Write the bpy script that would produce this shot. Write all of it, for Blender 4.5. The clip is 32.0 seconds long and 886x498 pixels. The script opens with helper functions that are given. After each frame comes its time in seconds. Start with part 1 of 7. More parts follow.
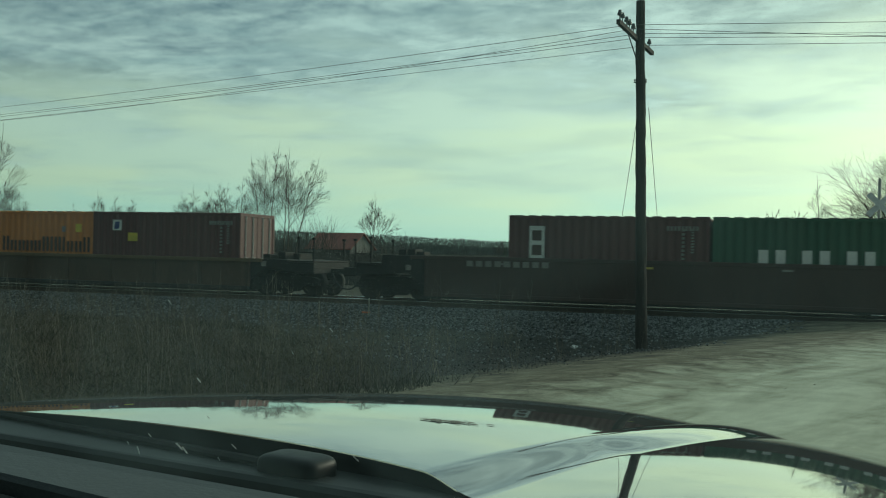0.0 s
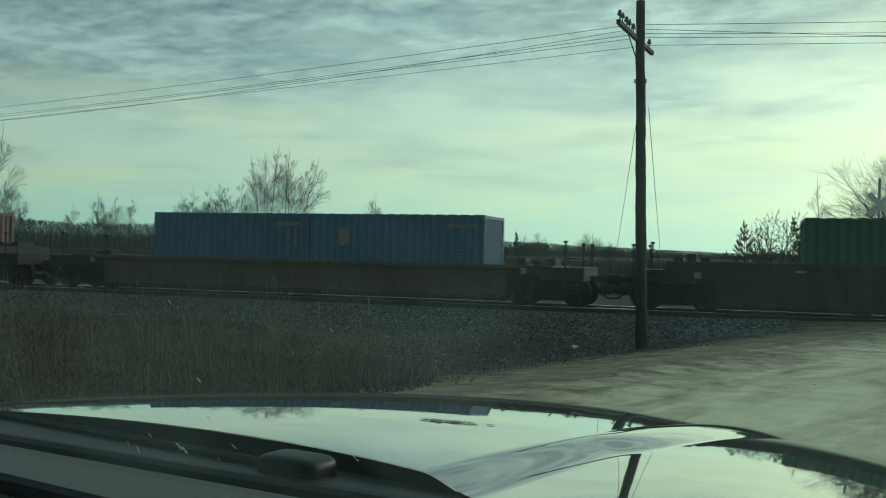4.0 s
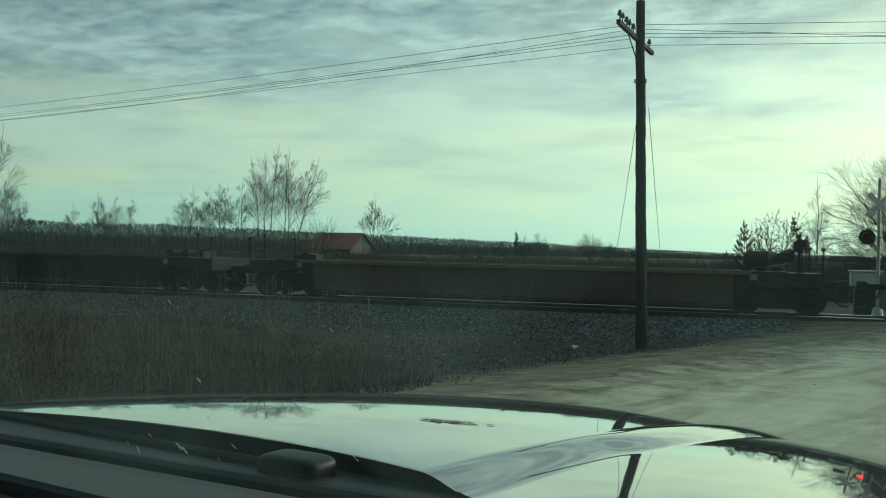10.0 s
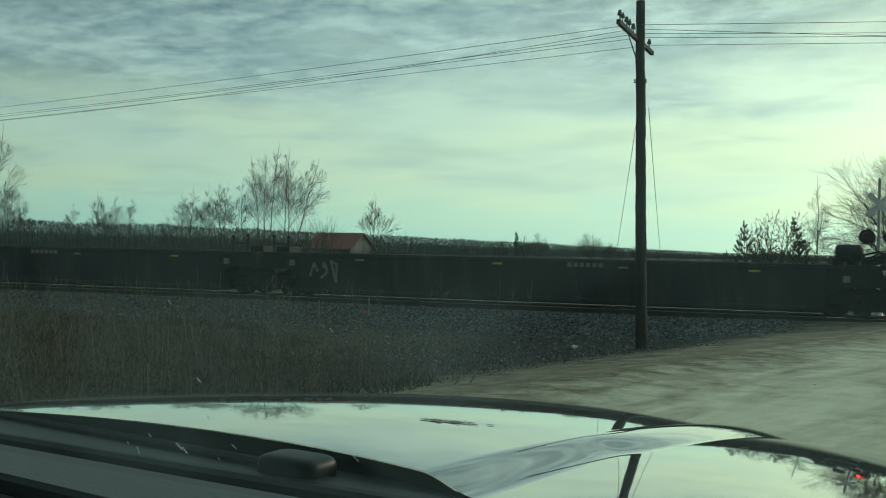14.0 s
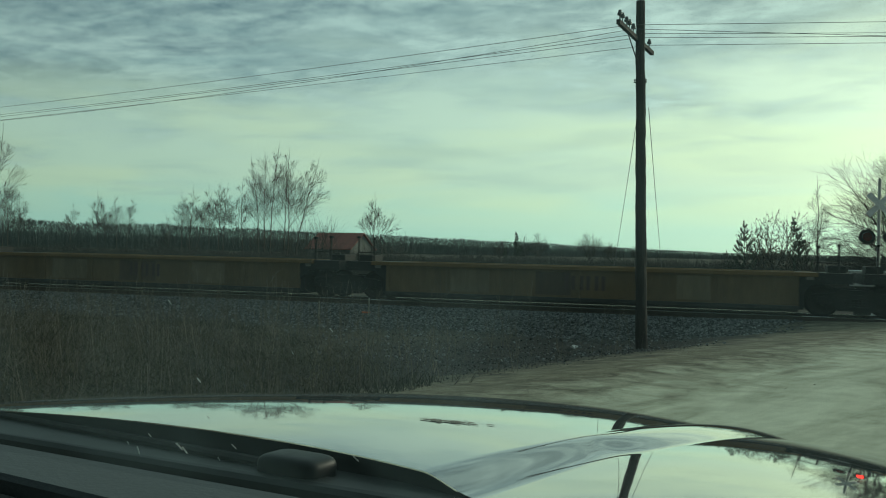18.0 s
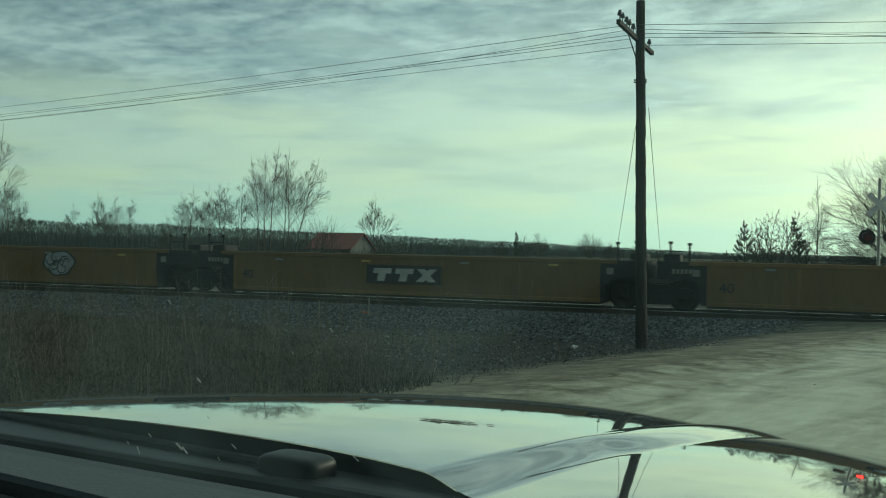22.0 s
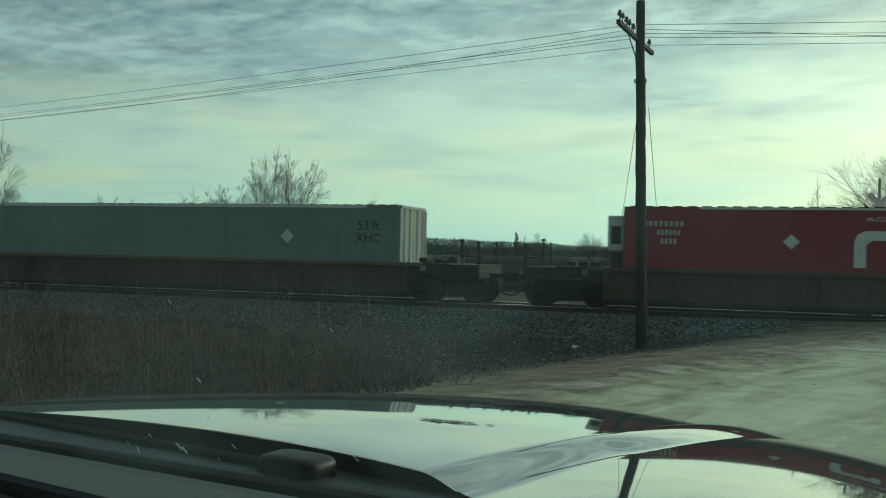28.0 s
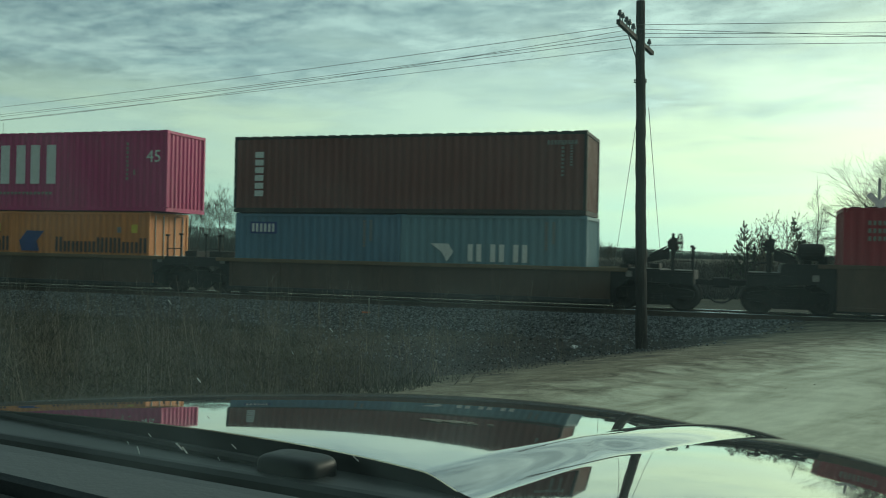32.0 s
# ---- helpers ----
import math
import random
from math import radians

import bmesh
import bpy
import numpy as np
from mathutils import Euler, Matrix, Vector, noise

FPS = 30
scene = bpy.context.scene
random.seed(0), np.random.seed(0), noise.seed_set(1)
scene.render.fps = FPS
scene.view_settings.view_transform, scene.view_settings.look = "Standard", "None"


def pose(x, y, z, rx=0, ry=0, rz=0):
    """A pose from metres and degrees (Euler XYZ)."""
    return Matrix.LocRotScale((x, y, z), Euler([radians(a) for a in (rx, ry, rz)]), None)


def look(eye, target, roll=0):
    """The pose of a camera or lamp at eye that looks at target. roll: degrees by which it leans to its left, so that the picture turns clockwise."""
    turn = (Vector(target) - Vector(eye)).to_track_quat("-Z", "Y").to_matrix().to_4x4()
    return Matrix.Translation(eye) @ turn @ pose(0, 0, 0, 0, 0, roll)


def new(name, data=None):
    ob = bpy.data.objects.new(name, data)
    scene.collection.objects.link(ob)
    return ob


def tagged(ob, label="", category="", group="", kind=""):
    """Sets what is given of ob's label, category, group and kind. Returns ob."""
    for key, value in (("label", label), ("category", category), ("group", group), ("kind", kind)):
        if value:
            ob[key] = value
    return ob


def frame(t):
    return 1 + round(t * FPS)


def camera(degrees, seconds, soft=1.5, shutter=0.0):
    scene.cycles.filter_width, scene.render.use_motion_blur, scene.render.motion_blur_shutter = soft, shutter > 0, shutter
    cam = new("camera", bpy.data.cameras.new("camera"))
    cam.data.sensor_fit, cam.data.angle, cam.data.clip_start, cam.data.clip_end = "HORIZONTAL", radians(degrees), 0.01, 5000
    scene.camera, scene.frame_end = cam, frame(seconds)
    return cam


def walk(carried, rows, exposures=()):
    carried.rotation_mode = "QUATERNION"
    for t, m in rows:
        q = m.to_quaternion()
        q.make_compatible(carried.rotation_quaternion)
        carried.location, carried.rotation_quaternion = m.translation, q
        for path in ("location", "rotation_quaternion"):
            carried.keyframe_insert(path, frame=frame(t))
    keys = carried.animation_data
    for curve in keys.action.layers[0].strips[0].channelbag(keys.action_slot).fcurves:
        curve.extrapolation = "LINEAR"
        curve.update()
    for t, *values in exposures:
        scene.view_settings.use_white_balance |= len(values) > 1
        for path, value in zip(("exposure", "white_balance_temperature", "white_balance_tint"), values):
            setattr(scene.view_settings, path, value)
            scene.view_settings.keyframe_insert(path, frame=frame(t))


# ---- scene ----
cam = camera(50.2, 32.0, soft=1.05, shutter=0.08)
EYE = Vector((0, 0, 1.6))
YAW, PITCH, ROLL = radians(18.01), radians(0.207), 1.244
AIM = EYE + 20 * Vector((-math.sin(YAW) * math.cos(PITCH), math.cos(YAW) * math.cos(PITCH), math.sin(PITCH)))
AIM_TURN = look(EYE, AIM, ROLL).to_3x3()
walk(cam, [(0, look(EYE, AIM, ROLL)), (32, look(EYE, AIM, ROLL))], exposures=[(0, 0.0), (8, 0.0), (9, 0.03), (10, 0.09), (12, 0.04), (14, 0.04), (17, 0.05), (18, -0.06), (20, -0.02), (25, 0.02), (31, 0.0), (32, 0.17)])

# ---------------------------------------------------------------- world and sun
SUN_AZ, SUN_EL = radians(38), radians(17)          # azimuth from +Y towards +X
SUN_DIR = Vector((math.sin(SUN_AZ) * math.cos(SUN_EL), math.cos(SUN_AZ) * math.cos(SUN_EL), math.sin(SUN_EL)))


class Nodes:
    """Short hand for building a node tree."""

    def __init__(self, tree):
        self.t = tree
        self.t.nodes.clear()

    def add(self, kind, ins=None, **props):
        n = self.t.nodes.new(kind)
        if "operation" in props:
            n.operation = props["operation"]
        if "use_clamp" in props:
            n.use_clamp = props["use_clamp"]
        if "data_type" in props:
            n.data_type, n.blend_type = props["data_type"], props["blend_type"]
        if "sky_type" in props:
            n.sky_type, n.sun_disc = props["sky_type"], False
            n.sun_elevation, n.sun_rotation = props["sun_elevation"], props["sun_rotation"]
        for k, v in (ins or {}).items():
            if isinstance(v, bpy.types.NodeSocket):
                self.t.links.new(v, n.inputs[k])
            else:
                n.inputs[k].default_value = v
        return n

    def math(self, op, a, b=0.0, c=0.0, clamp=False):
        n = self.add("ShaderNodeMath", {0: a, 1: b, 2: c}, operation=op, use_clamp=clamp)
        return n.outputs[0]

    def mix(self, fac, a, b, blend="MIX"):
        n = self.add("ShaderNodeMix", {0: fac, 6: a, 7: b}, data_type="RGBA", blend_type=blend)
        return n.outputs[2]

    def ramp(self, fac, stops, mode="LINEAR"):
        n = self.add("ShaderNodeValToRGB", {0: fac})
        n.color_ramp.interpolation = mode
        el = n.color_ramp.elements
        while len(el) < len(stops):
            el.new(0.5)
        for e, (p, c) in zip(el, stops):
            e.position, e.color = p, (*c, 1) if len(c) == 3 else c
        return n.outputs[0]

    def noise(self, vec, scale, detail=4, rough=0.55, distort=0.0):
        return self.add("ShaderNodeTexNoise", {"Vector": vec, "Scale": scale, "Detail": detail, "Roughness": rough,
                                               "Distortion": distort}).outputs[0]


def sky():
    w = bpy.data.worlds.new("sky")
    scene.world = w
    w.use_nodes = True
    n = Nodes(w.node_tree)
    d = n.add("ShaderNodeTexCoord").outputs["Generated"]
    s = n.add("ShaderNodeSeparateXYZ", {0: d})
    z = n.math("MAXIMUM", s.outputs[2], 0.0)
    lift = n.math("ADD", z, 0.12)
    cx, cy = n.math("DIVIDE", s.outputs[0], lift), n.math("DIVIDE", s.outputs[1], lift)
    plane = n.add("ShaderNodeCombineXYZ", {0: cx, 1: cy, 2: 0.0}).outputs[0]
    # rippled bands lying across the view, streaked by the wind
    turned = n.add("ShaderNodeMapping", {0: plane, 2: (0, 0, radians(24)), 3: (0.95, 1.15, 1.0)}).outputs[0]
    big = n.noise(turned, 0.9, 3, 0.5, 0.4)
    rip = n.noise(turned, 3.0, 6, 0.58, 0.5)
    fine = n.noise(turned, 9.0, 4, 0.55, 0.3)
    cloud = n.math("ADD", n.math("MULTIPLY", big, 0.75), n.math("ADD", n.math("MULTIPLY", rip, 0.55), n.math("MULTIPLY", fine, 0.12)))
    height = n.math("MULTIPLY_ADD", n.math("MINIMUM", z, 0.30), 2.7, -0.385)   # more cloud overhead than low down
    az = n.math("ARCTAN2", s.outputs[0], s.outputs[1])
    height = n.math("SUBTRACT", height, n.math("MULTIPLY_ADD", n.math("MINIMUM", n.math("MAXIMUM", az, -0.8), 0.5), 0.24, 0.095))   # thinning towards the sun
    cover = n.ramp(n.math("ADD", cloud, height), [(0.62, (0, 0, 0)), (0.92, (1, 1, 1))], "EASE")
    clear = n.ramp(z, [(0.0, (0.41, 0.66, 0.575)), (0.045, (0.41, 0.675, 0.595)), (0.075, (0.52, 0.69, 0.565)),
                       (0.13, (0.53, 0.69, 0.59)), (0.2, (0.48, 0.63, 0.58)), (0.35, (0.40, 0.54, 0.54)), (1.0, (0.3, 0.42, 0.45))])
    grey = n.ramp(n.math("ADD", n.math("MULTIPLY", rip, 0.6), n.math("MULTIPLY", fine, 0.4)),
                  [(0.37, (0.10, 0.185, 0.235)), (0.62, (0.46, 0.61, 0.60))])
    base = n.mix(n.math("MULTIPLY", cover, 0.92), clear, grey)
    low = n.add("ShaderNodeCombineXYZ", {0: n.math("MULTIPLY", az, 2.6), 1: n.math("MULTIPLY_ADD", az, -0.3, n.math("MULTIPLY", z, 17.0)), 2: 0.0}).outputs[0]
    veil = n.ramp(n.noise(low, 1.9, 6, 0.55, 0.35), [(0.44, (0, 0, 0)), (0.68, (1, 1, 1))], "EASE")
    cream = n.ramp(n.noise(n.add("ShaderNodeMapping", {0: low, 1: (7.3, 2.1, 0)}).outputs[0], 1.3, 4, 0.5, 0.2), [(0.42, (0, 0, 0)), (0.62, (1, 1, 1))], "EASE")
    band = n.ramp(z, [(0.03, (0, 0, 0)), (0.08, (1, 1, 1)), (0.2, (1, 1, 1)), (0.3, (0, 0, 0))])
    base = n.mix(n.math("MULTIPLY", n.math("MULTIPLY", cream, n.ramp(z, [(0.02, (0, 0, 0)), (0.05, (1, 1, 1)), (0.12, (1, 1, 1)), (0.19, (0, 0, 0))])), 0.55), base, (0.62, 0.75, 0.52, 1))
    base = n.mix(n.math("MULTIPLY", n.math("MULTIPLY", veil, band), 0.42), base, (0.27, 0.42, 0.44, 1))
    dot = n.add("ShaderNodeVectorMath", {0: d, 1: SUN_DIR}, operation="DOT_PRODUCT").outputs["Value"]
    away = n.ramp(n.math("MULTIPLY_ADD", dot, 0.5, 0.5), [(0.0, (0.17,) * 3), (0.25, (0.27,) * 3), (0.5, (0.56,) * 3), (0.62, (0.70,) * 3), (0.92, (0.97,) * 3), (1.0, (1.0,) * 3)])   # the sky is brightest round the sun
    away = n.add("ShaderNodeSeparateColor", {0: away}).outputs[0]
    dot = n.math("MAXIMUM", dot, 0.0)
    wide, near = n.math("POWER", dot, 4.0), n.math("POWER", dot, 14.0)
    base = n.mix(1.0, base, n.add("ShaderNodeCombineColor", {0: n.math("MULTIPLY", away, 0.885), 1: away, 2: n.math("MULTIPLY", away, 0.95)}).outputs[0], "MULTIPLY")
    thin = n.math("MULTIPLY_ADD", cover, -0.45, 1.0)
    glow = n.add("ShaderNodeVectorMath", {0: (0.53, 0.56, 0.25), 3: n.math("MULTIPLY", n.math("ADD", n.math("MULTIPLY", wide, 0.7), near), thin)},
                 operation="SCALE").outputs[0]
    base = n.mix(1.0, base, glow, "ADD")
    nish = n.add("ShaderNodeTexSky", sky_type="NISHITA", sun_elevation=SUN_EL, sun_rotation=SUN_AZ)
    b1 = n.add("ShaderNodeBackground", {0: nish.outputs[0], 1: 0.008}).outputs[0]
    b2 = n.add("ShaderNodeBackground", {0: base, 1: 1.16}).outputs[0]
    n.add("ShaderNodeOutputWorld", {0: n.add("ShaderNodeAddShader", {0: b1, 1: b2}).outputs[0]})
    lamp = bpy.data.lights.new("sun", "SUN")
    lamp.energy, lamp.angle, lamp.color = 0.8, radians(12), (1.0, 0.97, 0.8)
    sun = new("sun", lamp)
    sun.matrix_world = look(SUN_DIR * 50, (0, 0, 0))


sky()

# ---------------------------------------------------------------- materials
MATS = {}


def mat(name, rgb, rough=0.6, metal=0.0, grain=(3.0, 25.0), vary=0.25, dirt=None, dirt_amount=0.35, bump=0.15, streak=False,
        per_object=0.0, glow=0.0, spec=0.5, coat=0.0, islands=False):
    """A surface with broad stains and fine grain; streak draws the stains out downwards."""
    if name in MATS:
        return MATS[name]
    m = bpy.data.materials.new(name)
    m.use_nodes = True
    n = Nodes(m.node_tree)
    co = n.add("ShaderNodeTexCoord").outputs["Object"]
    if streak:
        co = n.add("ShaderNodeMapping", {0: co, 3: (1.0, 1.0, 0.22)}).outputs[0]
    a = n.noise(co, grain[0], 4, 0.6, 0.3)
    b = n.noise(co, grain[1], 3, 0.6)
    lo = tuple(c * (1 - vary) for c in rgb)
    hi = tuple(min(1.0, c * (1 + vary)) for c in rgb)
    col = n.ramp(n.math("ADD", n.math("MULTIPLY", a, 0.6), n.math("MULTIPLY", b, 0.4)), [(0.32, lo), (0.68, hi)])
    if dirt:
        d = n.ramp(n.noise(co, grain[0] * 0.6 + 0.4, 6, 0.65, 0.5), [(0.48, (0, 0, 0)), (0.72, (1, 1, 1))])
        col = n.mix(n.math("MULTIPLY", d, dirt_amount), col, (*dirt, 1))
    if per_object or islands:
        rnd = n.add("ShaderNodeNewGeometry").outputs["Random Per Island"] if islands else n.add("ShaderNodeObjectInfo").outputs["Random"]
        amount = per_object or 0.3
        k = n.math("MULTIPLY_ADD", rnd, 2 * amount, 1 - amount)
        col = n.mix(1.0, col, n.add("ShaderNodeCombineColor", {0: k, 1: k, 2: k}).outputs[0], "MULTIPLY")
    ro = n.math("MULTIPLY_ADD", a, 0.3, rough - 0.15, True)
    ins = {"Base Color": col, "Roughness": ro, "Metallic": metal, "Specular IOR Level": spec}
    if bump:
        ins["Normal"] = n.add("ShaderNodeBump", {"Height": b, "Strength": bump, "Distance": 0.02}).outputs[0]
    if coat:
        ins["Coat Weight"], ins["Coat Roughness"] = coat, 0.03
    if glow:
        ins["Emission Color"], ins["Emission Strength"] = (*rgb, 1), glow
    n.add("ShaderNodeOutputMaterial", {0: n.add("ShaderNodeBsdfPrincipled", ins).outputs[0]})
    MATS[name] = m
    return m


DUST = (0.16, 0.145, 0.12)
RUST = (0.10, 0.045, 0.025)


def coat_of(name, rgb):
    """Weathered container or wagon paint."""
    return mat("paint_" + name, rgb, 0.55, 0, (0.8, 18.0), 0.16, RUST, 0.22, 0.08, True, 0.08)


ORANGE, BROWN, TEAL = coat_of("orange", (0.62, 0.21, 0.05)), coat_of("brown", (0.108, 0.034, 0.035)), coat_of("teal", (0.03, 0.26, 0.22))
GREEN, RED, CREAM = coat_of("green", (0.016, 0.105, 0.06)), coat_of("red", (0.31, 0.021, 0.038)), coat_of("cream", (0.55, 0.50, 0.29))
GREY, YELLOW, PINK = coat_of("grey", (0.21, 0.27, 0.255)), coat_of("yellow", (0.33, 0.27, 0.095)), coat_of("magenta", (0.50, 0.022, 0.15))
SLATE, BLUE, WHITE = coat_of("slate", (0.13, 0.245, 0.29)), coat_of("blue", (0.045, 0.13, 0.24)), coat_of("white", (0.70, 0.70, 0.66))
DEEPRED, RUSTRED = coat_of("deep_red", (0.135, 0.038, 0.034)), coat_of("rust_red", (0.165, 0.044, 0.034))
LETTER = mat("letter_white", (0.72, 0.72, 0.68), 0.6, 0, (6, 40), 0.15, (0.3, 0.25, 0.2), 0.25)
LETTER_DIM = mat("letter_worn", (0.24, 0.22, 0.20), 0.7, 0, (6, 40), 0.3, (0.12, 0.08, 0.06), 0.5)
LETTER_BLUE, LETTER_DARK = mat("letter_blue", (0.02, 0.05, 0.19), 0.5), mat("letter_dark", (0.07, 0.035, 0.03), 0.6)
LETTER_YELLOW, LETTER_BLACK = mat("letter_yellow", (0.68, 0.52, 0.06), 0.5), mat("letter_black", (0.025, 0.025, 0.026), 0.6)
LETTER_SOILED = mat("letter_soiled", (0.52, 0.51, 0.47), 0.7, 0, (3, 30), 0.25, (0.2, 0.15, 0.1), 0.4)
LETTER_RED = mat("letter_red", (0.5, 0.03, 0.04), 0.5)
W_YELLOW = mat("wagon_yellow", (0.20, 0.108, 0.03), 0.7, 0, (0.9, 14.0), 0.25, (0.11, 0.06, 0.03), 0.5, 0.12, True, 0.12)
W_OCHRE = mat("wagon_ochre", (0.16, 0.10, 0.048), 0.75, 0, (0.9, 14.0), 0.3, (0.08, 0.05, 0.03), 0.6, 0.12, True, 0.1)
W_BLACK = mat("wagon_black", (0.022, 0.022, 0.022), 0.75, 0, (0.9, 14.0), 0.3, (0.10, 0.075, 0.055), 0.45, 0.12, True, 0.1)
W_BROWN = mat("wagon_brown", (0.098, 0.060, 0.040), 0.8, 0, (0.9, 14.0), 0.3, (0.06, 0.035, 0.025), 0.5, 0.12, True, 0.1)
W_BLUE = mat("wagon_blue", (0.026, 0.040, 0.060), 0.7, 0, (0.9, 14.0), 0.3, (0.10, 0.085, 0.07), 0.4, 0.12, True, 0.1)
W_MAROON = mat("wagon_maroon", (0.055, 0.03, 0.024), 0.75, 0, (0.9, 14.0), 0.3, (0.05, 0.035, 0.03), 0.5, 0.12, True, 0.1)
W_RUST = mat("wagon_rust", (0.125, 0.062, 0.034), 0.8, 0, (0.9, 14.0), 0.3, (0.07, 0.042, 0.028), 0.5, 0.12, True, 0.1)
STEEL_DARK = mat("truck_steel", (0.022, 0.021, 0.02), 0.8, 0.2, (3, 30), 0.35, (0.045, 0.034, 0.026), 0.5)
PLATFORM = mat("platform_black", (0.016, 0.016, 0.016), 0.85, 0, (0.9, 14.0), 0.3, (0.04, 0.032, 0.026), 0.4, 0.12, True, 0.1)
WHEEL_STEEL = mat("wheel_steel", (0.035, 0.03, 0.028), 0.6, 0.3, (4, 30), 0.3, (0.05, 0.036, 0.028), 0.5)
RUBBER = mat("rubber", (0.02, 0.02, 0.02), 0.7)
GALV = mat("galvanised", (0.45, 0.46, 0.45), 0.5, 0.6, (4, 30), 0.2)

# ---------------------------------------------------------------- mesh helpers


def part(name, bm, material, parent=None, label="", smooth=False):
    """Link a bmesh as one mesh object under a thing or a part."""
    me = bm if isinstance(bm, bpy.types.Mesh) else bpy.data.meshes.new(name)
    if me is not bm:
        bm.to_mesh(me)
        bm.free()
        me.materials.append(material)
        if smooth:
            me.shade_smooth()
    ob = new(name, me)
    ob.parent = parent
    if label:
        ob["label"] = label
    return ob


def empty(name, label="", category="", group="", kind=""):
    return tagged(new(name), label, category, group, kind)


def box(bm, x0, x1, y0, y1, z0, z1, bevel=0.0):
    """Add a box to bm, its edges broken where bevel is given."""
    v = [bm.verts.new((x, y, z)) for x in (x0, x1) for y in (y0, y1) for z in (z0, z1)]
    f = [bm.faces.new([v[i] for i in q]) for q in ((0, 1, 3, 2), (4, 6, 7, 5), (0, 4, 5, 1), (2, 3, 7, 6), (0, 2, 6, 4), (1, 5, 7, 3))]
    if bevel:
        edges = list({e for q in f for e in q.edges})
        bmesh.ops.bevel(bm, geom=edges, offset=bevel, segments=1, affect="EDGES")
    return bm


def B(x0, x1, y0, y1, z0, z1, bevel=0.0):
    return box(bmesh.new(), x0, x1, y0, y1, z0, z1, bevel)


def tube(bm, a, b, r0, r1=None, n=8, caps=True):
    """A straight tapered tube from a to b."""
    a, b = Vector(a), Vector(b)
    r1 = r0 if r1 is None else r1
    d = (b - a).normalized()
    s = d.orthogonal().normalized()
    t = d.cross(s)
    rings = []
    for c, r in ((a, r0), (b, r1)):
        rings.append([bm.verts.new(c + r * (s * math.cos(2 * math.pi * i / n) + t * math.sin(2 * math.pi * i / n))) for i in range(n)])
    for i in range(n):
        bm.faces.new((rings[0][i], rings[0][(i + 1) % n], rings[1][(i + 1) % n], rings[1][i]))
    if caps:
        bm.faces.new(rings[0][::-1])
        bm.faces.new(rings[1])
    return bm


def prism(bm, outline, y0, y1):
    """Extrude an outline of (x, z) points from y0 to y1."""
    a = [bm.verts.new((x, y0, z)) for x, z in outline]
    b = [bm.verts.new((x, y1, z)) for x, z in outline]
    bm.faces.new(a)
    bm.faces.new(b[::-1])
    for i in range(len(a)):
        j = (i + 1) % len(a)
        bm.faces.new((a[j], a[i], b[i], b[j]))
    return bm


def prism_y(bm, outline, x0, x1):
    """Extrude an outline of (y, z) points from x0 to x1."""
    a = [bm.verts.new((x0, y, z)) for y, z in outline]
    b = [bm.verts.new((x1, y, z)) for y, z in outline]
    bm.faces.new(a[::-1])
    bm.faces.new(b)
    for i in range(len(a)):
        j = (i + 1) % len(a)
        bm.faces.new((a[i], a[j], b[j], b[i]))
    return bm


def ring(bm, c, r, w, n=20, half=0.02):
    """A flat hoop in the xz plane round c."""
    c = Vector(c)
    for i in range(n):
        a0, a1 = 2 * math.pi * i / n, 2 * math.pi * (i + 1) / n
        pts = [c + Vector((q * math.cos(a), y, q * math.sin(a))) for y in (-half, half) for q, a in ((r - w, a0), (r, a0), (r, a1), (r - w, a1))]
        v = [bm.verts.new(p) for p in pts]
        for q in ((0, 1, 2, 3), (7, 6, 5, 4), (1, 5, 6, 2), (0, 3, 7, 4)):
            bm.faces.new([v[k] for k in q])
    return bm


TEXTS = {}


def text_mesh(words, size, material, thick=0.004):
    """The words as a mesh in the xz plane, read from -y, centred on the origin."""
    key = (words, size, material.name)
    if key not in TEXTS:
        cu = bpy.data.curves.new("text", "FONT")
        cu.body, cu.size, cu.align_x, cu.align_y, cu.extrude, cu.resolution_u = words, size, "CENTER", "CENTER", thick, 2
        ob = new("text", cu)
        bpy.context.view_layer.update()
        me = bpy.data.meshes.new_from_object(ob)
        bpy.data.objects.remove(ob)
        bpy.data.curves.remove(cu)
        me.transform(Matrix.Rotation(radians(90), 4, "X"))
        me.materials.clear()
        me.materials.append(material)
        TEXTS[key] = me
    return TEXTS[key]


def words(text, x, y, z, size, material, parent, turn=0.0):
    ob = part("lettering", text_mesh(text, size, material), material, parent)
    ob.matrix_basis = pose(x, y, z, 0, 0, turn)
    return ob


def plate(x0, x1, z0, z1, y, material, parent, name="marking", slant=0.0, label=""):
    """A thin painted patch on a wall that faces -y."""
    bm = bmesh.new()
    prism(bm, [(x0, z0), (x1, z0), (x1 + slant, z1), (x0 + slant, z1)], y - 0.006, y + 0.004)
    return part(name, bm, material, parent, label)


BAR_MESHES = {}


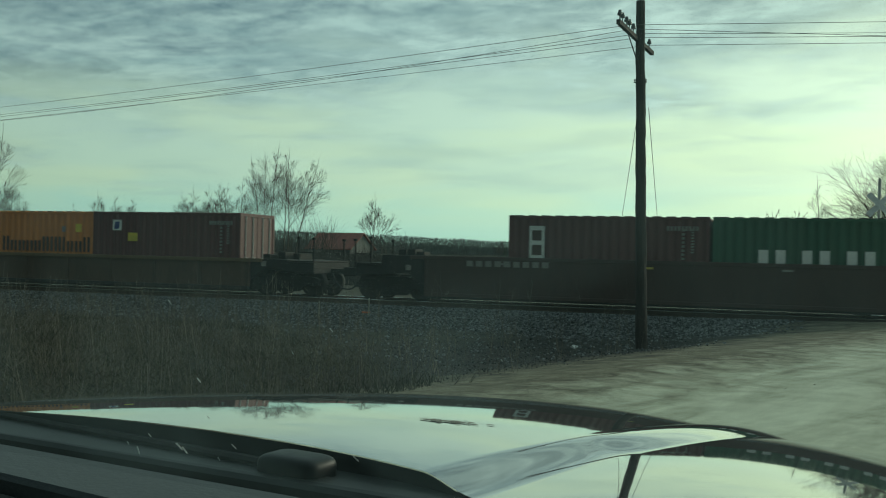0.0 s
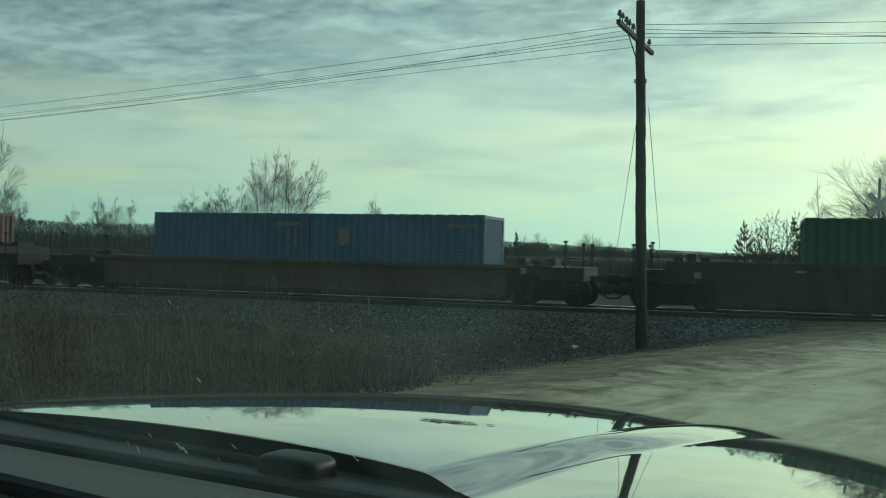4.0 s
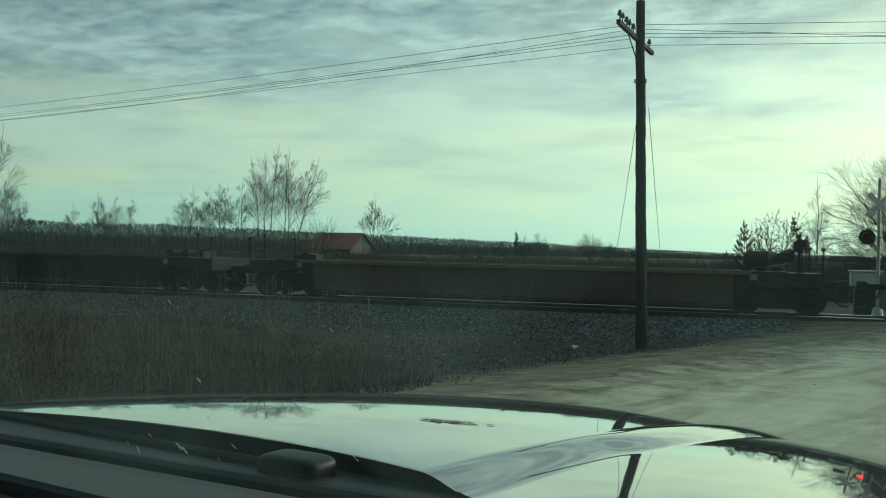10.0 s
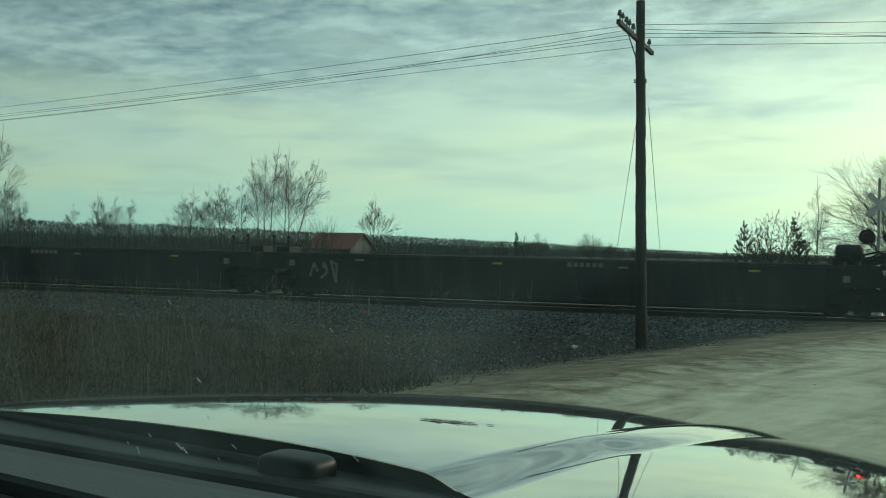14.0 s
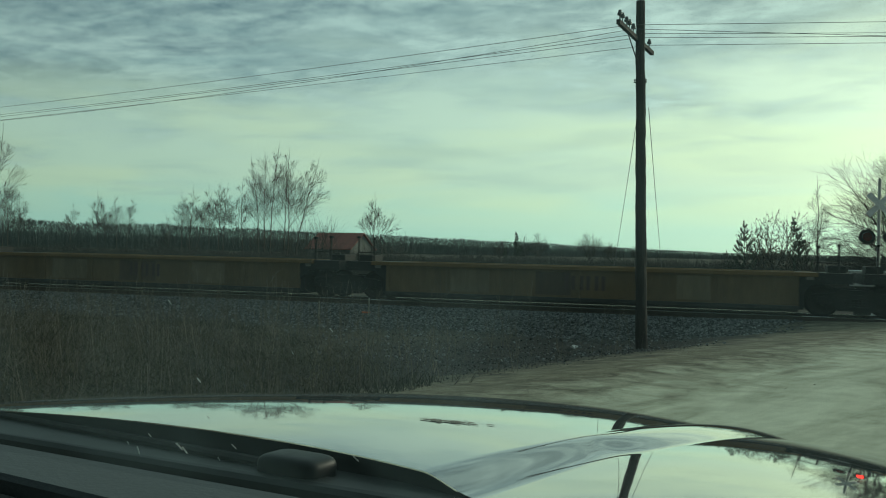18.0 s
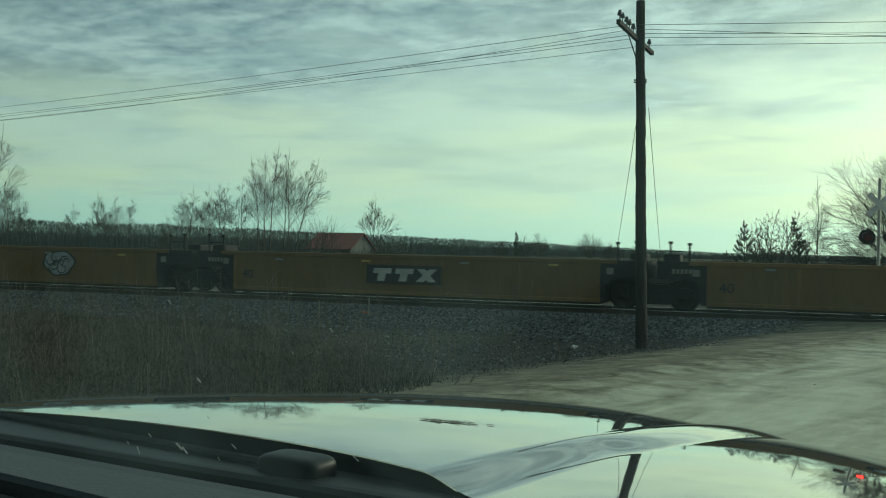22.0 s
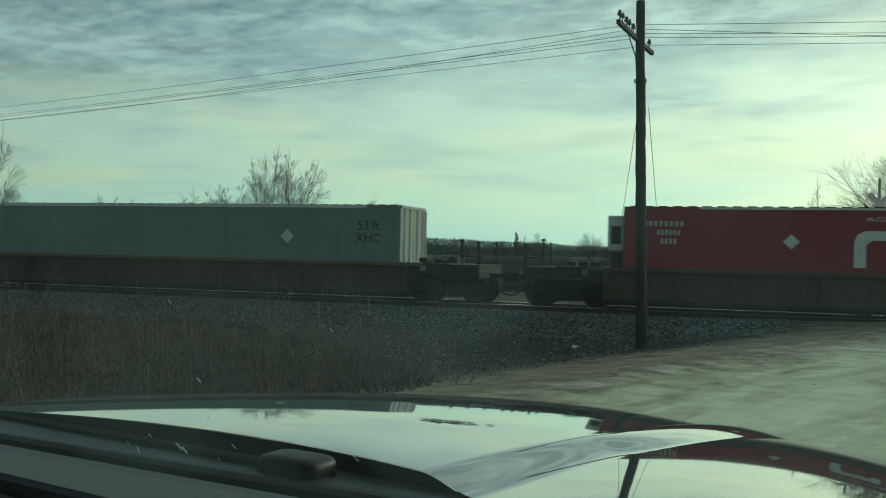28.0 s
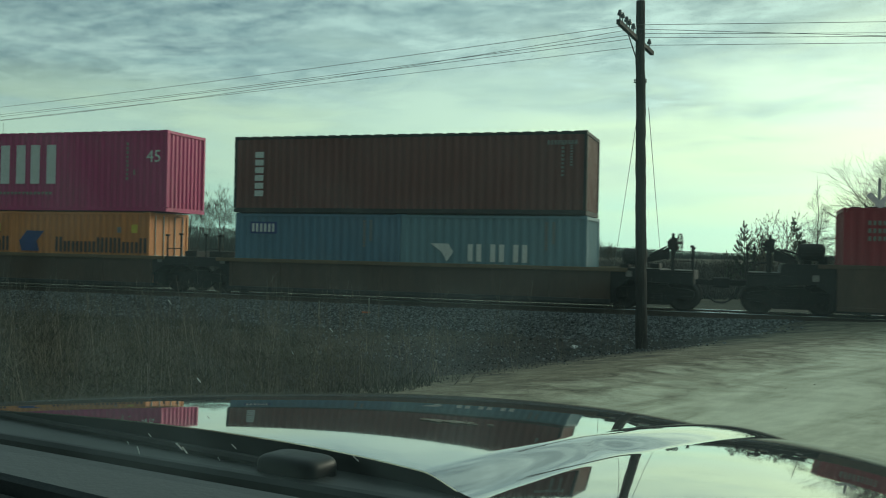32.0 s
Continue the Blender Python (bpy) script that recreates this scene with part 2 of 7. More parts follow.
def bars(x0, x1, z0, z1, count, y, material, parent, fill=0.72, tall=(), name="marking", upright=False):
    """A row of plain bars, one for each letter of a word that is not written out."""
    n = count
    for i in range(n):
        if upright:
            h = (z1 - z0) / n
            size = (x1 - x0, h * fill)
            place = ((x0 + x1) / 2, z0 + (i + 0.5) * h)
        else:
            w = (x1 - x0) / n
            high = (z1 - z0) * (1.0 if (not tall or i in tall) else 0.72)
            size, place = (w * fill, high), (x0 + (i + 0.5) * w, z0 + high / 2)
        if not upright and min(size) > 0.22:      # large letters: two uprights each, as heavy as their strokes
            w = size[0] * 0.36
            marks = [((w, size[1]), place[0] + k * (size[0] - w) / 2) for k in (-1, 1)]
        else:
            marks = [(size, place[0])]
        for size, at_x in marks:
            bar_piece(name, size, (at_x, y, place[1]), material, parent)


def bar_piece(name, size, place, material, parent):
    """One bar, its mesh shared with alike ones."""
    key = (name, round(size[0], 3), round(size[1], 3), material.name)
    if key not in BAR_MESHES:
        bm = B(-size[0] / 2, size[0] / 2, -0.006, 0.004, -size[1] / 2, size[1] / 2)
        me = bpy.data.meshes.new(name)
        bm.to_mesh(me)
        bm.free()
        me.materials.append(material)
        BAR_MESHES[key] = me
    part(name, BAR_MESHES[key], material, parent).location = place


# ---------------------------------------------------------------- ground, track, road
TRACK_Y = 30.0
ROAD_DIR = Vector((0.40, 1.0)).normalized()          # the road runs up to the crossing
ROAD_SIDE = Vector((ROAD_DIR.y, -ROAD_DIR.x))        # towards its right edge
ROAD_EDGE = Vector((-3.0, 10.6))                     # a point of its left edge
ROAD_W = 8.5


def road_offset(x, y):
    """Metres to the right of the road's left edge."""
    return (Vector((x, y)) - ROAD_EDGE).dot(ROAD_SIDE)


def smooth(a, b, x):
    t = min(1.0, max(0.0, (x - a) / (b - a)))
    return t * t * (3 - 2 * t)


def ground_height(x, y):
    """The lie of the land; the rails' heads are at zero."""
    d = abs(y - TRACK_Y)
    bed = -0.17 if d < 1.7 else -0.17 - 0.42 * smooth(1.7, 4.6, d)
    far = smooth(40, 120, abs(y - TRACK_Y))
    land = bed - 0.02 * smooth(4.6, 9, d) - 0.25 * far
    wob = 0.10 * noise.noise(Vector((x * 0.22, y * 0.22, 0))) + 0.04 * noise.noise(Vector((x * 0.9, y * 0.9, 3)))
    land += wob * smooth(2.2, 5.0, d)
    o = road_offset(x, y)
    on = smooth(-5.6, 0.9, o) * (1 - smooth(ROAD_W - 0.6, ROAD_W + 1.3, o))
    if on > 0 and -30 < y < 60:
        level = 0.12 - 0.15 * smooth(0, 27, y) if y < TRACK_Y else -0.03 - 0.2 * smooth(2, 20, y - TRACK_Y)
        rut = 0.012 * math.sin(o * 2.4 + 0.5 * noise.noise(Vector((x * 0.2, y * 0.2, 9)))) + 0.006 * noise.noise(Vector((x * 0.8, y * 0.5, 5)))
        land = land * (1 - on) + (level + rut * smooth(1.2, 3.0, d)) * on
    if d < 1.35:
        land = min(land, -0.17)
    return land


def axis(points):
    """Sample positions along one axis: (from, to, step) stretches."""
    out = []
    for a, b, st in points:
        k = max(1, round((b - a) / st))
        out += [a + (b - a) * i / k for i in range(k)]
    return out + [points[-1][1]]


def ground():
    xs = axis([(-3800, -600, 400), (-600, -120, 60), (-120, -40, 8), (-40, -20, 1.0), (-20, 14, 0.28), (14, 30, 1.0), (30, 120, 10), (120, 600, 60), (600, 3800, 400)])
    ys = axis([(-800, -100, 100), (-100, -10, 10), (-10, 3, 1.0), (3, 36, 0.28), (36, 60, 1.5), (60, 200, 10), (200, 1000, 80), (1000, 4800, 400)])
    verts = [(x, y, ground_height(x, y)) for y in ys for x in xs]
    w = len(xs)
    faces = [(j * w + i, j * w + i + 1, (j + 1) * w + i + 1, (j + 1) * w + i) for j in range(len(ys) - 1) for i in range(w - 1)]
    me = bpy.data.meshes.new("ground")
    me.from_pydata(verts, [], faces)
    me.shade_smooth()
    m = bpy.data.materials.new("earth")
    m.use_nodes = True
    n = Nodes(m.node_tree)
    co = n.add("ShaderNodeTexCoord").outputs["Object"]
    s = n.add("ShaderNodeSeparateXYZ", {0: co})
    x, y = s.outputs[0], s.outputs[1]
    wav = n.noise(co, 0.35, 5, 0.6)
    mid, fine = n.noise(co, 2.2, 5, 0.65, 0.4), n.noise(co, 24.0, 4, 0.7)
    # distance from the road's left edge and from the track
    off = n.math("ADD", n.math("MULTIPLY", n.math("SUBTRACT", x, ROAD_EDGE.x), ROAD_SIDE.x),
                 n.math("MULTIPLY", n.math("SUBTRACT", y, ROAD_EDGE.y), ROAD_SIDE.y))
    off = n.math("ADD", off, n.math("MULTIPLY_ADD", n.math("ADD", n.math("MULTIPLY", wav, 0.5), n.math("MULTIPLY", mid, 0.5)), 5.6, -2.8))
    dist = n.math("ABSOLUTE", n.math("SUBTRACT", y, TRACK_Y))
    dist = n.math("ADD", dist, n.math("MULTIPLY_ADD", wav, 3.0, -1.5))
    soil = n.ramp(n.math("ADD", n.math("MULTIPLY", mid, 0.6), n.math("MULTIPLY", fine, 0.4)),
                  [(0.3, (0.026, 0.026, 0.021)), (0.5, (0.055, 0.051, 0.038)), (0.7, (0.10, 0.09, 0.064))])
    cinder = n.ramp(n.math("ADD", n.math("MULTIPLY", fine, 0.65), n.math("MULTIPLY", mid, 0.35)),
                    [(0.34, (0.018, 0.018, 0.018)), (0.56, (0.055, 0.055, 0.053)), (0.74, (0.17, 0.165, 0.16))])
    # wheel tracks and ruts run along the road
    raw = n.math("ADD", n.math("MULTIPLY", n.math("SUBTRACT", x, ROAD_EDGE.x), ROAD_SIDE.x), n.math("MULTIPLY", n.math("SUBTRACT", y, ROAD_EDGE.y), ROAD_SIDE.y))
    ahead = n.math("ADD", n.math("MULTIPLY", x, ROAD_DIR.x), n.math("MULTIPLY", y, ROAD_DIR.y))
    along = n.add("ShaderNodeCombineXYZ", {0: n.math("MULTIPLY", raw, 2.0), 1: n.math("MULTIPLY", ahead, 0.26), 2: 0.0}).outputs[0]
    rut = n.noise(along, 1.0, 7, 0.66, 0.6)
    road = n.ramp(n.math("ADD", n.math("MULTIPLY", rut, 0.55), n.math("ADD", n.math("MULTIPLY", mid, 0.25), n.math("MULTIPLY", fine, 0.20))),
                  [(0.33, (0.20, 0.19, 0.14)), (0.45, (0.46, 0.455, 0.34)), (0.60, (0.68, 0.68, 0.53))])
    near = n.math("DIVIDE", n.math("SUBTRACT", 6.2, dist), 2.0, 0, True)
    ash = n.ramp(n.math("ADD", n.math("MULTIPLY", fine, 0.5), n.math("MULTIPLY", mid, 0.5)), [(0.36, (0.012, 0.012, 0.012)), (0.56, (0.03, 0.03, 0.028)), (0.74, (0.085, 0.08, 0.07))])
    right = n.math("MULTIPLY", n.math("DIVIDE", n.math("ADD", off, 9.5), 3.0, 0, True), n.math("DIVIDE", n.math("SUBTRACT", 17.5, dist), 3.0, 0, True))
    col = n.mix(near, n.mix(right, soil, ash), cinder)
    away = n.math("DIVIDE", n.math("SUBTRACT", y, 40.0), 14.0, 0, True)
    turf = n.ramp(mid, [(0.35, (0.03, 0.028, 0.018)), (0.65, (0.075, 0.068, 0.042))])
    col = n.mix(away, col, turf)
    shoulder = n.ramp(n.math("ADD", n.math("MULTIPLY", mid, 0.6), n.math("MULTIPLY", fine, 0.4)), [(0.36, (0.07, 0.06, 0.042)), (0.52, (0.19, 0.165, 0.115)), (0.66, (0.30, 0.27, 0.195))])
    col = n.mix(n.math("DIVIDE", n.math("ADD", off, 3.0), 2.4, 0, True), col, n.mix(away, shoulder, turf))
    edge = n.math("MULTIPLY", n.math("DIVIDE", n.math("SUBTRACT", off, 0.3), 2.2, 0, True), n.math("DIVIDE", n.math("SUBTRACT", ROAD_W + 1.0, off), 1.0, 0, True))
    inside = n.math("MULTIPLY", edge, n.math("LESS_THAN", y, 60.0))
    col = n.mix(inside, col, road)
    bump = n.add("ShaderNodeBump", {"Height": n.math("ADD", n.math("MULTIPLY", fine, 0.6), n.math("MULTIPLY", mid, 0.4)), "Strength": 0.55, "Distance": 0.05}).outputs[0]
    n.add("ShaderNodeOutputMaterial", {0: n.add("ShaderNodeBsdfPrincipled", {"Base Color": col, "Roughness": 0.95, "Normal": bump,
                                                                            "Specular IOR Level": 0.2}).outputs[0]})
    me.materials.append(m)
    tagged(new("ground", me), "rough bare ground with cinders and a pale gravel road", "ground", kind="structure")


ground()

DARK_STONE = mat("cinder_stone", (0.075, 0.076, 0.076), 0.95, 0, (8, 40), 0.4, islands=True, per_object=0.9, spec=0.2)
STONE = mat("ballast_stone", (0.14, 0.144, 0.146), 0.95, 0, (8, 40), 0.4, islands=True, per_object=0.75, spec=0.2)


def stones(name, label, count, area, size, material, seed, keep=None):
    """Many small angular stones scattered over the ground."""
    rnd = random.Random(seed)
    verts, faces = [], []
    base = [Vector((0, 0, 1)), Vector((1, 0.2, 0)), Vector((-0.3, 0.9, 0)), Vector((-0.8, -0.6, 0)), Vector((0.5, -0.9, 0.1)), Vector((0.1, 0.1, -0.7))]
    tri = ((0, 1, 2), (0, 2, 3), (0, 3, 4), (0, 4, 1), (5, 2, 1), (5, 3, 2), (5, 4, 3), (5, 1, 4))
    while count:
        x, y = rnd.uniform(*area[0]), rnd.uniform(*area[1])
        if keep and not keep(x, y, rnd):
            continue
        count -= 1
        s = rnd.uniform(*size)
        e = Euler((rnd.uniform(-0.6, 0.6), rnd.uniform(-0.6, 0.6), rnd.uniform(0, 6.3))).to_matrix()
        o = Vector((x, y, ground_height(x, y) + s * 0.25))
        k = len(verts)
        sc = Vector((rnd.uniform(0.7, 1.3), rnd.uniform(0.7, 1.3), rnd.uniform(0.5, 0.9))) * s
        verts += [tuple(o + e @ Vector(a * b for a, b in zip(v, sc))) for v in base]
        faces += [tuple(k + i for i in t) for t in tri]
    me = bpy.data.meshes.new(name)
    me.from_pydata(verts, [], faces)
    me.materials.append(material)
    return tagged(new(name, me), label, "gravel", kind="stuff")


def ballast_here(x, y, rnd):
    o = road_offset(x, y)
    d = TRACK_Y - y
    thick = 1 - smooth(2.9, 5.4 + 1.2 * noise.noise(Vector((x * 0.3, 0, 0))), d)
    return o < -3.6 + 1.8 * rnd.random() + 1.3 * noise.noise(Vector((x * 0.45, y * 0.45, 11))) - 1.2 * rnd.random() * smooth(-4, 2, x) and rnd.random() < thick + 0.05


stones("ballast", "grey crushed stone ballast beside the rails", 30000, ((-26, 4), (18, 28.6)), (0.018, 0.05), STONE, 4, ballast_here)
stones("cinder_gravel", "dark loose gravel on the verge", 5000, ((-9, 1.5), (10, 22)), (0.008, 0.026), DARK_STONE, 5,
       lambda x, y, rnd: -8.5 < road_offset(x, y) < -1.2 - 3.2 * rnd.random())
PALE = mat("road_pebble", (0.3, 0.28, 0.225), 0.95, 0, (8, 40), 0.4, islands=True, per_object=0.6, spec=0.2)
stones("road_pebbles", "loose pebbles and clods on the gravel road", 150, ((-3, 12), (7, 28)), (0.006, 0.014), PALE, 6,
       lambda x, y, rnd: 0.0 < road_offset(x, y) < ROAD_W)


def track():
    rail_steel = mat("rail_steel", (0.10, 0.07, 0.055), 0.7, 0.3, (3, 30), 0.3)
    head_steel = mat("rail_head", (0.80, 0.80, 0.79), 0.16, 1.0, (3, 30), 0.1, bump=0.0)
    for side in (-1, 1):
        y = TRACK_Y + side * 0.755
        t = empty("rail", "long steel rail with a polished bright head", "rail", "rails of the track")
        bm = bmesh.new()
        box(bm, -220, 160, y - 0.07, y + 0.07, -0.17, -0.15)
        box(bm, -220, 160, y - 0.012, y + 0.012, -0.15, -0.035)
        box(bm, -220, 160, y - 0.034, y + 0.034, -0.045, -0.0345)
        part("rail_web", bm, rail_steel, t)
        bm = bmesh.new()
        prism_y(bm, [(y - 0.037, -0.034), (y - 0.0372, -0.016), (y - 0.034, -0.008), (y - 0.028, -0.003), (y - 0.018, -0.0005), (y, 0.0), (y + 0.018, -0.0005), (y + 0.028, -0.003), (y + 0.034, -0.008), (y + 0.0372, -0.016), (y + 0.037, -0.034)], -220, 160)
        part("rail_head", bm, head_steel, t, "polished steel running surface")
    wood = mat("sleeper_wood", (0.06, 0.048, 0.038), 0.9, 0, (2, 20), 0.4, per_object=0.3)
    bm = B(-0.115, 0.115, -1.3, 1.3, -0.36, -0.172, 0.012)
    me = bpy.data.meshes.new("sleeper")
    bm.to_mesh(me)
    bm.free()
    me.materials.append(wood)
    for i in range(70):
        ob = tagged(new("sleeper", me), "dark creosoted timber sleeper under the rails", "sleeper", "sleepers of the track")
        ob.location = (-32 + i * 0.53, TRACK_Y, 0)
    # timber panels of the level crossing
    crossing = empty("level_crossing", "worn timber decking of the level crossing", "level crossing")
    for k, (a, b) in enumerate(((-2.05, -0.86), (-0.65, 0.65), (0.86, 2.05))):
        part("crossing_panel", B(4.2, 16, TRACK_Y + a, TRACK_Y + b, -0.15, -0.015, 0.01), wood, crossing)


track()

# ---------------------------------------------------------------- the car round the camera
CAR_TURN = radians(-14.0)     # the car's heading, turned right of +Y
CAR = empty("car", "dark car seen from its cabin, glossy bonnet reflecting the sky", "car")
CAR.matrix_basis = Matrix.Translation(EYE) @ Matrix.Rotation(CAR_TURN, 4, "Z")


def bonnet_height(u, v):
    """Bonnet surface below the eye, u to the right, v ahead: a raised middle, a soft crease and a lower side."""
    a, b = u + 0.6, v - 0.85
    top = -0.238 - 0.0307 * b - 0.0658 * b * b + 0.0041 * b ** 3 - 0.0216 * a - 0.0573 * a * a - 0.0709 * a * b - 0.0915 * a * a * b + 0.0089 * a * b * b
    c, d = u + 0.3, v - 0.95
    low = -0.262 - 0.055 * d - 0.0055 * d * d - 0.0406 * d ** 3 - 0.0253 * c - 0.125 * c * c - 0.0096 * c * d
    low += -0.0582 * c * d * d - 0.2033 * c * c * d - 0.07 * c ** 3
    # towards the front the middle swells into a shoulder that ends in a sharp crease over the lower side
    s, inner = max(0.0, v - 1.3), smooth(-0.95, -0.6, u)
    top += inner * (0.0421 * s * s - 0.0581 * s ** 3)
    start, end = -0.565 + 0.0007 * s - 0.0046 * s * s, -0.485 + 0.1035 * s - 0.029 * s * s
    t = min(1.0, max(0.0, (u - start) / max(0.03, end - start)))
    sharp = smooth(1.25, 1.45, v)
    k = t * t * (3 - 2 * t) * (1 - sharp) + sharp * t ** 2.4723
    nose = 2.25 + 0.0515 * inner + 0.2229 * max(0.0, u + 0.6)
    return top * (1 - k) + low * k + s * (0.0283 - 0.0113 * s) * t * (1 - t) * 4 - (0.8 + 0.2543 * inner) * max(0.0, v - nose) ** 2


def car():
    m = bpy.data.materials.new("car_paint")
    m.use_nodes = True
    n = Nodes(m.node_tree)
    co = n.add("ShaderNodeTexCoord").outputs["Object"]
    film = n.noise(co, 9.0, 5, 0.7, 0.5)
    # thin dust, which also stands in for haze over the dark reflections
    dusty = n.add("ShaderNodeBsdfDiffuse", {0: (0.30, 0.31, 0.30, 1)}).outputs[0]
    gloss = n.add("ShaderNodeBsdfPrincipled", {
        "Base Color": n.ramp(film, [(0.4, (0.012, 0.013, 0.015)), (0.7, (0.03, 0.031, 0.032))]), "Metallic": 0.0,
        "Roughness": n.math("MULTIPLY_ADD", film, 0.05, 0.02), "IOR": 1.9, "Coat Weight": 1.0, "Coat IOR": 2.1, "Coat Roughness": 0.015}).outputs[0]
    n.add("ShaderNodeOutputMaterial", {0: n.add("ShaderNodeMixShader", {0: n.math("MULTIPLY_ADD", film, 0.10, 0.03), 1: gloss, 2: dusty}).outputs[0]})
    us, vs = axis([(-1.45, -0.62, 0.03), (-0.62, -0.38, 0.005), (-0.38, 0.55, 0.025)]), axis([(0.0, 1.0, 0.0125)])
    verts = []
    for f in vs:
        for u in us:
            back = 0.888 - (0.4 if u > -0.78 else 0.12) * min(0.5, abs(u + 0.78)) ** 2
            v = back + (2.6 - back) * f
            verts.append((u, v, bonnet_height(u, v)))
    w = len(us)
    faces = [(j * w + i, j * w + i + 1, (j + 1) * w + i + 1, (j + 1) * w + i) for j in range(len(vs) - 1) for i in range(w - 1)]
    me = bpy.data.meshes.new("bonnet")
    me.from_pydata(verts, [], faces)
    me.materials.append(m)
    me.shade_smooth()
    part("bonnet", me, m, CAR, "glossy dark painted bonnet with a raised middle")
    plastic = mat("cowl_plastic", (0.011, 0.0125, 0.0135), 0.5, 0, (5, 60), 0.25, (0.03, 0.032, 0.033), 0.35, bump=0.02, spec=0.3)
    bm = bmesh.new()
    rim = [Vector(p) - Vector((0, 0, 0.0015)) for p in verts[:w]]
    hi, lo = [bm.verts.new(p) for p in rim], [bm.verts.new(p - Vector((0, 0.004, 0.08))) for p in rim]
    for i in range(w - 1):
        bm.faces.new((hi[i], hi[i + 1], lo[i + 1], lo[i]))
    part("bonnet_lip", bm, plastic, CAR, "dark turned-down rear edge of the bonnet")
    soft = mat("dash_vinyl", (0.088, 0.10, 0.104), 0.65, 0, (12, 160), 0.12, bump=0.08)
    black = mat("black_gap", (0.006, 0.006, 0.006), 0.8)
    bm = bmesh.new()
    prism_y(bm, [(0.822, -0.34), (0.822, -0.262), (0.828, -0.257), (0.838, -0.255), (0.845, -0.258), (0.875, -0.257), (0.95, -0.30), (0.95, -0.34)], -1.6, -0.32)
    for q in bm.verts:
        if q.co.y < 0.83 and q.co.x < -1.0:      # its near edge sweeps back towards the screen's corner
            q.co.y -= 0.09
    part("cowl", bm, plastic, CAR, "dusty black plastic cowl under the windscreen")
    bm = bmesh.new()
    prism_y(bm, [(0.497, -0.45), (0.497, -0.206), (0.50, -0.201), (0.563, -0.199), (0.571, -0.202), (0.576, -0.215), (0.576, -0.45)], -1.6, 0.6)
    for q in bm.verts:
        if q.co.y > 0.53:      # the far edge bows towards the screen
            q.co.y += 0.057 * (q.co.x + 0.876)
    part("dashboard", bm, soft, CAR, "grey vinyl dashboard edge")
    part("dashboard_recess", B(-1.6, 0.6, 0.0, 0.495, -0.5, -0.213, 0.01), black, CAR)
    # black fill added for the dark gap between dashboard and cowl
    part("screen_seal", B(-1.6, 0.6, 0.62, 0.70, -0.40, -0.31), black, CAR, "black fill of the gap under the windscreen")
    # wiper arm lying along the cowl
    bm = bmesh.new()
    tube(bm, (-1.5, 0.835, -0.252), (-0.74, 0.832, -0.252), 0.005, 0.006, 6)
    part("wiper", bm, black, CAR, "black wiper parked along the cowl")
    bm = bmesh.new()
    bmesh.ops.create_uvsphere(bm, u_segments=32, v_segments=20, radius=1.0)
    for q in bm.verts:      # a ball squared off into a rounded housing
        q.co = Vector([math.copysign(abs(a) ** 0.42, a) * r for a, r in zip(q.co, (0.044, 0.028, 0.022))])
    ob = part("washer_nozzle", bm, plastic, CAR, "rounded black plastic washer housing", True)
    ob.matrix_basis = pose(-0.716, 0.838, -0.257, 0, 0, 2)
    # chips and dirt on the bonnet
    bm = bmesh.new()
    rnd = random.Random(8)
    for i in range(46):
        a = rnd.gauss(0, 1)
        u, v = -0.735 + 0.021 * a, 1.203 + 0.012 * rnd.gauss(0, 1) + 0.010 * a
        s = rnd.uniform(0.0015, 0.005)
        pts = [(u + s * 2 * math.cos(k), v + s * math.sin(k)) for k in (0, 1.1, 2.0, 3.1, 4.2, 5.3)]
        bm.faces.new([bm.verts.new((p, q, bonnet_height(p, q) + 0.0012)) for p, q in pts])
    part("dirt_patch", bm, mat("dry_mud", (0.16, 0.135, 0.10), 0.95), CAR, "dried mud splash on the bonnet")["kind"] = "stuff"
    # dusty windscreen, leaning back over the dashboard; its film also paints in reflected haze
    g = bpy.data.materials.new("windscreen_glass")
    g.use_nodes = True
    n = Nodes(g.node_tree)
    co = n.add("ShaderNodeTexCoord").outputs["Object"]
    film = n.ramp(n.noise(co, 5.0, 5, 0.65, 0.6), [(0.32, (0.005, 0.005, 0.005)), (0.72, (0.025, 0.025, 0.025))])
    # the film is raised to the left for the haze reflected there
    side = n.math("DIVIDE", n.math("SUBTRACT", -0.12, n.add("ShaderNodeSeparateXYZ", {0: co}).outputs[0]), 0.45, 0, True)
    film = n.math("MULTIPLY", n.add("ShaderNodeSeparateColor", {0: film}).outputs[0], n.math("MULTIPLY_ADD", side, 0.25, 0.9))
    clear = n.add("ShaderNodeBsdfTransparent", {0: (0.97, 0.98, 0.975, 1)}).outputs[0]
    dust_and_haze = n.add("ShaderNodeBsdfTranslucent", {0: (0.50, 0.70, 0.74, 1)}).outputs[0]
    n.add("ShaderNodeOutputMaterial", {0: n.add("ShaderNodeMixShader", {0: film, 1: clear, 2: dust_and_haze}).outputs[0]})
    bm = bmesh.new()
    prism_y(bm, [(0.735, -0.27), (0.13, 0.52), (0.126, 0.517), (0.731, -0.273)], -1.6, 0.6)
    ob = part("windscreen", bm, g, CAR, "windscreen glass with faint dust and painted-in haze")
    ob.visible_shadow = False
    rnd = random.Random(5)
    smear = mat("dried_smear", (0.5, 0.51, 0.5), 0.8)
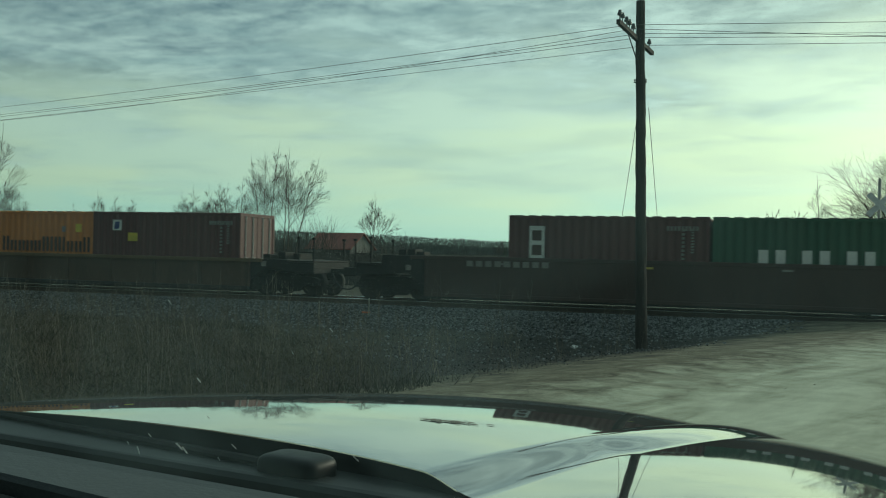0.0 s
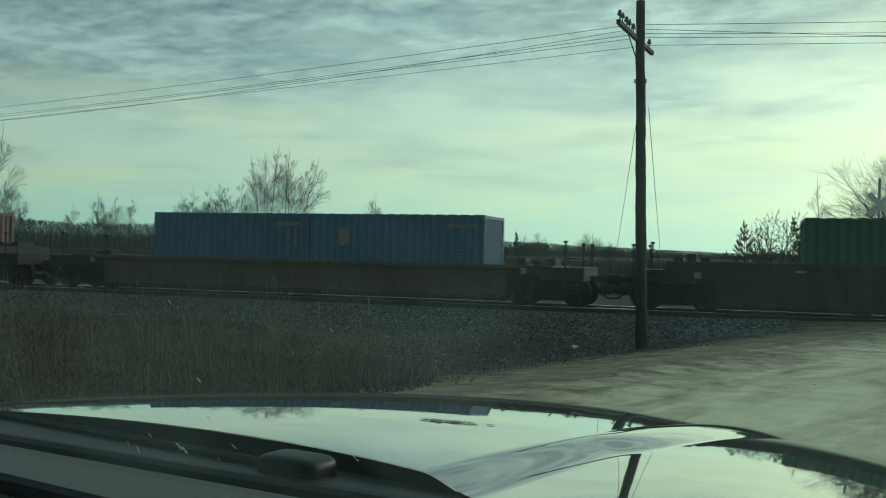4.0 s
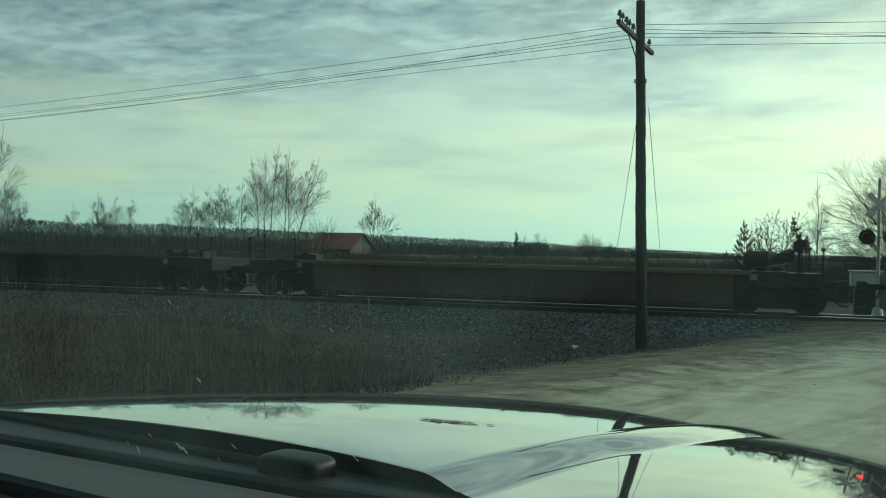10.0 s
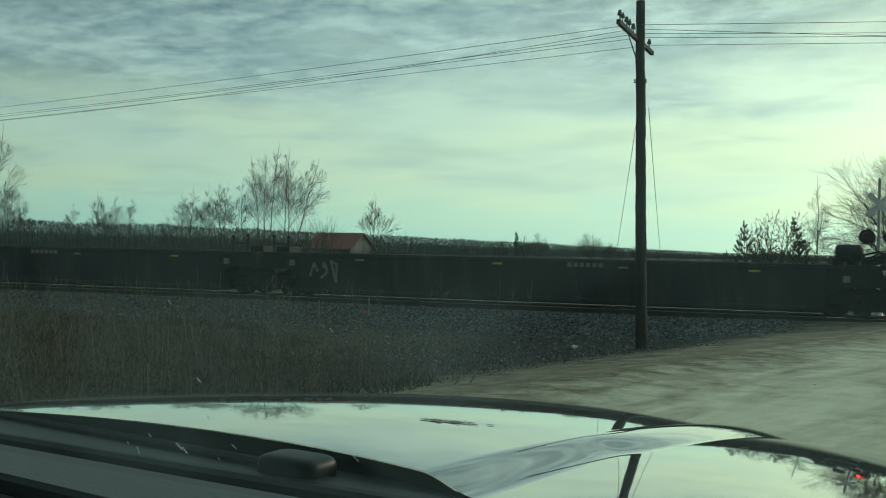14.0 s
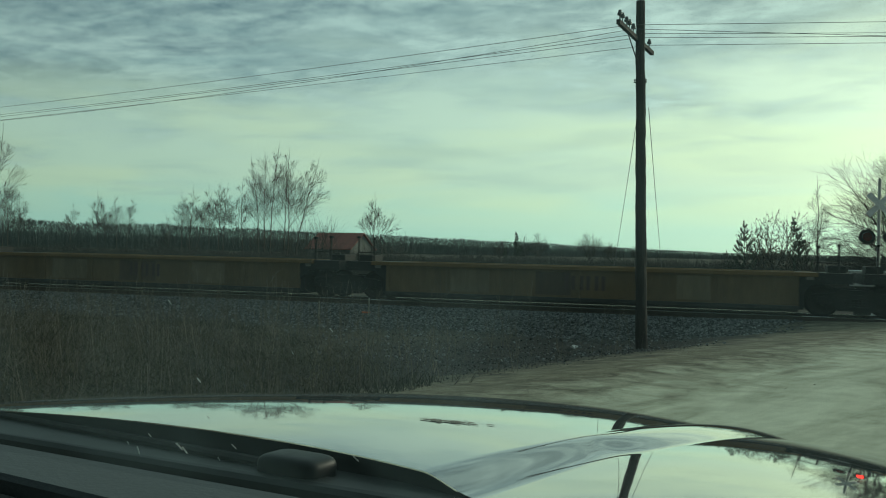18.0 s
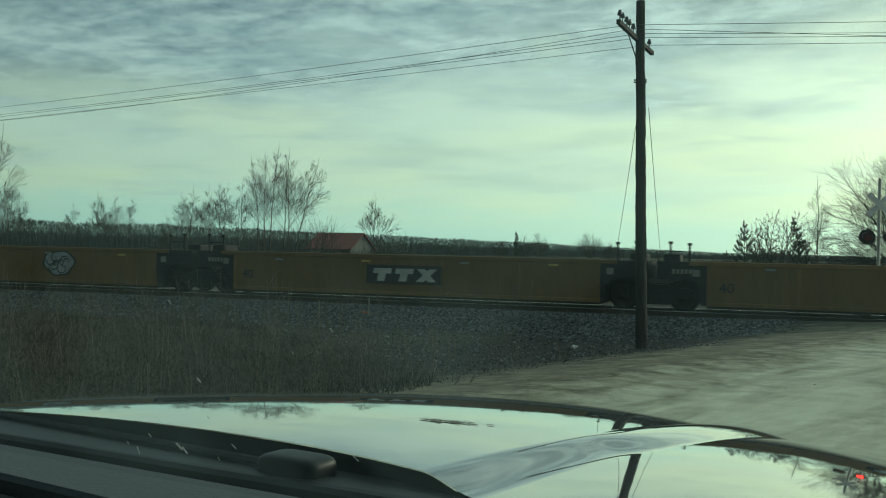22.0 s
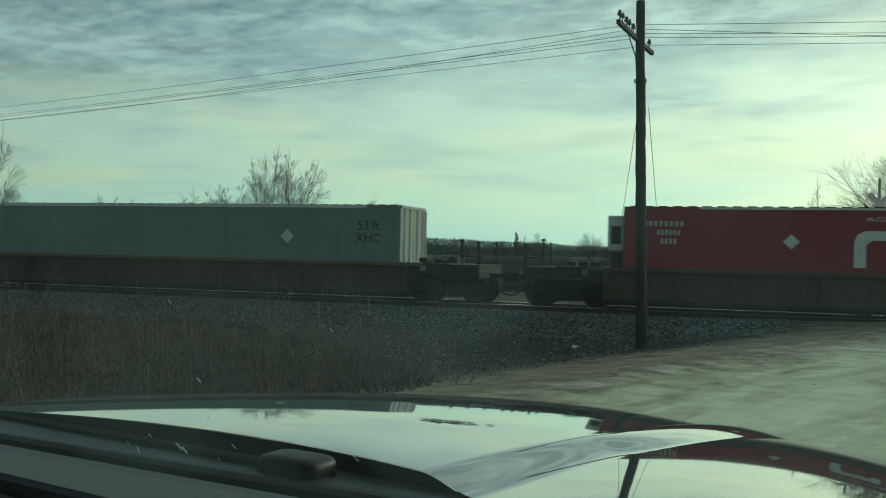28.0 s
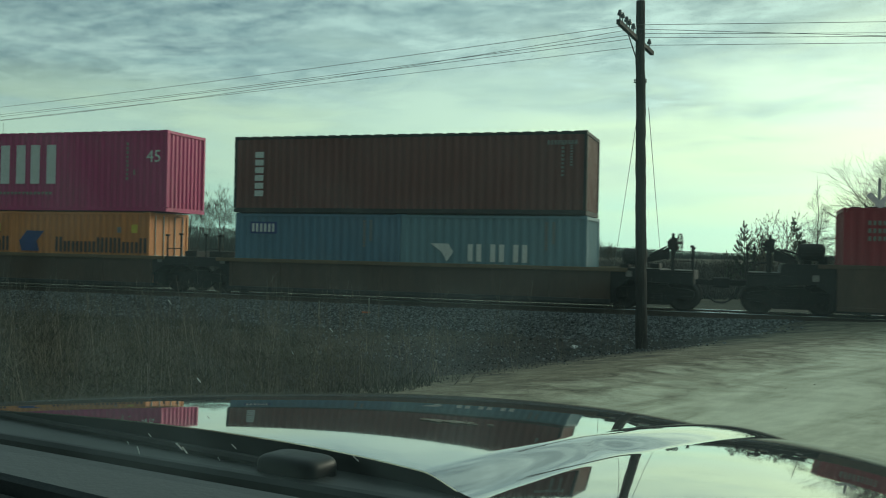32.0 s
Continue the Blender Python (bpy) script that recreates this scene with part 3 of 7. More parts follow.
    for h, t, l in ((-0.289, -0.056, 9), (-0.258, -0.139, 9), (-0.310, -0.197, 7), (-0.279, -0.209, 14), (-0.273, -0.213, 12), (-0.221, -0.209, 9), (-0.322, -0.213, 11),
                    (-0.237, -0.222, 5), (-0.092, -0.222, 9), (-0.118, -0.086, 7), (-0.248, -0.178, 5), (0.062, -0.118, 4), (-0.333, -0.205, 6), (-0.159, -0.110, 5)):
        # straight lines from the eye through the glass
        way = CAR.matrix_basis.to_3x3().transposed() @ (AIM_TURN @ Vector((h, t, -1)))
        d = 0.735 / (way.y - 0.766 * way.z) * 0.644
        o = way * d
        bm = bmesh.new()
        a, k = rnd.uniform(-1.1, -0.5), l * 0.00013
        for q in range(3):
            c = o + Vector((k * 1.1 * (q - 1) * math.cos(a), 0, k * 1.1 * (q - 1) * math.sin(a)))
            tube(bm, c - Vector((0.6 * k * math.cos(a), 0.0, 0.6 * k * math.sin(a))), c + Vector((0.6 * k * math.cos(a), 0.0, 0.6 * k * math.sin(a))), k * 0.34, k * 0.2, 5)
        part("smear", bm, smear, CAR, "small whitish dried smear on the glass")["kind"] = "stuff"
    # cabin: dark shell behind and above the camera
    bm = bmesh.new()
    box(bm, -1.6, 0.6, -2.2, 0.2, 0.55, 0.62)
    box(bm, -1.3, 0.6, -2.3, -2.2, -0.9, 0.62)
    box(bm, -1.36, -1.3, -2.2, 0.1, -0.9, -0.15)
    box(bm, 0.6, 0.66, -2.2, 0.3, -0.9, -0.15)
    part("cabin_shell", bm, mat("cabin_lining", (0.05, 0.05, 0.052), 0.9), CAR, "dark cabin lining behind the camera")
    low = mat("car_body", (0.02, 0.021, 0.023), 0.3)
    part("body", B(-1.4, 0.5, -2.3, 2.3, -1.25, -0.72, 0.05), low, CAR)
    for u in (-1.35, 0.45):
        for v in (-1.5, 1.6):
            bm = bmesh.new()
            z = ground_height(*(CAR.matrix_basis @ Vector((u, v, 0))).xy) - EYE.z
            tube(bm, (u - 0.12, v, z + 0.38), (u + 0.12, v, z + 0.38), 0.39, 0.39, 24)
            part("wheel", bm, mat("tyre", (0.02, 0.02, 0.02), 0.9), CAR)


car()

# ---------------------------------------------------------------- the train
MOVING = []            # things of the train, with their place along it and height


def run(t):
    """Metres that the train has gone by t seconds; it slows a little."""
    return 23.75 * t - 0.016 * t * t


CACHE = {}


def kept(key, make, material, smooth_it=False):
    """A mesh that several alike parts share."""
    if key not in CACHE:
        bm = make()
        me = bpy.data.meshes.new(key[0])
        bm.to_mesh(me)
        bm.free()
        me.materials.append(material)
        if smooth_it:
            me.shade_smooth()
        CACHE[key] = me
    return CACHE[key]


def at(ob, x, y=0.0, z=0.0, turn=0.0):
    ob.matrix_basis = pose(x, y, z, 0, 0, turn)
    return ob


# ---- containers
def wall_sheet(x0, x1, y, z0, z1, deep, pitch, out):
    """A folded steel sheet along x; out is the side that it faces."""
    bm = bmesh.new()
    n = max(2, round((x1 - x0) / pitch))
    pts = []
    for i in range(n):
        a = x0 + (x1 - x0) * i / n
        w = (x1 - x0) / n
        pts += [(a, 0), (a + 0.26 * w, 0), (a + 0.5 * w, -deep), (a + 0.76 * w, -deep)]
    pts.append((x1, 0))
    lo = [bm.verts.new((x, y + out * d, z0)) for x, d in pts]
    hi = [bm.verts.new((x, y + out * d, z1)) for x, d in pts]
    for i in range(len(pts) - 1):
        bm.faces.new((lo[i], lo[i + 1], hi[i + 1], hi[i]))
    return bm


def container_frame(L, W, H, wide):
    bm = bmesh.new()
    h, w = L / 2, W / 2
    for sx in (-1, 1):
        for sy in (-1, 1):
            box(bm, sx * h - (0.10 if sx > 0 else 0), sx * h + (0.10 if sx < 0 else 0), min(sy * w, sy * (w - 0.10)), max(sy * w, sy * (w - 0.10)), 0.16, H - 0.12)
        for z0, z1 in ((0.0, 0.15), (H - 0.11, H - 0.01)):
            box(bm, min(sx * h, sx * (h - 0.09)), max(sx * h, sx * (h - 0.09)), -w + 0.1, w - 0.1, z0, z1)
    for sy in (-1, 1):
        for z0, z1 in ((0.02, 0.16), (H - 0.10, H - 0.02)):
            box(bm, -h + 0.1, h - 0.1, min(sy * w, sy * (w - 0.06)), max(sy * w, sy * (w - 0.06)), z0, z1)
    if wide:
        for sx in (-1, 1):
            for sy in (-1, 1):
                box(bm, sx * 6.1 - 0.09, sx * 6.1 + 0.09, min(sy * (w + 0.004), sy * (w - 0.06)), max(sy * (w + 0.004), sy * (w - 0.06)), 0.1, H - 0.05)
    return bm


def castings(c, L, W, H, wide, f):
    """Eight cast corner blocks."""
    me = kept(("corner_casting", f.name), lambda: B(-0.089, 0.089, -0.081, 0.085, 0, 0.124, 0.008), f)
    for x in ((-6.1, 6.1) if wide else (-L / 2 + 0.089, L / 2 - 0.089)):
        for sy in (-1, 1):
            for z in (0.0, H - 0.118):
                at(part("corner_casting", me, f, c), x, sy * (W / 2 - 0.079), z, 0 if sy > 0 else 180)


def roof_sheet(L, W, H):
    bm = bmesh.new()
    n = max(6, round(L / 0.42))
    pts = []
    for i in range(n):
        a, w = -L / 2 + 0.08 + (L - 0.16) * i / n, (L - 0.16) / n
        pts += [(a, H - 0.035), (a + 0.15 * w, H - 0.035), (a + 0.25 * w, H + 0.012), (a + 0.85 * w, H + 0.012), (a + 0.95 * w, H - 0.035)]
    pts.append((L / 2 - 0.08, H - 0.035))
    lo, hi = [[bm.verts.new((x, y, z)) for x, z in pts] for y in (-W / 2 + 0.06, W / 2 - 0.06)]
    for i in range(len(pts) - 1):
        bm.faces.new((lo[i], lo[i + 1], hi[i + 1], hi[i]))
    return bm


def rods(W, H, side):
    """Locking bars of the two doors."""
    bm = bmesh.new()
    for y in (-0.85, -0.35, 0.35, 0.85):
        tube(bm, (side, y * W / 2.44, 0.1), (side, y * W / 2.44, H - 0.1), 0.02, 0.02, 6)
        box(bm, side - 0.02, side + 0.03, y * W / 2.44 - 0.03, y * W / 2.44 + 0.16, 1.0, 1.05)
    return bm


def container(q, size, paint, label, H=2.591, z=0.215, doors=False, rail=None, flat=False):
    """q: the rear end's place along the train (its left end). Returns the thing with its length, front y and height."""
    L = {20: 6.058, 40: 12.192, 45: 13.716, 53: 16.154}[size]
    W = 2.59 if size == 53 else 2.44
    c = empty("shipping_container", label, "container", "containers of the train")
    key = (size, H, paint.name, rail.name if rail else "")
    f = rail or paint
    part("frame", kept(("frame",) + key, lambda: container_frame(L, W, H, size == 53), f), f, c)
    castings(c, L, W, H, size == 53, f)
    part("roof", kept(("roof",) + key, lambda: roof_sheet(L, W, H), f), f, c)
    part("floor", kept(("floor",) + key, lambda: B(-L / 2 + 0.05, L / 2 - 0.05, -W / 2 + 0.07, W / 2 - 0.07, 0.03, 0.12), f), f, c)
    deep, pitch = (0.012, 1.22) if flat else ((0.022, 0.30) if size == 53 else (0.036, 0.278))
    for out in (-1, 1):
        part("side_wall", kept(("side_wall", out, flat) + key, lambda: wall_sheet(-L / 2 + 0.1, L / 2 - 0.1, out * (W / 2 - 0.008), 0.16, H - 0.1, deep, pitch, out), paint), paint, c)
    for end in (-1, 1):
        if end > 0 and doors:
            for s in (-1, 1):
                y0, y1 = sorted((s * 0.012, s * (W / 2 - 0.10)))
                part("door", kept(("door", s) + key, lambda: B(L / 2 - 0.075, L / 2 - 0.03, y0, y1, 0.15, H - 0.11, 0.012), paint), paint, c)
            part("lock_rods", kept(("lock_rods",) + key, lambda: rods(W, H, L / 2 - 0.005), GALV), GALV, c, "galvanised locking bars")
        else:
            def end_wall(end=end):
                bm = wall_sheet(-W / 2 + 0.1, W / 2 - 0.1, 0.0, 0.15, H - 0.11, 0.045, 0.26, -1)
                bmesh.ops.transform(bm, matrix=Matrix.Translation((end * (L / 2 - 0.03), 0, 0)) @ Matrix.Rotation(radians(90) * end, 4, "Z"), verts=bm.verts)
                return bm
            part("end_wall", kept(("end_wall", end) + key, end_wall, paint), paint, c)
    MOVING.append((c, q + L / 2, z))
    return c, L, -W / 2 - 0.006, H


def lugs(c, x, y, z0, z1, material=LETTER_DIM):
    """Small columns of unreadable weights and codes."""
    bars(x, x + 0.09, z0, z1, 9, y, material, c, 0.6, upright=True)


def codes(c, L, y, H, material=LETTER_DIM):
    bars(L / 2 - 1.25, L / 2 - 0.3, H - 0.42, H - 0.28, 9, y, material, c, 0.65)
    lugs(c, L / 2 - 0.80, y, 1.17, H * 0.87, material)
    lugs(c, L / 2 - 0.53, y, 1.5, H * 0.87, material)


def arrow_logo(c, x, y, z, s):
    """Two slanted blue chevrons over an orange wall."""
    for k in (0, 1):
        bm = bmesh.new()
        o = k * 0.33 * s
        prism(bm, [(x + o, z), (x + o + 0.42 * s, z), (x + o + 0.30 * s, z + 0.35 * s), (x + o + 0.62 * s, z + 0.7 * s), (x + o + 0.22 * s, z + 0.7 * s), (x + o - 0.10 * s, z + 0.35 * s)], y - 0.006, y + 0.004)
        part("emblem", bm, LETTER_BLUE, c, "blue chevron emblem")


def orange_box(q, z=0.215):
    c, L, y, H = container(q, 20, ORANGE, "orange corrugated 20 foot shipping container with blue emblem", doors=True, z=z)
    arrow_logo(c, -2.55, y, 1.12, 1.07)
    bars(-1.05, 2.95, 1.12, 1.66, 11, y, LETTER_DARK, c, 0.78, (0, 5, 6, 7, 10))
    plate(L / 2 - 0.75, L / 2 - 0.5, H - 0.75, H - 0.45, y, LETTER_YELLOW, c)
    plate(L / 2 - 1.35, L / 2 - 1.2, H - 0.75, H - 0.55, y, LETTER_DIM, c)
    return c


def brown_box(q, kind=0, doors=True):
    c, L, y, H = container(q, 20, BROWN, "dark brown corrugated 20 foot shipping container", doors=doors)
    codes(c, L, y, H)
    if kind == 1:      # a square emblem and a yellow placard
        plate(-2.18, -1.81, 1.93, 2.31, y, LETTER, c, "emblem")
        plate(-2.12, -1.92, 1.98, 2.24, y - 0.004, LETTER_BLUE, c, "emblem", 0.04)
        plate(-1.52, -1.13, 1.55, 1.85, y, LETTER_YELLOW, c)
    if kind == 2:
        plate(1.75, 1.93, 1.75, 1.95, y, LETTER_YELLOW, c)
        plate(2.3, 2.5, 1.7, 2.0, y, LETTER_YELLOW, c)
    if kind == 3:      # a square emblem alone
        plate(-2.21, -1.87, 1.9, 2.37, y, LETTER, c, "emblem")
        plate(-2.15, -1.97, 1.97, 2.3, y - 0.004, LETTER_BLUE, c, "emblem", 0.04)
    if kind == 4:      # an upright word
        bars(-2.34, -2.12, 1.2, 2.2, 3, y, LETTER, c, 0.7, upright=True)
    if kind == 5:
        bars(-2.17, -1.87, 1.1, 2.2, 4, y, LETTER, c, 0.75, upright=True)
    if kind == 6:      # a large white block of two letters
        plate(-2.37, -1.89, 1.25, 2.27, y, LETTER, c)
        bars(-2.28, -1.98, 1.3, 2.2, 2, y - 0.006, LETTER_DARK, c, 0.7, upright=True)
    return c


def big_mark(c, x, z, s, y, material):
    """Two blocky rounded shapes, one open to the right below, one closed."""
    bm = bmesh.new()
    h = 0.80 * s
    prism(bm, [(x, z), (x + 0.24 * s, z), (x + 0.24 * s, z + 0.62 * h), (x + 0.36 * s, z + 0.74 * h), (x + 0.98 * s, z + 0.74 * h), (x + 0.98 * s, z + 0.55 * h), (x + 1.2 * s, z + 0.55 * h), (x + 1.2 * s, z + h), (x + 0.22 * s, z + h), (x + 0.06 * s, z + 0.9 * h), (x, z + 0.7 * h)], y - 0.006, y + 0.004)
    part("emblem", bm, material, c, "large white block emblem")
    bm = bmesh.new()
    a = x + 1.34 * s
    for x0, x1, z0, z1 in ((0, 0.24, 0, 1), (0.24, 1.2, 0.74, 1), (0.24, 1.2, 0.0, 0.24), (0.98, 1.2, 0.24, 0.74)):
        box(bm, a + x0 * s, a + x1 * s, y - 0.006, y + 0.004, z + z0 * h, z + z1 * h)
    part("emblem", bm, material, c, "large white block emblem")


def diamond(c, x, z, r, y, material=LETTER):
    bm = bmesh.new()
    prism(bm, [(x - r, z), (x, z - r), (x + r, z), (x, z + r)], y - 0.006, y + 0.004)
    part("placard", bm, material, c, "diamond shaped reflective placard")


def red_53(q, mark, right, smooth_sided=False):
    c, L, y, H = container(q, 53, RED, "red smooth sided 53 foot container with a heater unit" if smooth_sided else "red corrugated 53 foot container with large white emblem", 2.9, flat=smooth_sided)
    if smooth_sided:
        part("top_rail", B(-L / 2 + 2.2, L / 2 - 2.4, y - 0.004, y + 0.05, H - 0.09, H - 0.02), WHITE, c, "white top rail")
        heater(c, L)
    big_mark(c, mark, 1.2, 1.29, y, LETTER)
    words("HI-CUBE  CHASSIS  REQUIRED", mark + 1.58, y, 2.55, 0.19, LETTER, c)
    if right:
        words("53 ft\nXHC", 7.05, y, 1.95, 0.30, LETTER, c)
        diamond(c, -3.33, 1.9, 0.22, y)
        if smooth_sided:
            for k, (x0, x1) in enumerate(((-7.5, -6.3), (-7.1, -6.4), (-7.0, -6.5))):
                bars(x0, x1, 2.3 - k * 0.26, 2.46 - k * 0.26, 8 - 2 * k, y, LETTER_SOILED, c, 0.6)
        else:
            bars(-5.3, -4.2, 2.38, 2.52, 10, y, LETTER_DIM, c, 0.6)
    else:
        words("53 ft\nXHC", 7.0, y, 2.0, 0.33, LETTER, c)
        diamond(c, 3.79, 2.12, 0.26, y)
        for k in range(3):
            bars(-7.46, -6.3, 2.4 - k * 0.22, 2.53 - k * 0.22, 9, y, LETTER_DIM, c, 0.6)
    return c


def heater(c, L):
    """The unit on the front wall, with its tank, grille and pipes."""
    part("heater_unit", B(-L / 2 - 0.5, -L / 2 - 0.002, -1.05, 0.5, 1.55, 2.62, 0.03), WHITE, c, "white heater unit on the front wall")
    part("fuel_tank", B(-L / 2 - 0.42, -L / 2 - 0.002, -0.95, 0.3, 0.75, 1.5, 0.03), W_BLACK, c, "black tank under the heater unit")
    part("heater_grille", B(-L / 2 - 0.40, -L / 2 - 0.10, -1.062, -1.05, 1.75, 2.3), W_BLACK, c)


def grey_53(q):
    c, L, y, H = container(q, 53, GREY, "pale grey smooth sided 53 foot container with a heater unit", 2.9, flat=True, doors=True)
    words("53 ft\nXHC", 6.95, y, 2.0, 0.42, LETTER_BLACK, c)
    diamond(c, 4.0, 1.83, 0.24, y)
    part("top_rail", B(-L / 2 + 0.2, L / 2 - 1.2, y - 0.004, y + 0.05, H - 0.11, H - 0.02), WHITE, c, "white top rail")
    heater(c, L)
    return c


# ---- wagons
def axle_wheel(material):
    """A wheel with flange, rim, plate and hub, its axle along y."""
    bm = bmesh.new()
    prof = [(0.0, 0.10), (0.10, 0.10), (0.12, 0.05), (0.36, 0.03), (0.39, 0.065), (0.455, 0.065), (0.46, -0.04), (0.49, -0.05), (0.485, -0.075), (0.39, -0.075), (0.36, -0.02), (0.12, -0.04), (0.0, -0.05)]
    n = 24
    rows = [[bm.verts.new((r * math.cos(2 * math.pi * i / n), -w, r * math.sin(2 * math.pi * i / n))) for i in range(n)] for r, w in prof[1:-1]]
    for a, b in zip(rows, rows[1:]):
        for i in range(n):
            bm.faces.new((a[i], a[(i + 1) % n], b[(i + 1) % n], b[i]))
    bm.faces.new(rows[0])
    bm.faces.new(rows[-1][::-1])
    return bm


def side_frame():
    """The cast side of a three-piece truck, in the xz plane."""
    bm = bmesh.new()
    prism(bm, [(-1.22, 0.40), (-1.22, 0.60), (-1.05, 0.66), (-0.55, 0.70), (-0.45, 0.78), (0.45, 0.78), (0.55, 0.70), (1.05, 0.66), (1.22, 0.60), (1.22, 0.40), (0.78, 0.42), (0.48, 0.18), (-0.48, 0.18), (-0.78, 0.42)], -0.07, 0.07)
    for s in (-1, 1):
        box(bm, s * 0.89 - 0.14, s * 0.89 + 0.14, -0.13, 0.02, 0.38, 0.58)
    return bm


def springs():
    bm = bmesh.new()
    for x in (-0.22, 0.0, 0.22):
        for k in range(4):
            tube(bm, (x, 0, 0.28 + k * 0.07), (x, 0, 0.315 + k * 0.07), 0.085, 0.085, 8)
    return bm


def truck(parent, x):
    t = part("truck", kept(("truck",), lambda: B(-0.28, 0.28, -1.0, 1.0, 0.5, 0.74, 0.02), STEEL_DARK), STEEL_DARK, parent, "black cast steel truck with four wheels")
    at(t, x)
    for s in (-1, 1):
        at(part("side_frame", kept(("side_frame",), side_frame, STEEL_DARK), STEEL_DARK, t), 0, s * 1.0)
        at(part("springs", kept(("springs",), springs, STEEL_DARK), STEEL_DARK, t), 0, s * 1.06)
        for a in (-0.89, 0.89):
            at(part("wheel", kept(("wheel",), lambda: axle_wheel(None), WHEEL_STEEL, True), WHEEL_STEEL, t), a, s * 0.745, 0.46, 0 if s < 0 else 180)
    for a in (-0.89, 0.89):
        at(part("axle", kept(("axle",), lambda: tube(bmesh.new(), (0, -0.7, 0.46), (0, 0.7, 0.46), 0.085, 0.085, 10), STEEL_DARK), STEEL_DARK, t), a)


def coupler(parent, x, s):
    """Coupler head, shank and the hanging air hose at an end."""
    bm = bmesh.new()
    box(bm, min(x - s * 0.9, x - s * 0.2), max(x - s * 0.9, x - s * 0.2), -0.08, 0.08, 0.79, 0.95)
    box(bm, min(x - s * 0.25, x + s * 0.04), max(x - s * 0.25, x + s * 0.04), -0.16, 0.17, 0.72, 1.02, 0.03)
    part("coupler", bm, STEEL_DARK, parent)
    bm = bmesh.new()
    pts = [(x - s * 0.55, -0.35, 0.80), (x - s * 0.50, -0.35, 0.62), (x - s * 0.36, -0.35, 0.44), (x - s * 0.18, -0.34, 0.30), (x + s * 0.02, -0.33, 0.27)]
    for a, b in zip(pts, pts[1:]):
        tube(bm, a, b, 0.03, 0.03, 6)
    part("air_hose", bm, RUBBER, parent, "hanging rubber brake hose")


def brake_wheel(parent, x, z, sgn):
    """Hand brake: a stand with its gear case, a spoked wheel that faces along the wagon, and a chain rod."""
    bm = bmesh.new()
    ring(bm, (0, 0, 0), 0.28, 0.035, 22, 0.018)
    for k in range(6):
        a = k * math.pi / 3
        tube(bm, (0, 0, 0), (0.26 * math.cos(a), 0, 0.26 * math.sin(a)), 0.013, 0.013, 4)
    tube(bm, (0, -0.05, 0), (0, 0.05, 0), 0.045, 0.045, 8)
    ob = part("brake_wheel", bm, STEEL_DARK, parent, "spoked hand brake wheel")
    ob.matrix_basis = pose(x + sgn * 0.20, -0.95, z + 0.82, 0, 0, 78)
    bm = bmesh.new()
    prism(bm, [(x - 0.05, z), (x + 0.05, z), (x + 0.04, z + 1.1), (x - 0.04, z + 1.1)], -1.02, -0.88)
    prism(bm, [(x - 0.16, z + 0.62), (x + 0.13, z + 0.58), (x + 0.13, z + 0.95), (x - 0.02, z + 1.0), (x - 0.16, z + 0.86)], -1.06, -0.82)
    part("brake_stand", bm, STEEL_DARK, parent)
    bm = bmesh.new()
    prism(bm, [(x - sgn * 0.1, z + 0.35), (x - sgn * 0.1, z + 0.7), (x - sgn * 0.75, z + 0.36), (x - sgn * 0.75, z + 0.22)], -0.98, -0.9)
    tube(bm, (x - sgn * 0.7, -0.8, z + 0.42), (x - sgn * 0.2, -0.85, z + 0.7), 0.03, 0.03, 6)
    part("brake_bracket", bm, STEEL_DARK, parent)


def post(parent, x, y, z0, z1, material=STEEL_DARK):
    bm = tube(bmesh.new(), (0, 0, 0), (0, 0, z1 - z0), 0.032, 0.032, 6)
    box(bm, -0.06, 0.06, -0.05, 0.05, z1 - z0 - 0.02, z1 - z0 + 0.05)
    at(part("post", bm, material, parent), x, y, z0)


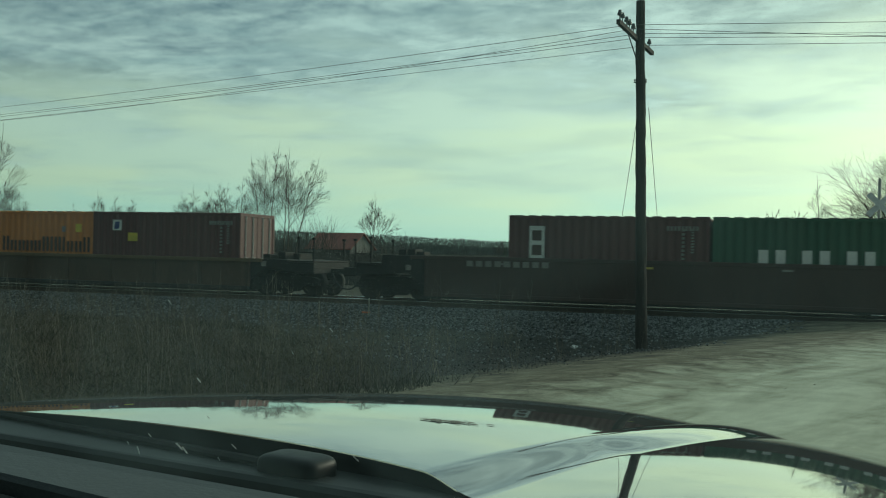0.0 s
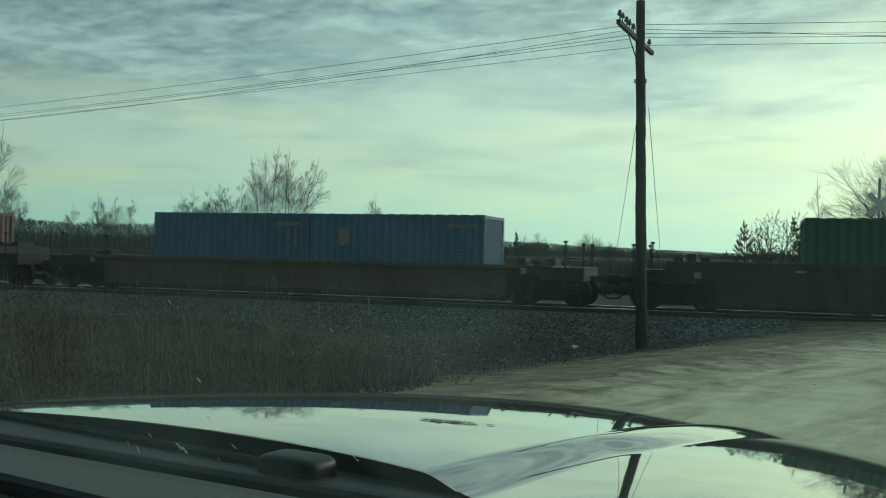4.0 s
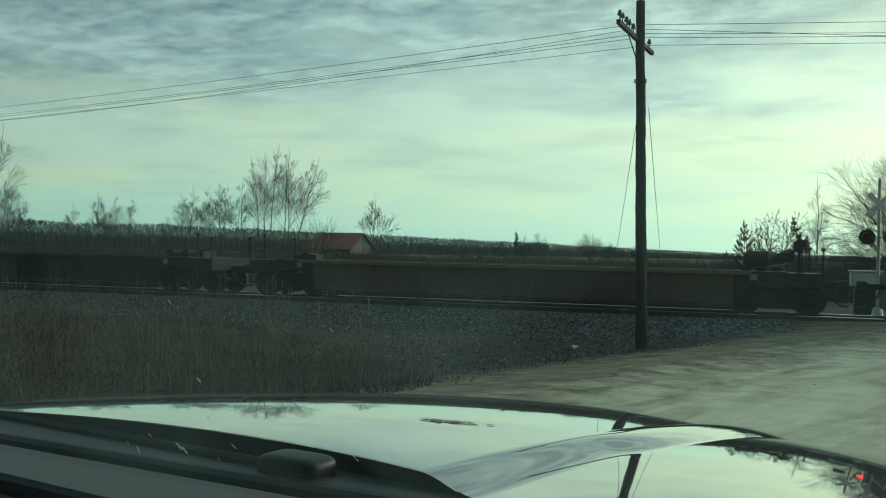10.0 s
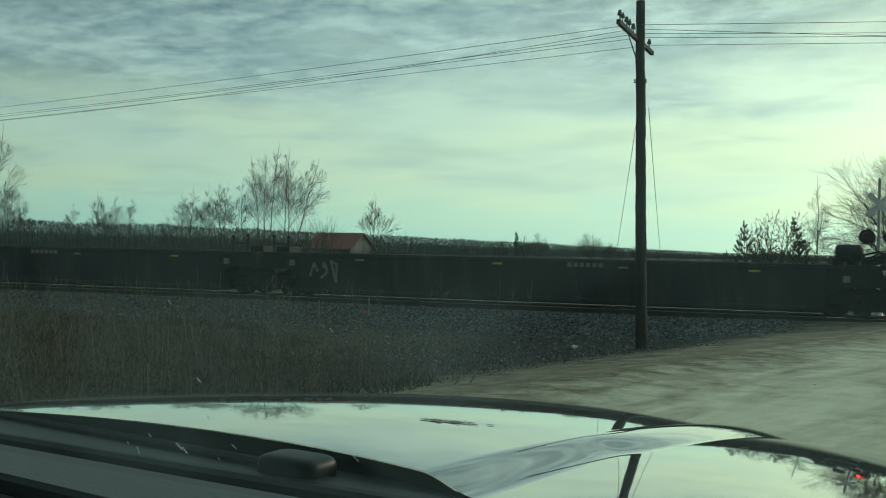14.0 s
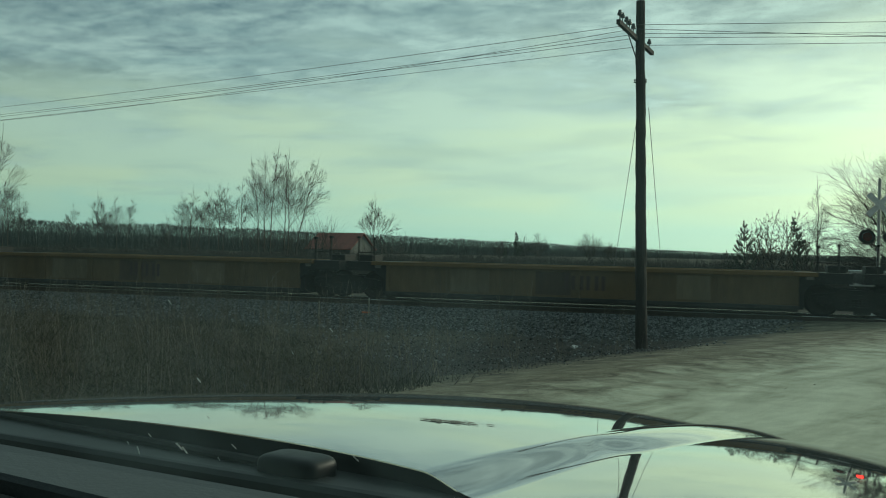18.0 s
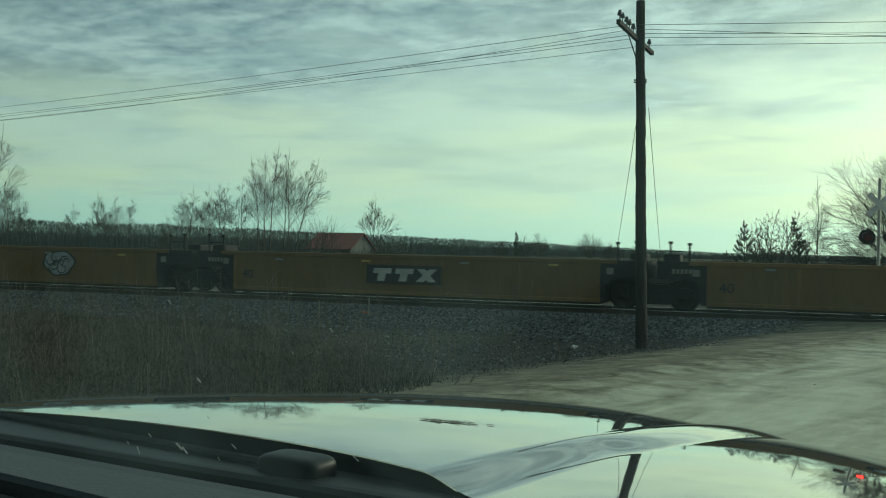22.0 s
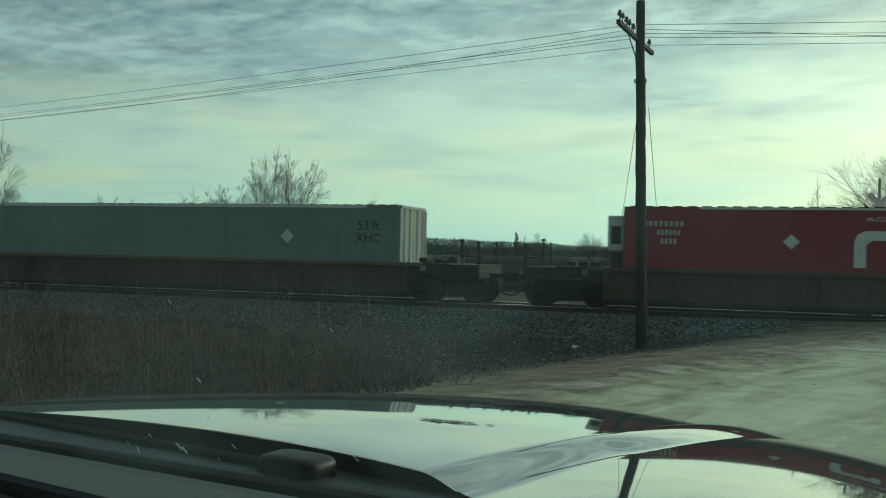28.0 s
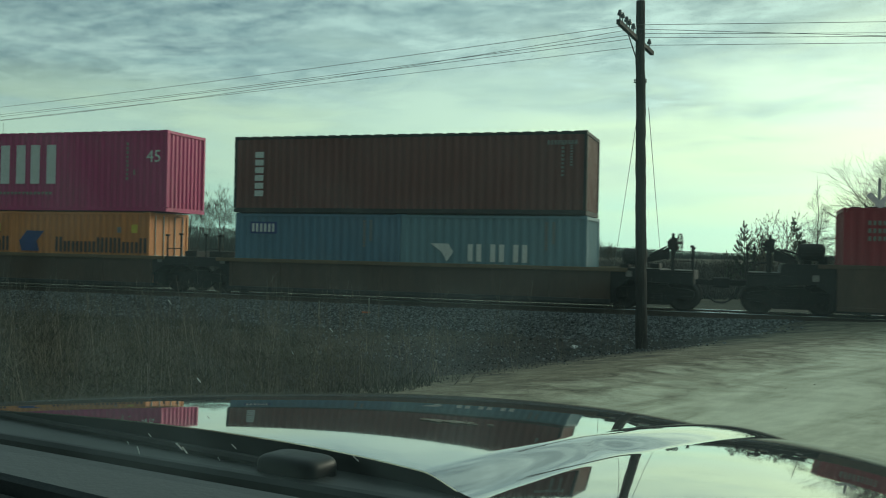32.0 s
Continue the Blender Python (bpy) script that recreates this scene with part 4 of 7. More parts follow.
def wagon(qr, ql, style, paint, ends, label, chord=None, deck=None, tag=None, wheel_end=0):
    """A well wagon between two joints. ends: what the left and right ends are, c coupled on a truck of its own, a resting on the right neighbour's
    truck, A resting on a shared truck of its own. style: rib or tall."""
    rnd = random.Random(int(-qr * 10))
    x0, x1 = (ql - qr) / 2, (qr - ql) / 2
    top = {"rib": 1.24, "tall": 1.47, "mid": 1.36}[style]
    chord, deck = chord or paint, deck or W_BLACK
    w = empty("well_wagon", label, "rail wagon", "wagons of the train")
    inset = {"c": 3.15, "a": 1.55, "A": 1.55}
    a, b = x0 + inset[ends[0]], x1 - inset[ends[1]]
    half = 1.46 if style == "rib" else 1.44
    for s in (-1, 1):
        y0, y1 = sorted((s * half, s * (half - 0.05)))
        bm = B(a, b, y0, y1, 0.30, top - 0.1)
        part("side_plate", bm, paint, w)
        e = 0.02 if style == "tall" else 0.10
        y0, y1 = sorted((s * (half + e), s * (half - 0.12)))
        part("top_chord", B(a - 0.5, b + 0.5, y0, y1, top - 0.1, top + 0.02, 0.01), chord, w)
        part("bottom_chord", B(a, b, y0, y1, 0.19, 0.31, 0.01), paint if style != "rib" else deck, w)
        # ribs between the chords
        n = max(5, round((b - a) / (1.95 if style == "rib" else 3.4)))
        y0, y1 = sorted((s * (half + 0.003), s * (half + (0.05 if style == "rib" else 0.022))))
        rib_paint = paint
        me = kept(("rib", style, s, rib_paint.name), lambda: B(-0.05, 0.05, y0, y1, 0.31, top - 0.1), rib_paint)
        for i in range(n + 1):
            at(part("rib", me, rib_paint, w), a + 0.06 + (b - a - 0.12) * i / n)
    part("well_floor", B(a, b, -1.36, 1.36, 0.13, 0.20), deck, w)
    for sgn, x, kind in ((-1, x0, ends[0]), (1, x1, ends[1])):
        inner = a if sgn < 0 else b
        e0, e1 = sorted((inner, inner + sgn * 0.16))
        part("bulkhead", B(e0, e1, -1.38, 1.38, 0.2, top - 0.02), PLATFORM, w)
        if kind == "c":
            out = x - sgn * 0.75
            bm = bmesh.new()
            prism(bm, [(inner + sgn * 0.05, 0.55), (inner + sgn * 0.05, top + 0.01), (out - sgn * 0.95, top + 0.01), (out - sgn * 0.9, 1.17), (out, 1.16), (out, 0.80), (inner + sgn * 0.55, 0.92)], -half, half)
            part("end_platform", bm, PLATFORM, w)
            p0, p1 = sorted((out, out - sgn * 0.9))
            part("end_deck", B(p0, p1, -1.5, 1.5, 1.175, 1.22), PLATFORM, w)
            truck(w, x - sgn * 1.95)
            coupler(w, x, sgn)
            hi = 1.95
            post(w, out, -1.45, 0.8, hi - 0.1 * rnd.random())
            post(w, out - sgn * 0.55, -1.45, 1.2, hi + 0.1 * rnd.random())
            post(w, out - sgn * 0.2, 1.45, 1.2, hi)
            bm = bmesh.new()
            tube(bm, (out - sgn * 0.02, -1.45, 1.5), (out - sgn * 0.55, -1.45, 1.5), 0.018, 0.018, 5)
            tube(bm, (out, -1.4, 1.0), (out, 1.4, 1.0), 0.02, 0.02, 5)
            part("handrail", bm, STEEL_DARK, w)
            bm = bmesh.new()
            for k in range(3):
                c0 = inner + sgn * (0.35 + 0.42 * k)
                box(bm, c0 - 0.14, c0 + 0.14, -0.9 + 0.3 * k, -0.3 + 0.45 * k, top - 0.02, top + 0.12 + 0.14 * rnd.random(), 0.015)
            part("connector_box", bm, STEEL_DARK, w)
            part("grab_step", B(*sorted((out, out - sgn * 0.4)), -1.52, -1.46, 0.42, 0.47), PLATFORM, w)
            plate(inner + sgn * 0.55 - 0.09, inner + sgn * 0.55 + 0.09, 1.0, 1.18, -half - 0.004, LETTER_DIM, w, "data_plate")
            c0 = out - sgn * 1.75
            if wheel_end != sgn:
                continue
            bm = tube(bmesh.new(), (c0 - 0.30, -0.85, top + 0.36), (c0 + 0.30, -0.85, top + 0.36), 0.25, 0.25, 18)
            for e in (-1, 1):
                tube(bm, (c0 + e * 0.30, -0.85, top + 0.36), (c0 + e * 0.37, -0.85, top + 0.36), 0.25, 0.15, 18)
            part("air_reservoir", bm, STEEL_DARK, w, "black air reservoir on the platform")
            for k in (-0.2, 0.2):
                part("saddle", B(c0 + k - 0.03, c0 + k + 0.03, -1.05, -0.65, top + 0.005, top + 0.16), STEEL_DARK, w)
            bm = tube(bmesh.new(), (c0 + sgn * 0.36, -0.9, top + 0.3), (out - sgn * 1.0, -0.95, top + 0.42), 0.03, 0.03, 6)
            tube(bm, (out - sgn * 1.0, -0.95, top + 0.42), (out - sgn * 0.75, -0.95, top + 0.3), 0.03, 0.03, 6)
            part("air_pipe", bm, STEEL_DARK, w)
            brake_wheel(w, out - sgn * 0.62, 1.22, sgn)
        else:
            bm = bmesh.new()
            prism(bm, [(inner, 0.62), (inner, top + 0.01), (x - sgn * 0.12, top + 0.01), (x - sgn * 0.12, 0.95), (inner + sgn * 0.45, 0.95)], -half, half)
            part("end_platform", bm, PLATFORM, w)
            if kind == "A":
                truck(w, x)
            post(w, x - sgn * 0.5, -1.3, top, 2.02)
            post(w, x - sgn * 1.05, -1.3, top, 1.98)
            bm = bmesh.new()
            tube(bm, (x - sgn * 0.5, -1.3, top + 0.3), (x - sgn * 1.05, -1.3, top + 0.3), 0.016, 0.016, 5)
            box(bm, *sorted((x - sgn * 0.25, x - sgn * 0.75)), -0.7, 0.2, top, top + 0.22, 0.02)
            part("connector_box", bm, STEEL_DARK, w)
            plate(x - sgn * 1.35, x - sgn * 1.15, 1.05, 1.25, -half - 0.004, LETTER_DIM, w, "data_plate")
    y = -half - (0.088 if style == "rib" else 0.024)
    if style == "tall":
        for k in range(4):
            c0 = a + (b - a) * (0.12 + 0.25 * k + 0.04 * rnd.random())
            z0 = top - 0.2 - 0.05 * rnd.random()
            plate(c0, c0 + 0.3, z0, z0 + 0.06, y, REFLECT if k % 2 else LETTER_DIM, w, "reflector" if k % 2 else "marking")
    if tag:
        tag(w, a, b, y if style != "rib" else -half - 0.004, top)
    MOVING.append((w, (qr + ql) / 2, 0.0))
    return w


SILVER = mat("spray_silver", (0.30, 0.31, 0.31), 0.6, 0, (2, 20), 0.35, (0.1, 0.1, 0.1), 0.4)
REFLECT = mat("reflector_yellow", (0.45, 0.33, 0.06), 0.5)
W_FADED = mat("wagon_faded", (0.19, 0.135, 0.08), 0.75, 0, (0.9, 14.0), 0.3, (0.09, 0.06, 0.04), 0.5, 0.12, True, 0.1)


def scrawl(w, x0, x1, z0, z1, y, material, seed, thick=0.05, fill=None):
    """Spray-painted loops and strokes on a wagon's side."""
    rnd = random.Random(seed)
    n = max(3, round((x1 - x0) / 0.75))
    if fill:
        bm = bmesh.new()
        k = 18
        up = [(x0 + (x1 - x0) * i / k, z1 - 0.12 * (z1 - z0) * rnd.random()) for i in range(k + 1)]
        dn = [(x0 + (x1 - x0) * i / k, z0 + 0.15 * (z1 - z0) * rnd.random()) for i in range(k + 1)]
        prism(bm, dn + up[::-1], y - 0.005, y + 0.002)
        part("graffiti", bm, fill, w, "spray painted graffiti")["kind"] = "stuff"
    bm = bmesh.new()
    for i in range(n):
        c = x0 + (x1 - x0) * (i + 0.5) / n
        hw = 0.42 * (x1 - x0) / n
        p = [(c + hw * rnd.uniform(-1, 1), z0 + (z1 - z0) * rnd.random()) for _ in range(5)]
        for (ax, az), (bx, bz) in zip(p, p[1:]):
            d = Vector((bx - ax, bz - az))
            if d.length < 0.05:
                continue
            s = Vector((-d.y, d.x)).normalized() * thick / 2
            prism(bm, [(ax - s.x, az - s.y), (bx - s.x, bz - s.y), (bx + s.x, bz + s.y), (ax + s.x, az + s.y)], y - 0.009, y - 0.004)
    part("graffiti", bm, material, w, "spray painted graffiti")["kind"] = "stuff"


def mark(f0, f1, z0, z1, count, material, tall=()):
    """A marking between two parts of the side's length."""
    return lambda w, a, b, y, top: bars(a + (b - a) * f0, a + (b - a) * f1, z0, z1, count, y, material, w, 0.68, tall)


def both(*tags):
    return lambda *args: [t(*args) for t in tags]


def sprayed(f0, f1, z0, z1, material, seed, thick=0.05, fill=None):
    return lambda w, a, b, y, top: scrawl(w, a + (b - a) * f0, a + (b - a) * f1, z0, z1, y, material, seed, thick, fill)


def patches(seed):
    """Faded squarish patches of overpainted side panels."""
    def put(w, a, b, y, top):
        rnd = random.Random(seed)
        for k in range(3):
            c0 = a + (b - a) * (0.1 + 0.28 * k + 0.1 * rnd.random())
            plate(c0, c0 + rnd.uniform(0.9, 1.6), 0.38, top - 0.16, y + 0.001, W_BROWN if k % 2 else W_FADED, w, "panel")
    return put


def cloud(f0, f1, z0, z1, seed):
    """A rounded silver throw-up with black loops."""
    def put(w, a, b, y, top):
        rnd = random.Random(seed)
        x0, x1 = a + (b - a) * f0, a + (b - a) * f1
        cx, cz, rx, rz = (x0 + x1) / 2, (z0 + z1) / 2, (x1 - x0) / 2, (z1 - z0) / 2
        for grow, off, material in ((1.0, 0.004, LETTER_BLACK), (0.9, 0.007, SILVER)):
            pts = []
            for i in range(40):
                t = 2 * math.pi * i / 40
                k = grow * (0.9 + 0.1 * abs(math.sin(3 * t + 1)))
                pts.append((cx + rx * k * math.cos(t) * (1 - 0.2 * math.sin(t) * -1), cz + rz * k * math.sin(t)))
            bm = bmesh.new()
            prism(bm, pts, y - off, y + 0.002)
            part("graffiti", bm, material, w, "spray painted graffiti")["kind"] = "stuff"
        bm = bmesh.new()
        for _ in range(9):
            c, r, t0 = (cx + rx * rnd.uniform(-0.6, 0.6), cz + rz * rnd.uniform(-0.5, 0.55)), rx * rnd.uniform(0.15, 0.32), rnd.uniform(0, 6)
            p = [(c[0] + r * math.cos(t0 + 0.5 * i), c[1] + r * 0.9 * math.sin(t0 + 0.5 * i)) for i in range(9)]
            for (ax, az), (bx, bz) in zip(p, p[1:]):
                s = Vector((az - bz, bx - ax)).normalized() * 0.018
                prism(bm, [(ax - s.x, az - s.y), (bx - s.x, bz - s.y), (bx + s.x, bz + s.y), (ax + s.x, az + s.y)], y - 0.011, y - 0.007)
        part("graffiti", bm, LETTER_BLACK, w, "spray painted graffiti")["kind"] = "stuff"
    return put


def badge(f0, f1):
    """A black panel with three white letters' bars."""
    def put(w, a, b, y, top):
        x0, x1 = f0, f1
        plate(x0, x1, 0.55, 1.16, y, LETTER_BLACK, w, "emblem", label="black name panel")
        d = (x1 - x0) / 3.4
        for i in range(3):
            c = x0 + d * (0.7 + i)
            bm = bmesh.new()
            if i < 2:
                prism(bm, [(c - 0.4 * d, 0.88), (c + 0.42 * d, 0.88), (c + 0.46 * d, 1.05), (c - 0.34 * d, 1.05)], y - 0.013, y - 0.007)
                prism(bm, [(c - 0.22 * d, 0.64), (c + 0.12 * d, 0.64), (c + 0.2 * d, 0.88), (c - 0.14 * d, 0.88)], y - 0.013, y - 0.007)
            else:
                prism(bm, [(c - 0.45 * d, 0.64), (c - 0.1 * d, 0.64), (c + 0.5 * d, 1.05), (c + 0.15 * d, 1.05)], y - 0.013, y - 0.007)
                prism(bm, [(c + 0.1 * d, 0.64), (c + 0.45 * d, 0.64), (c - 0.05 * d, 1.05), (c - 0.4 * d, 1.05)], y - 0.0135, y - 0.0075)
            part("marking", bm, LETTER_SOILED, w)
    return put


def the_number(text, f, z, size, material):
    return lambda w, a, b, y, top: words(text, a + (b - a) * f, y, z, size, material, w)


def train():
    rusty, blackw = "low brown well wagon with ribbed sides", "black well wagon with tall grimy sides"
    yel = "weathered yellow well wagon with ribbed sides"
    SPRAY_GREY = mat("spray_grey", (0.17, 0.175, 0.16), 0.7, 0, (2, 20), 0.35)
    SPRAY_DULL = mat("spray_dull_green", (0.07, 0.082, 0.065), 0.75, 0, (1.5, 14), 0.45, (0.03, 0.03, 0.03), 0.5)
    GREEN_SPRAY = mat("spray_green", (0.16, 0.19, 0.09), 0.7)
    # loaded wagons ahead of the locomotive
    wagon(10.2, -13.04, "tall", W_MAROON, "cc", "maroon well wagon with tall plain sides", tag=mark(0.08, 0.24, 1.18, 1.36, 9, LETTER_DIM))
    brown_box(-7.2, 6)
    c, L, y, H = container(-1.06, 20, GREEN, "dark green corrugated 20 foot container with white lettering")
    bars(-1.97, 2.75, 1.22, 1.66, 4, y, LETTER, c, 0.62)
    wagon(-13.04, -32.4, "rib", W_BROWN, "cc", rusty, W_OCHRE)
    brown_box(-22.75, 1), orange_box(-28.82)
    wagon(-32.4, -52.03, "rib", W_OCHRE, "cc", yel, W_YELLOW, wheel_end=-1,
          tag=lambda w, a, b, y, top: [plate(a + 0.1 + k * 2.2, a + 0.75 + k * 2.2, 1.15, 1.26, -1.568, LETTER_YELLOW, w) for k in (0, 1, 3, 4, 5)])
    c, L, y, H = container(-48.4, 20, TEAL, "teal corrugated 20 foot shipping container with a white name strip")
    plate(-2.28, -1.88, 1.1, 2.22, y, LETTER, c)
    bars(-2.2, -1.96, 1.12, 2.15, 5, y - 0.006, LETTER_DARK, c, 0.7, upright=True)
    orange_box(-42.29)
    wagon(-52.03, -75.45, "rib", W_BROWN, "cc", rusty, W_BROWN, wheel_end=-1)
    orange_box(-69.9), orange_box(-63.83)
    wagon(-75.45, -98.8, "tall", W_BLACK, "cc", blackw)
    c, L, y, H = container(-93.3, 20, GREEN, "dark green corrugated 20 foot shipping container")
    codes(c, L, y, H)
    brown_box(-87.24, 2, False)
    wagon(-98.8, -119.9, "rib", W_BROWN, "cc", rusty, W_BROWN)
    c, L, y, H = container(-108.78, 20, BLUE, "blue corrugated 20 foot shipping container")
    plate(-2.0, -1.6, 1.55, 2.1, y, LETTER_DIM, c), codes(c, L, y, H)
    c, L, y, H = container(-114.9, 20, BLUE, "blue corrugated 20 foot shipping container")
    codes(c, L, y, H)
    five = "black articulated well wagon with tall grimy sides"
    wagon(-119.9, -138.2, "tall", W_BLACK, "Ac", five, tag=both(mark(0.11, 0.25, 0.75, 0.94, 10, LETTER_DIM), mark(0.31, 0.32, 0.7, 0.9, 1, LETTER_DIM), sprayed(0.5, 0.56, 0.8, 1.26, LETTER_DIM, 3)))
    brown_box(-135.56, 4, False), brown_box(-129.35, 5, False)
    wagon(-138.2, -155.6, "tall", W_BLACK, "Aa", five, tag=sprayed(0.5, 0.62, 1.0, 1.35, LETTER_DIM, 5, 0.04))
    brown_box(-153.33, 3, False), orange_box(-147.13)
    wagon(-155.6, -173.1, "tall", W_BLACK, "Aa", five, tag=both(*[cloud(0.25 + 0.068 * k, 0.345 + 0.068 * k, 0.22 + 0.05 * (k % 2), 1.30 + 0.04 * (k % 2), 70 + k) for k in range(5)]))
    container(-170.45, 40, CREAM, "cream corrugated 40 foot high container", 2.896)
    wagon(-173.1, -190.6, "tall", W_BLACK, "Aa", five, tag=both(sprayed(0.635, 0.72, 0.75, 1.25, LETTER_DIM, 11, 0.045), sprayed(0.055, 0.23, 0.55, 1.25, GREEN_SPRAY, 12, 0.2), sprayed(0.25, 0.29, 0.6, 1.3, LETTER_DIM, 14, 0.05)))
    c, L, y, H = container(-188.05, 40, BROWN, "dark brown 40 foot high container with a yellow lamp emblem", 2.896)
    plate(-5.36, -4.2, 2.05, 2.57, y, LETTER_BLACK, c, "emblem")
    bm = bmesh.new()
    prism(bm, [(-5.1, 2.44), (-4.25, 2.36), (-4.25, 2.54)], y - 0.013, y - 0.007)
    part("emblem", bm, LETTER_YELLOW, c, "yellow beam")
    bars(-5.2, -4.28, 2.1, 2.3, 6, y - 0.007, LETTER, c, 0.7)
    codes(c, L, y, H)
    wagon(-190.6, -209.6, "tall", W_BLACK, "ca", five, wheel_end=0, tag=both(mark(0.02, 0.18, 1.15, 1.3, 10, LETTER_DIM), sprayed(0.32, 0.86, 0.3, 1.3, SPRAY_GREY, 15, 0.07, SPRAY_DULL)))
    c, L, y, H = container(-205.78, 40, DEEPRED, "red brown 40 foot high container with white initials", 2.896)
    bars(-5.59, -4.75, 2.36, 2.6, 3, y, LETTER, c, 0.75)
    codes(c, L, y, H)
    plate(4.95, 5.1, 1.85, 2.0, y, LETTER_YELLOW, c)
    locomotive(-210.6, -232.9)
    # empty wagons behind the locomotive
    wagon(-233.2, -252.8, "rib", W_BROWN, "cc", "empty brown well wagon with ochre top rail", W_OCHRE, wheel_end=1)
    wagon(-252.8, -276.3, "rib", W_BLACK, "cc", "empty black well wagon with ribbed sides", W_BLACK)
    wagon(-276.3, -299.4, "rib", W_OCHRE, "cc", "empty faded yellow well wagon", W_YELLOW, tag=mark(0.28, 0.34, 0.6, 0.78, 4, LETTER_DIM))
    wagon(-299.4, -324.2, "tall", W_MAROON, "cc", "empty dark brown well wagon with tall sides", W_BLACK, wheel_end=1, tag=mark(0.38, 0.55, 1.0, 1.2, 9, LETTER_DIM))
    for qr, ql, ends in ((-324.2, -345.2, "Ac"), (-345.2, -365.9, "Aa"), (-365.9, -385.95, "ca")):
        wagon(qr, ql, "tall", W_BLACK, ends, "empty black articulated well wagon with tall sides", wheel_end=1 if ends == "Ac" else 0, tag=both(mark(0.55, 0.62, 1.25, 1.38, 6, LETTER_DIM), sprayed(0.02, 0.09, 0.5, 1.3, LETTER_DIM, int(-qr), 0.07)))
    for qr, ql, ends in ((-385.95, -403.9, "Ac"), (-403.9, -419.45, "Aa"), (-419.45, -435.05, "Aa"), (-435.05, -450.65, "Aa"), (-450.65, -468.55, "ca")):
        wagon(qr, ql, "rib", W_OCHRE, ends, "empty faded yellow articulated well wagon", W_YELLOW, tag=both(mark(0.46, 0.57, 0.55, 0.98, 3, LETTER_DARK), patches(int(-qr))))
    bright = "empty yellow articulated well wagon with smooth tall sides"
    for qr, ql, ends, t in ((-468.55, -486.3, "Ac", both(mark(0.46, 0.60, 0.85, 1.05, 10, LETTER_BLACK))),
                            (-486.3, -501.9, "Aa", both(badge(-1.31, 1.33), cloud(0.56, 0.69, 0.35, 1.4, 51), cloud(0.64, 0.77, 0.32, 1.4, 52), cloud(0.72, 0.85, 0.3, 1.38, 53), cloud(0.79, 0.92, 0.3, 1.36, 54))),
                            (-501.9, -517.5, "Aa", badge(-1.33, 1.29)), (-517.5, -533.1, "Aa", badge(-1.33, 1.25)),
                            (-533.1, -551.1, "ca", both(mark(0.22, 0.40, 0.85, 1.05, 10, LETTER_BLACK), cloud(0.635, 0.745, 0.42, 1.38, 25)))):
        wagon(qr, ql, "tall", W_YELLOW, ends, bright, wheel_end={-468.55: 1, -533.1: -1}.get(qr, 0), tag=both(t, the_number("40", 0.045, 0.72, 0.42, LETTER_BLACK), lambda w, a, b, y, top: bars(a - 1.0, a - 0.4, 1.12, 1.26, 5, y - 0.004, LETTER_DIM, w, 0.65)))
    blue3 = "dark blue articulated well wagon with tall sides"
    fifty = the_number("53", 0.035, 0.92, 0.62, LETTER_SOILED)
    wagon(-551.1, -572.4, "tall", W_BLUE, "Ac", blue3, wheel_end=1, tag=both(fifty, mark(0.58, 0.76, 0.88, 1.03, 10, LETTER_DIM), mark(0.53, 0.545, 0.9, 1.05, 1, LETTER_DIM)))
    red_53(-570.9, -1.7, True)
    wagon(-572.4, -591.8, "tall", W_BLUE, "Aa", blue3, tag=both(fifty, sprayed(0.156, 0.475, 0.4, 1.3, LETTER_SOILED, 31, 0.035)))
    c, L, y, H = container(-588.3, 40, YELLOW, "mustard yellow 40 foot high container with a dark emblem", 2.896)
    plate(-0.34, 0.67, 1.33, 1.42, y, LETTER_BLACK, c, "emblem")
    for k in range(3):
        plate(-0.32 + k * 0.37, -0.08 + k * 0.37, 1.46, 2.05, y, LETTER_BLACK, c, "emblem")
    lugs(c, -5.3, y, 1.3, 2.39, LETTER_BLACK), lugs(c, -5.1, y, 1.5, 2.39, LETTER_BLACK)
    wagon(-591.8, -613.5, "tall", W_BLUE, "ca", blue3, tag=both(fifty, mark(0.17, 0.30, 0.95, 1.13, 10, LETTER_DIM), mark(0.345, 0.355, 0.95, 1.1, 1, LETTER_DIM)))
    c, L, y, H = container(-607.67, 40, BROWN, "dark brown 40 foot high container with a small white name", 2.896)
    bars(-5.44, -4.7, 2.08, 2.27, 6, y, LETTER, c, 0.65)
    codes(c, L, y, H), plate(5.6, 5.88, 1.75, 2.05, y, LETTER, c)
    # long box wagons
    ribbed = "rusty brown well wagon with closely ribbed sides"
    wagon(-613.5, -637.2, "mid", W_BROWN, "cc", ribbed)
    c, L, y, H = container(-616.94 - 16.154, 53, WHITE, "white 53 foot container with a red diamond emblem", 2.9, flat=True, doors=True)
    words("53 ft\nXHC", 7.35, y, 2.0, 0.42, LETTER_DARK, c), diamond(c, 5.24, 2.31, 0.36, y, LETTER_RED)
    bars(4.73, 5.81, 1.72, 1.83, 8, y, LETTER_DARK, c, 0.6)
    wagon(-637.2, -659.8, "rib", W_BROWN, "cc", ribbed, W_BROWN)
    red_53(-656.1, -1.68, True, True)
    wagon(-659.8, -682.9, "rib", W_BROWN, "cc", ribbed, W_OCHRE)
    grey_53(-679.4)
    rust3 = "rust brown articulated well wagon with smooth tall sides"
    wagon(-682.9, -704.1, "tall", W_RUST, "Ac", rust3, tag=mark(0.40, 0.54, 0.95, 1.13, 10, LETTER_DIM))
    grey_53(-702.6)
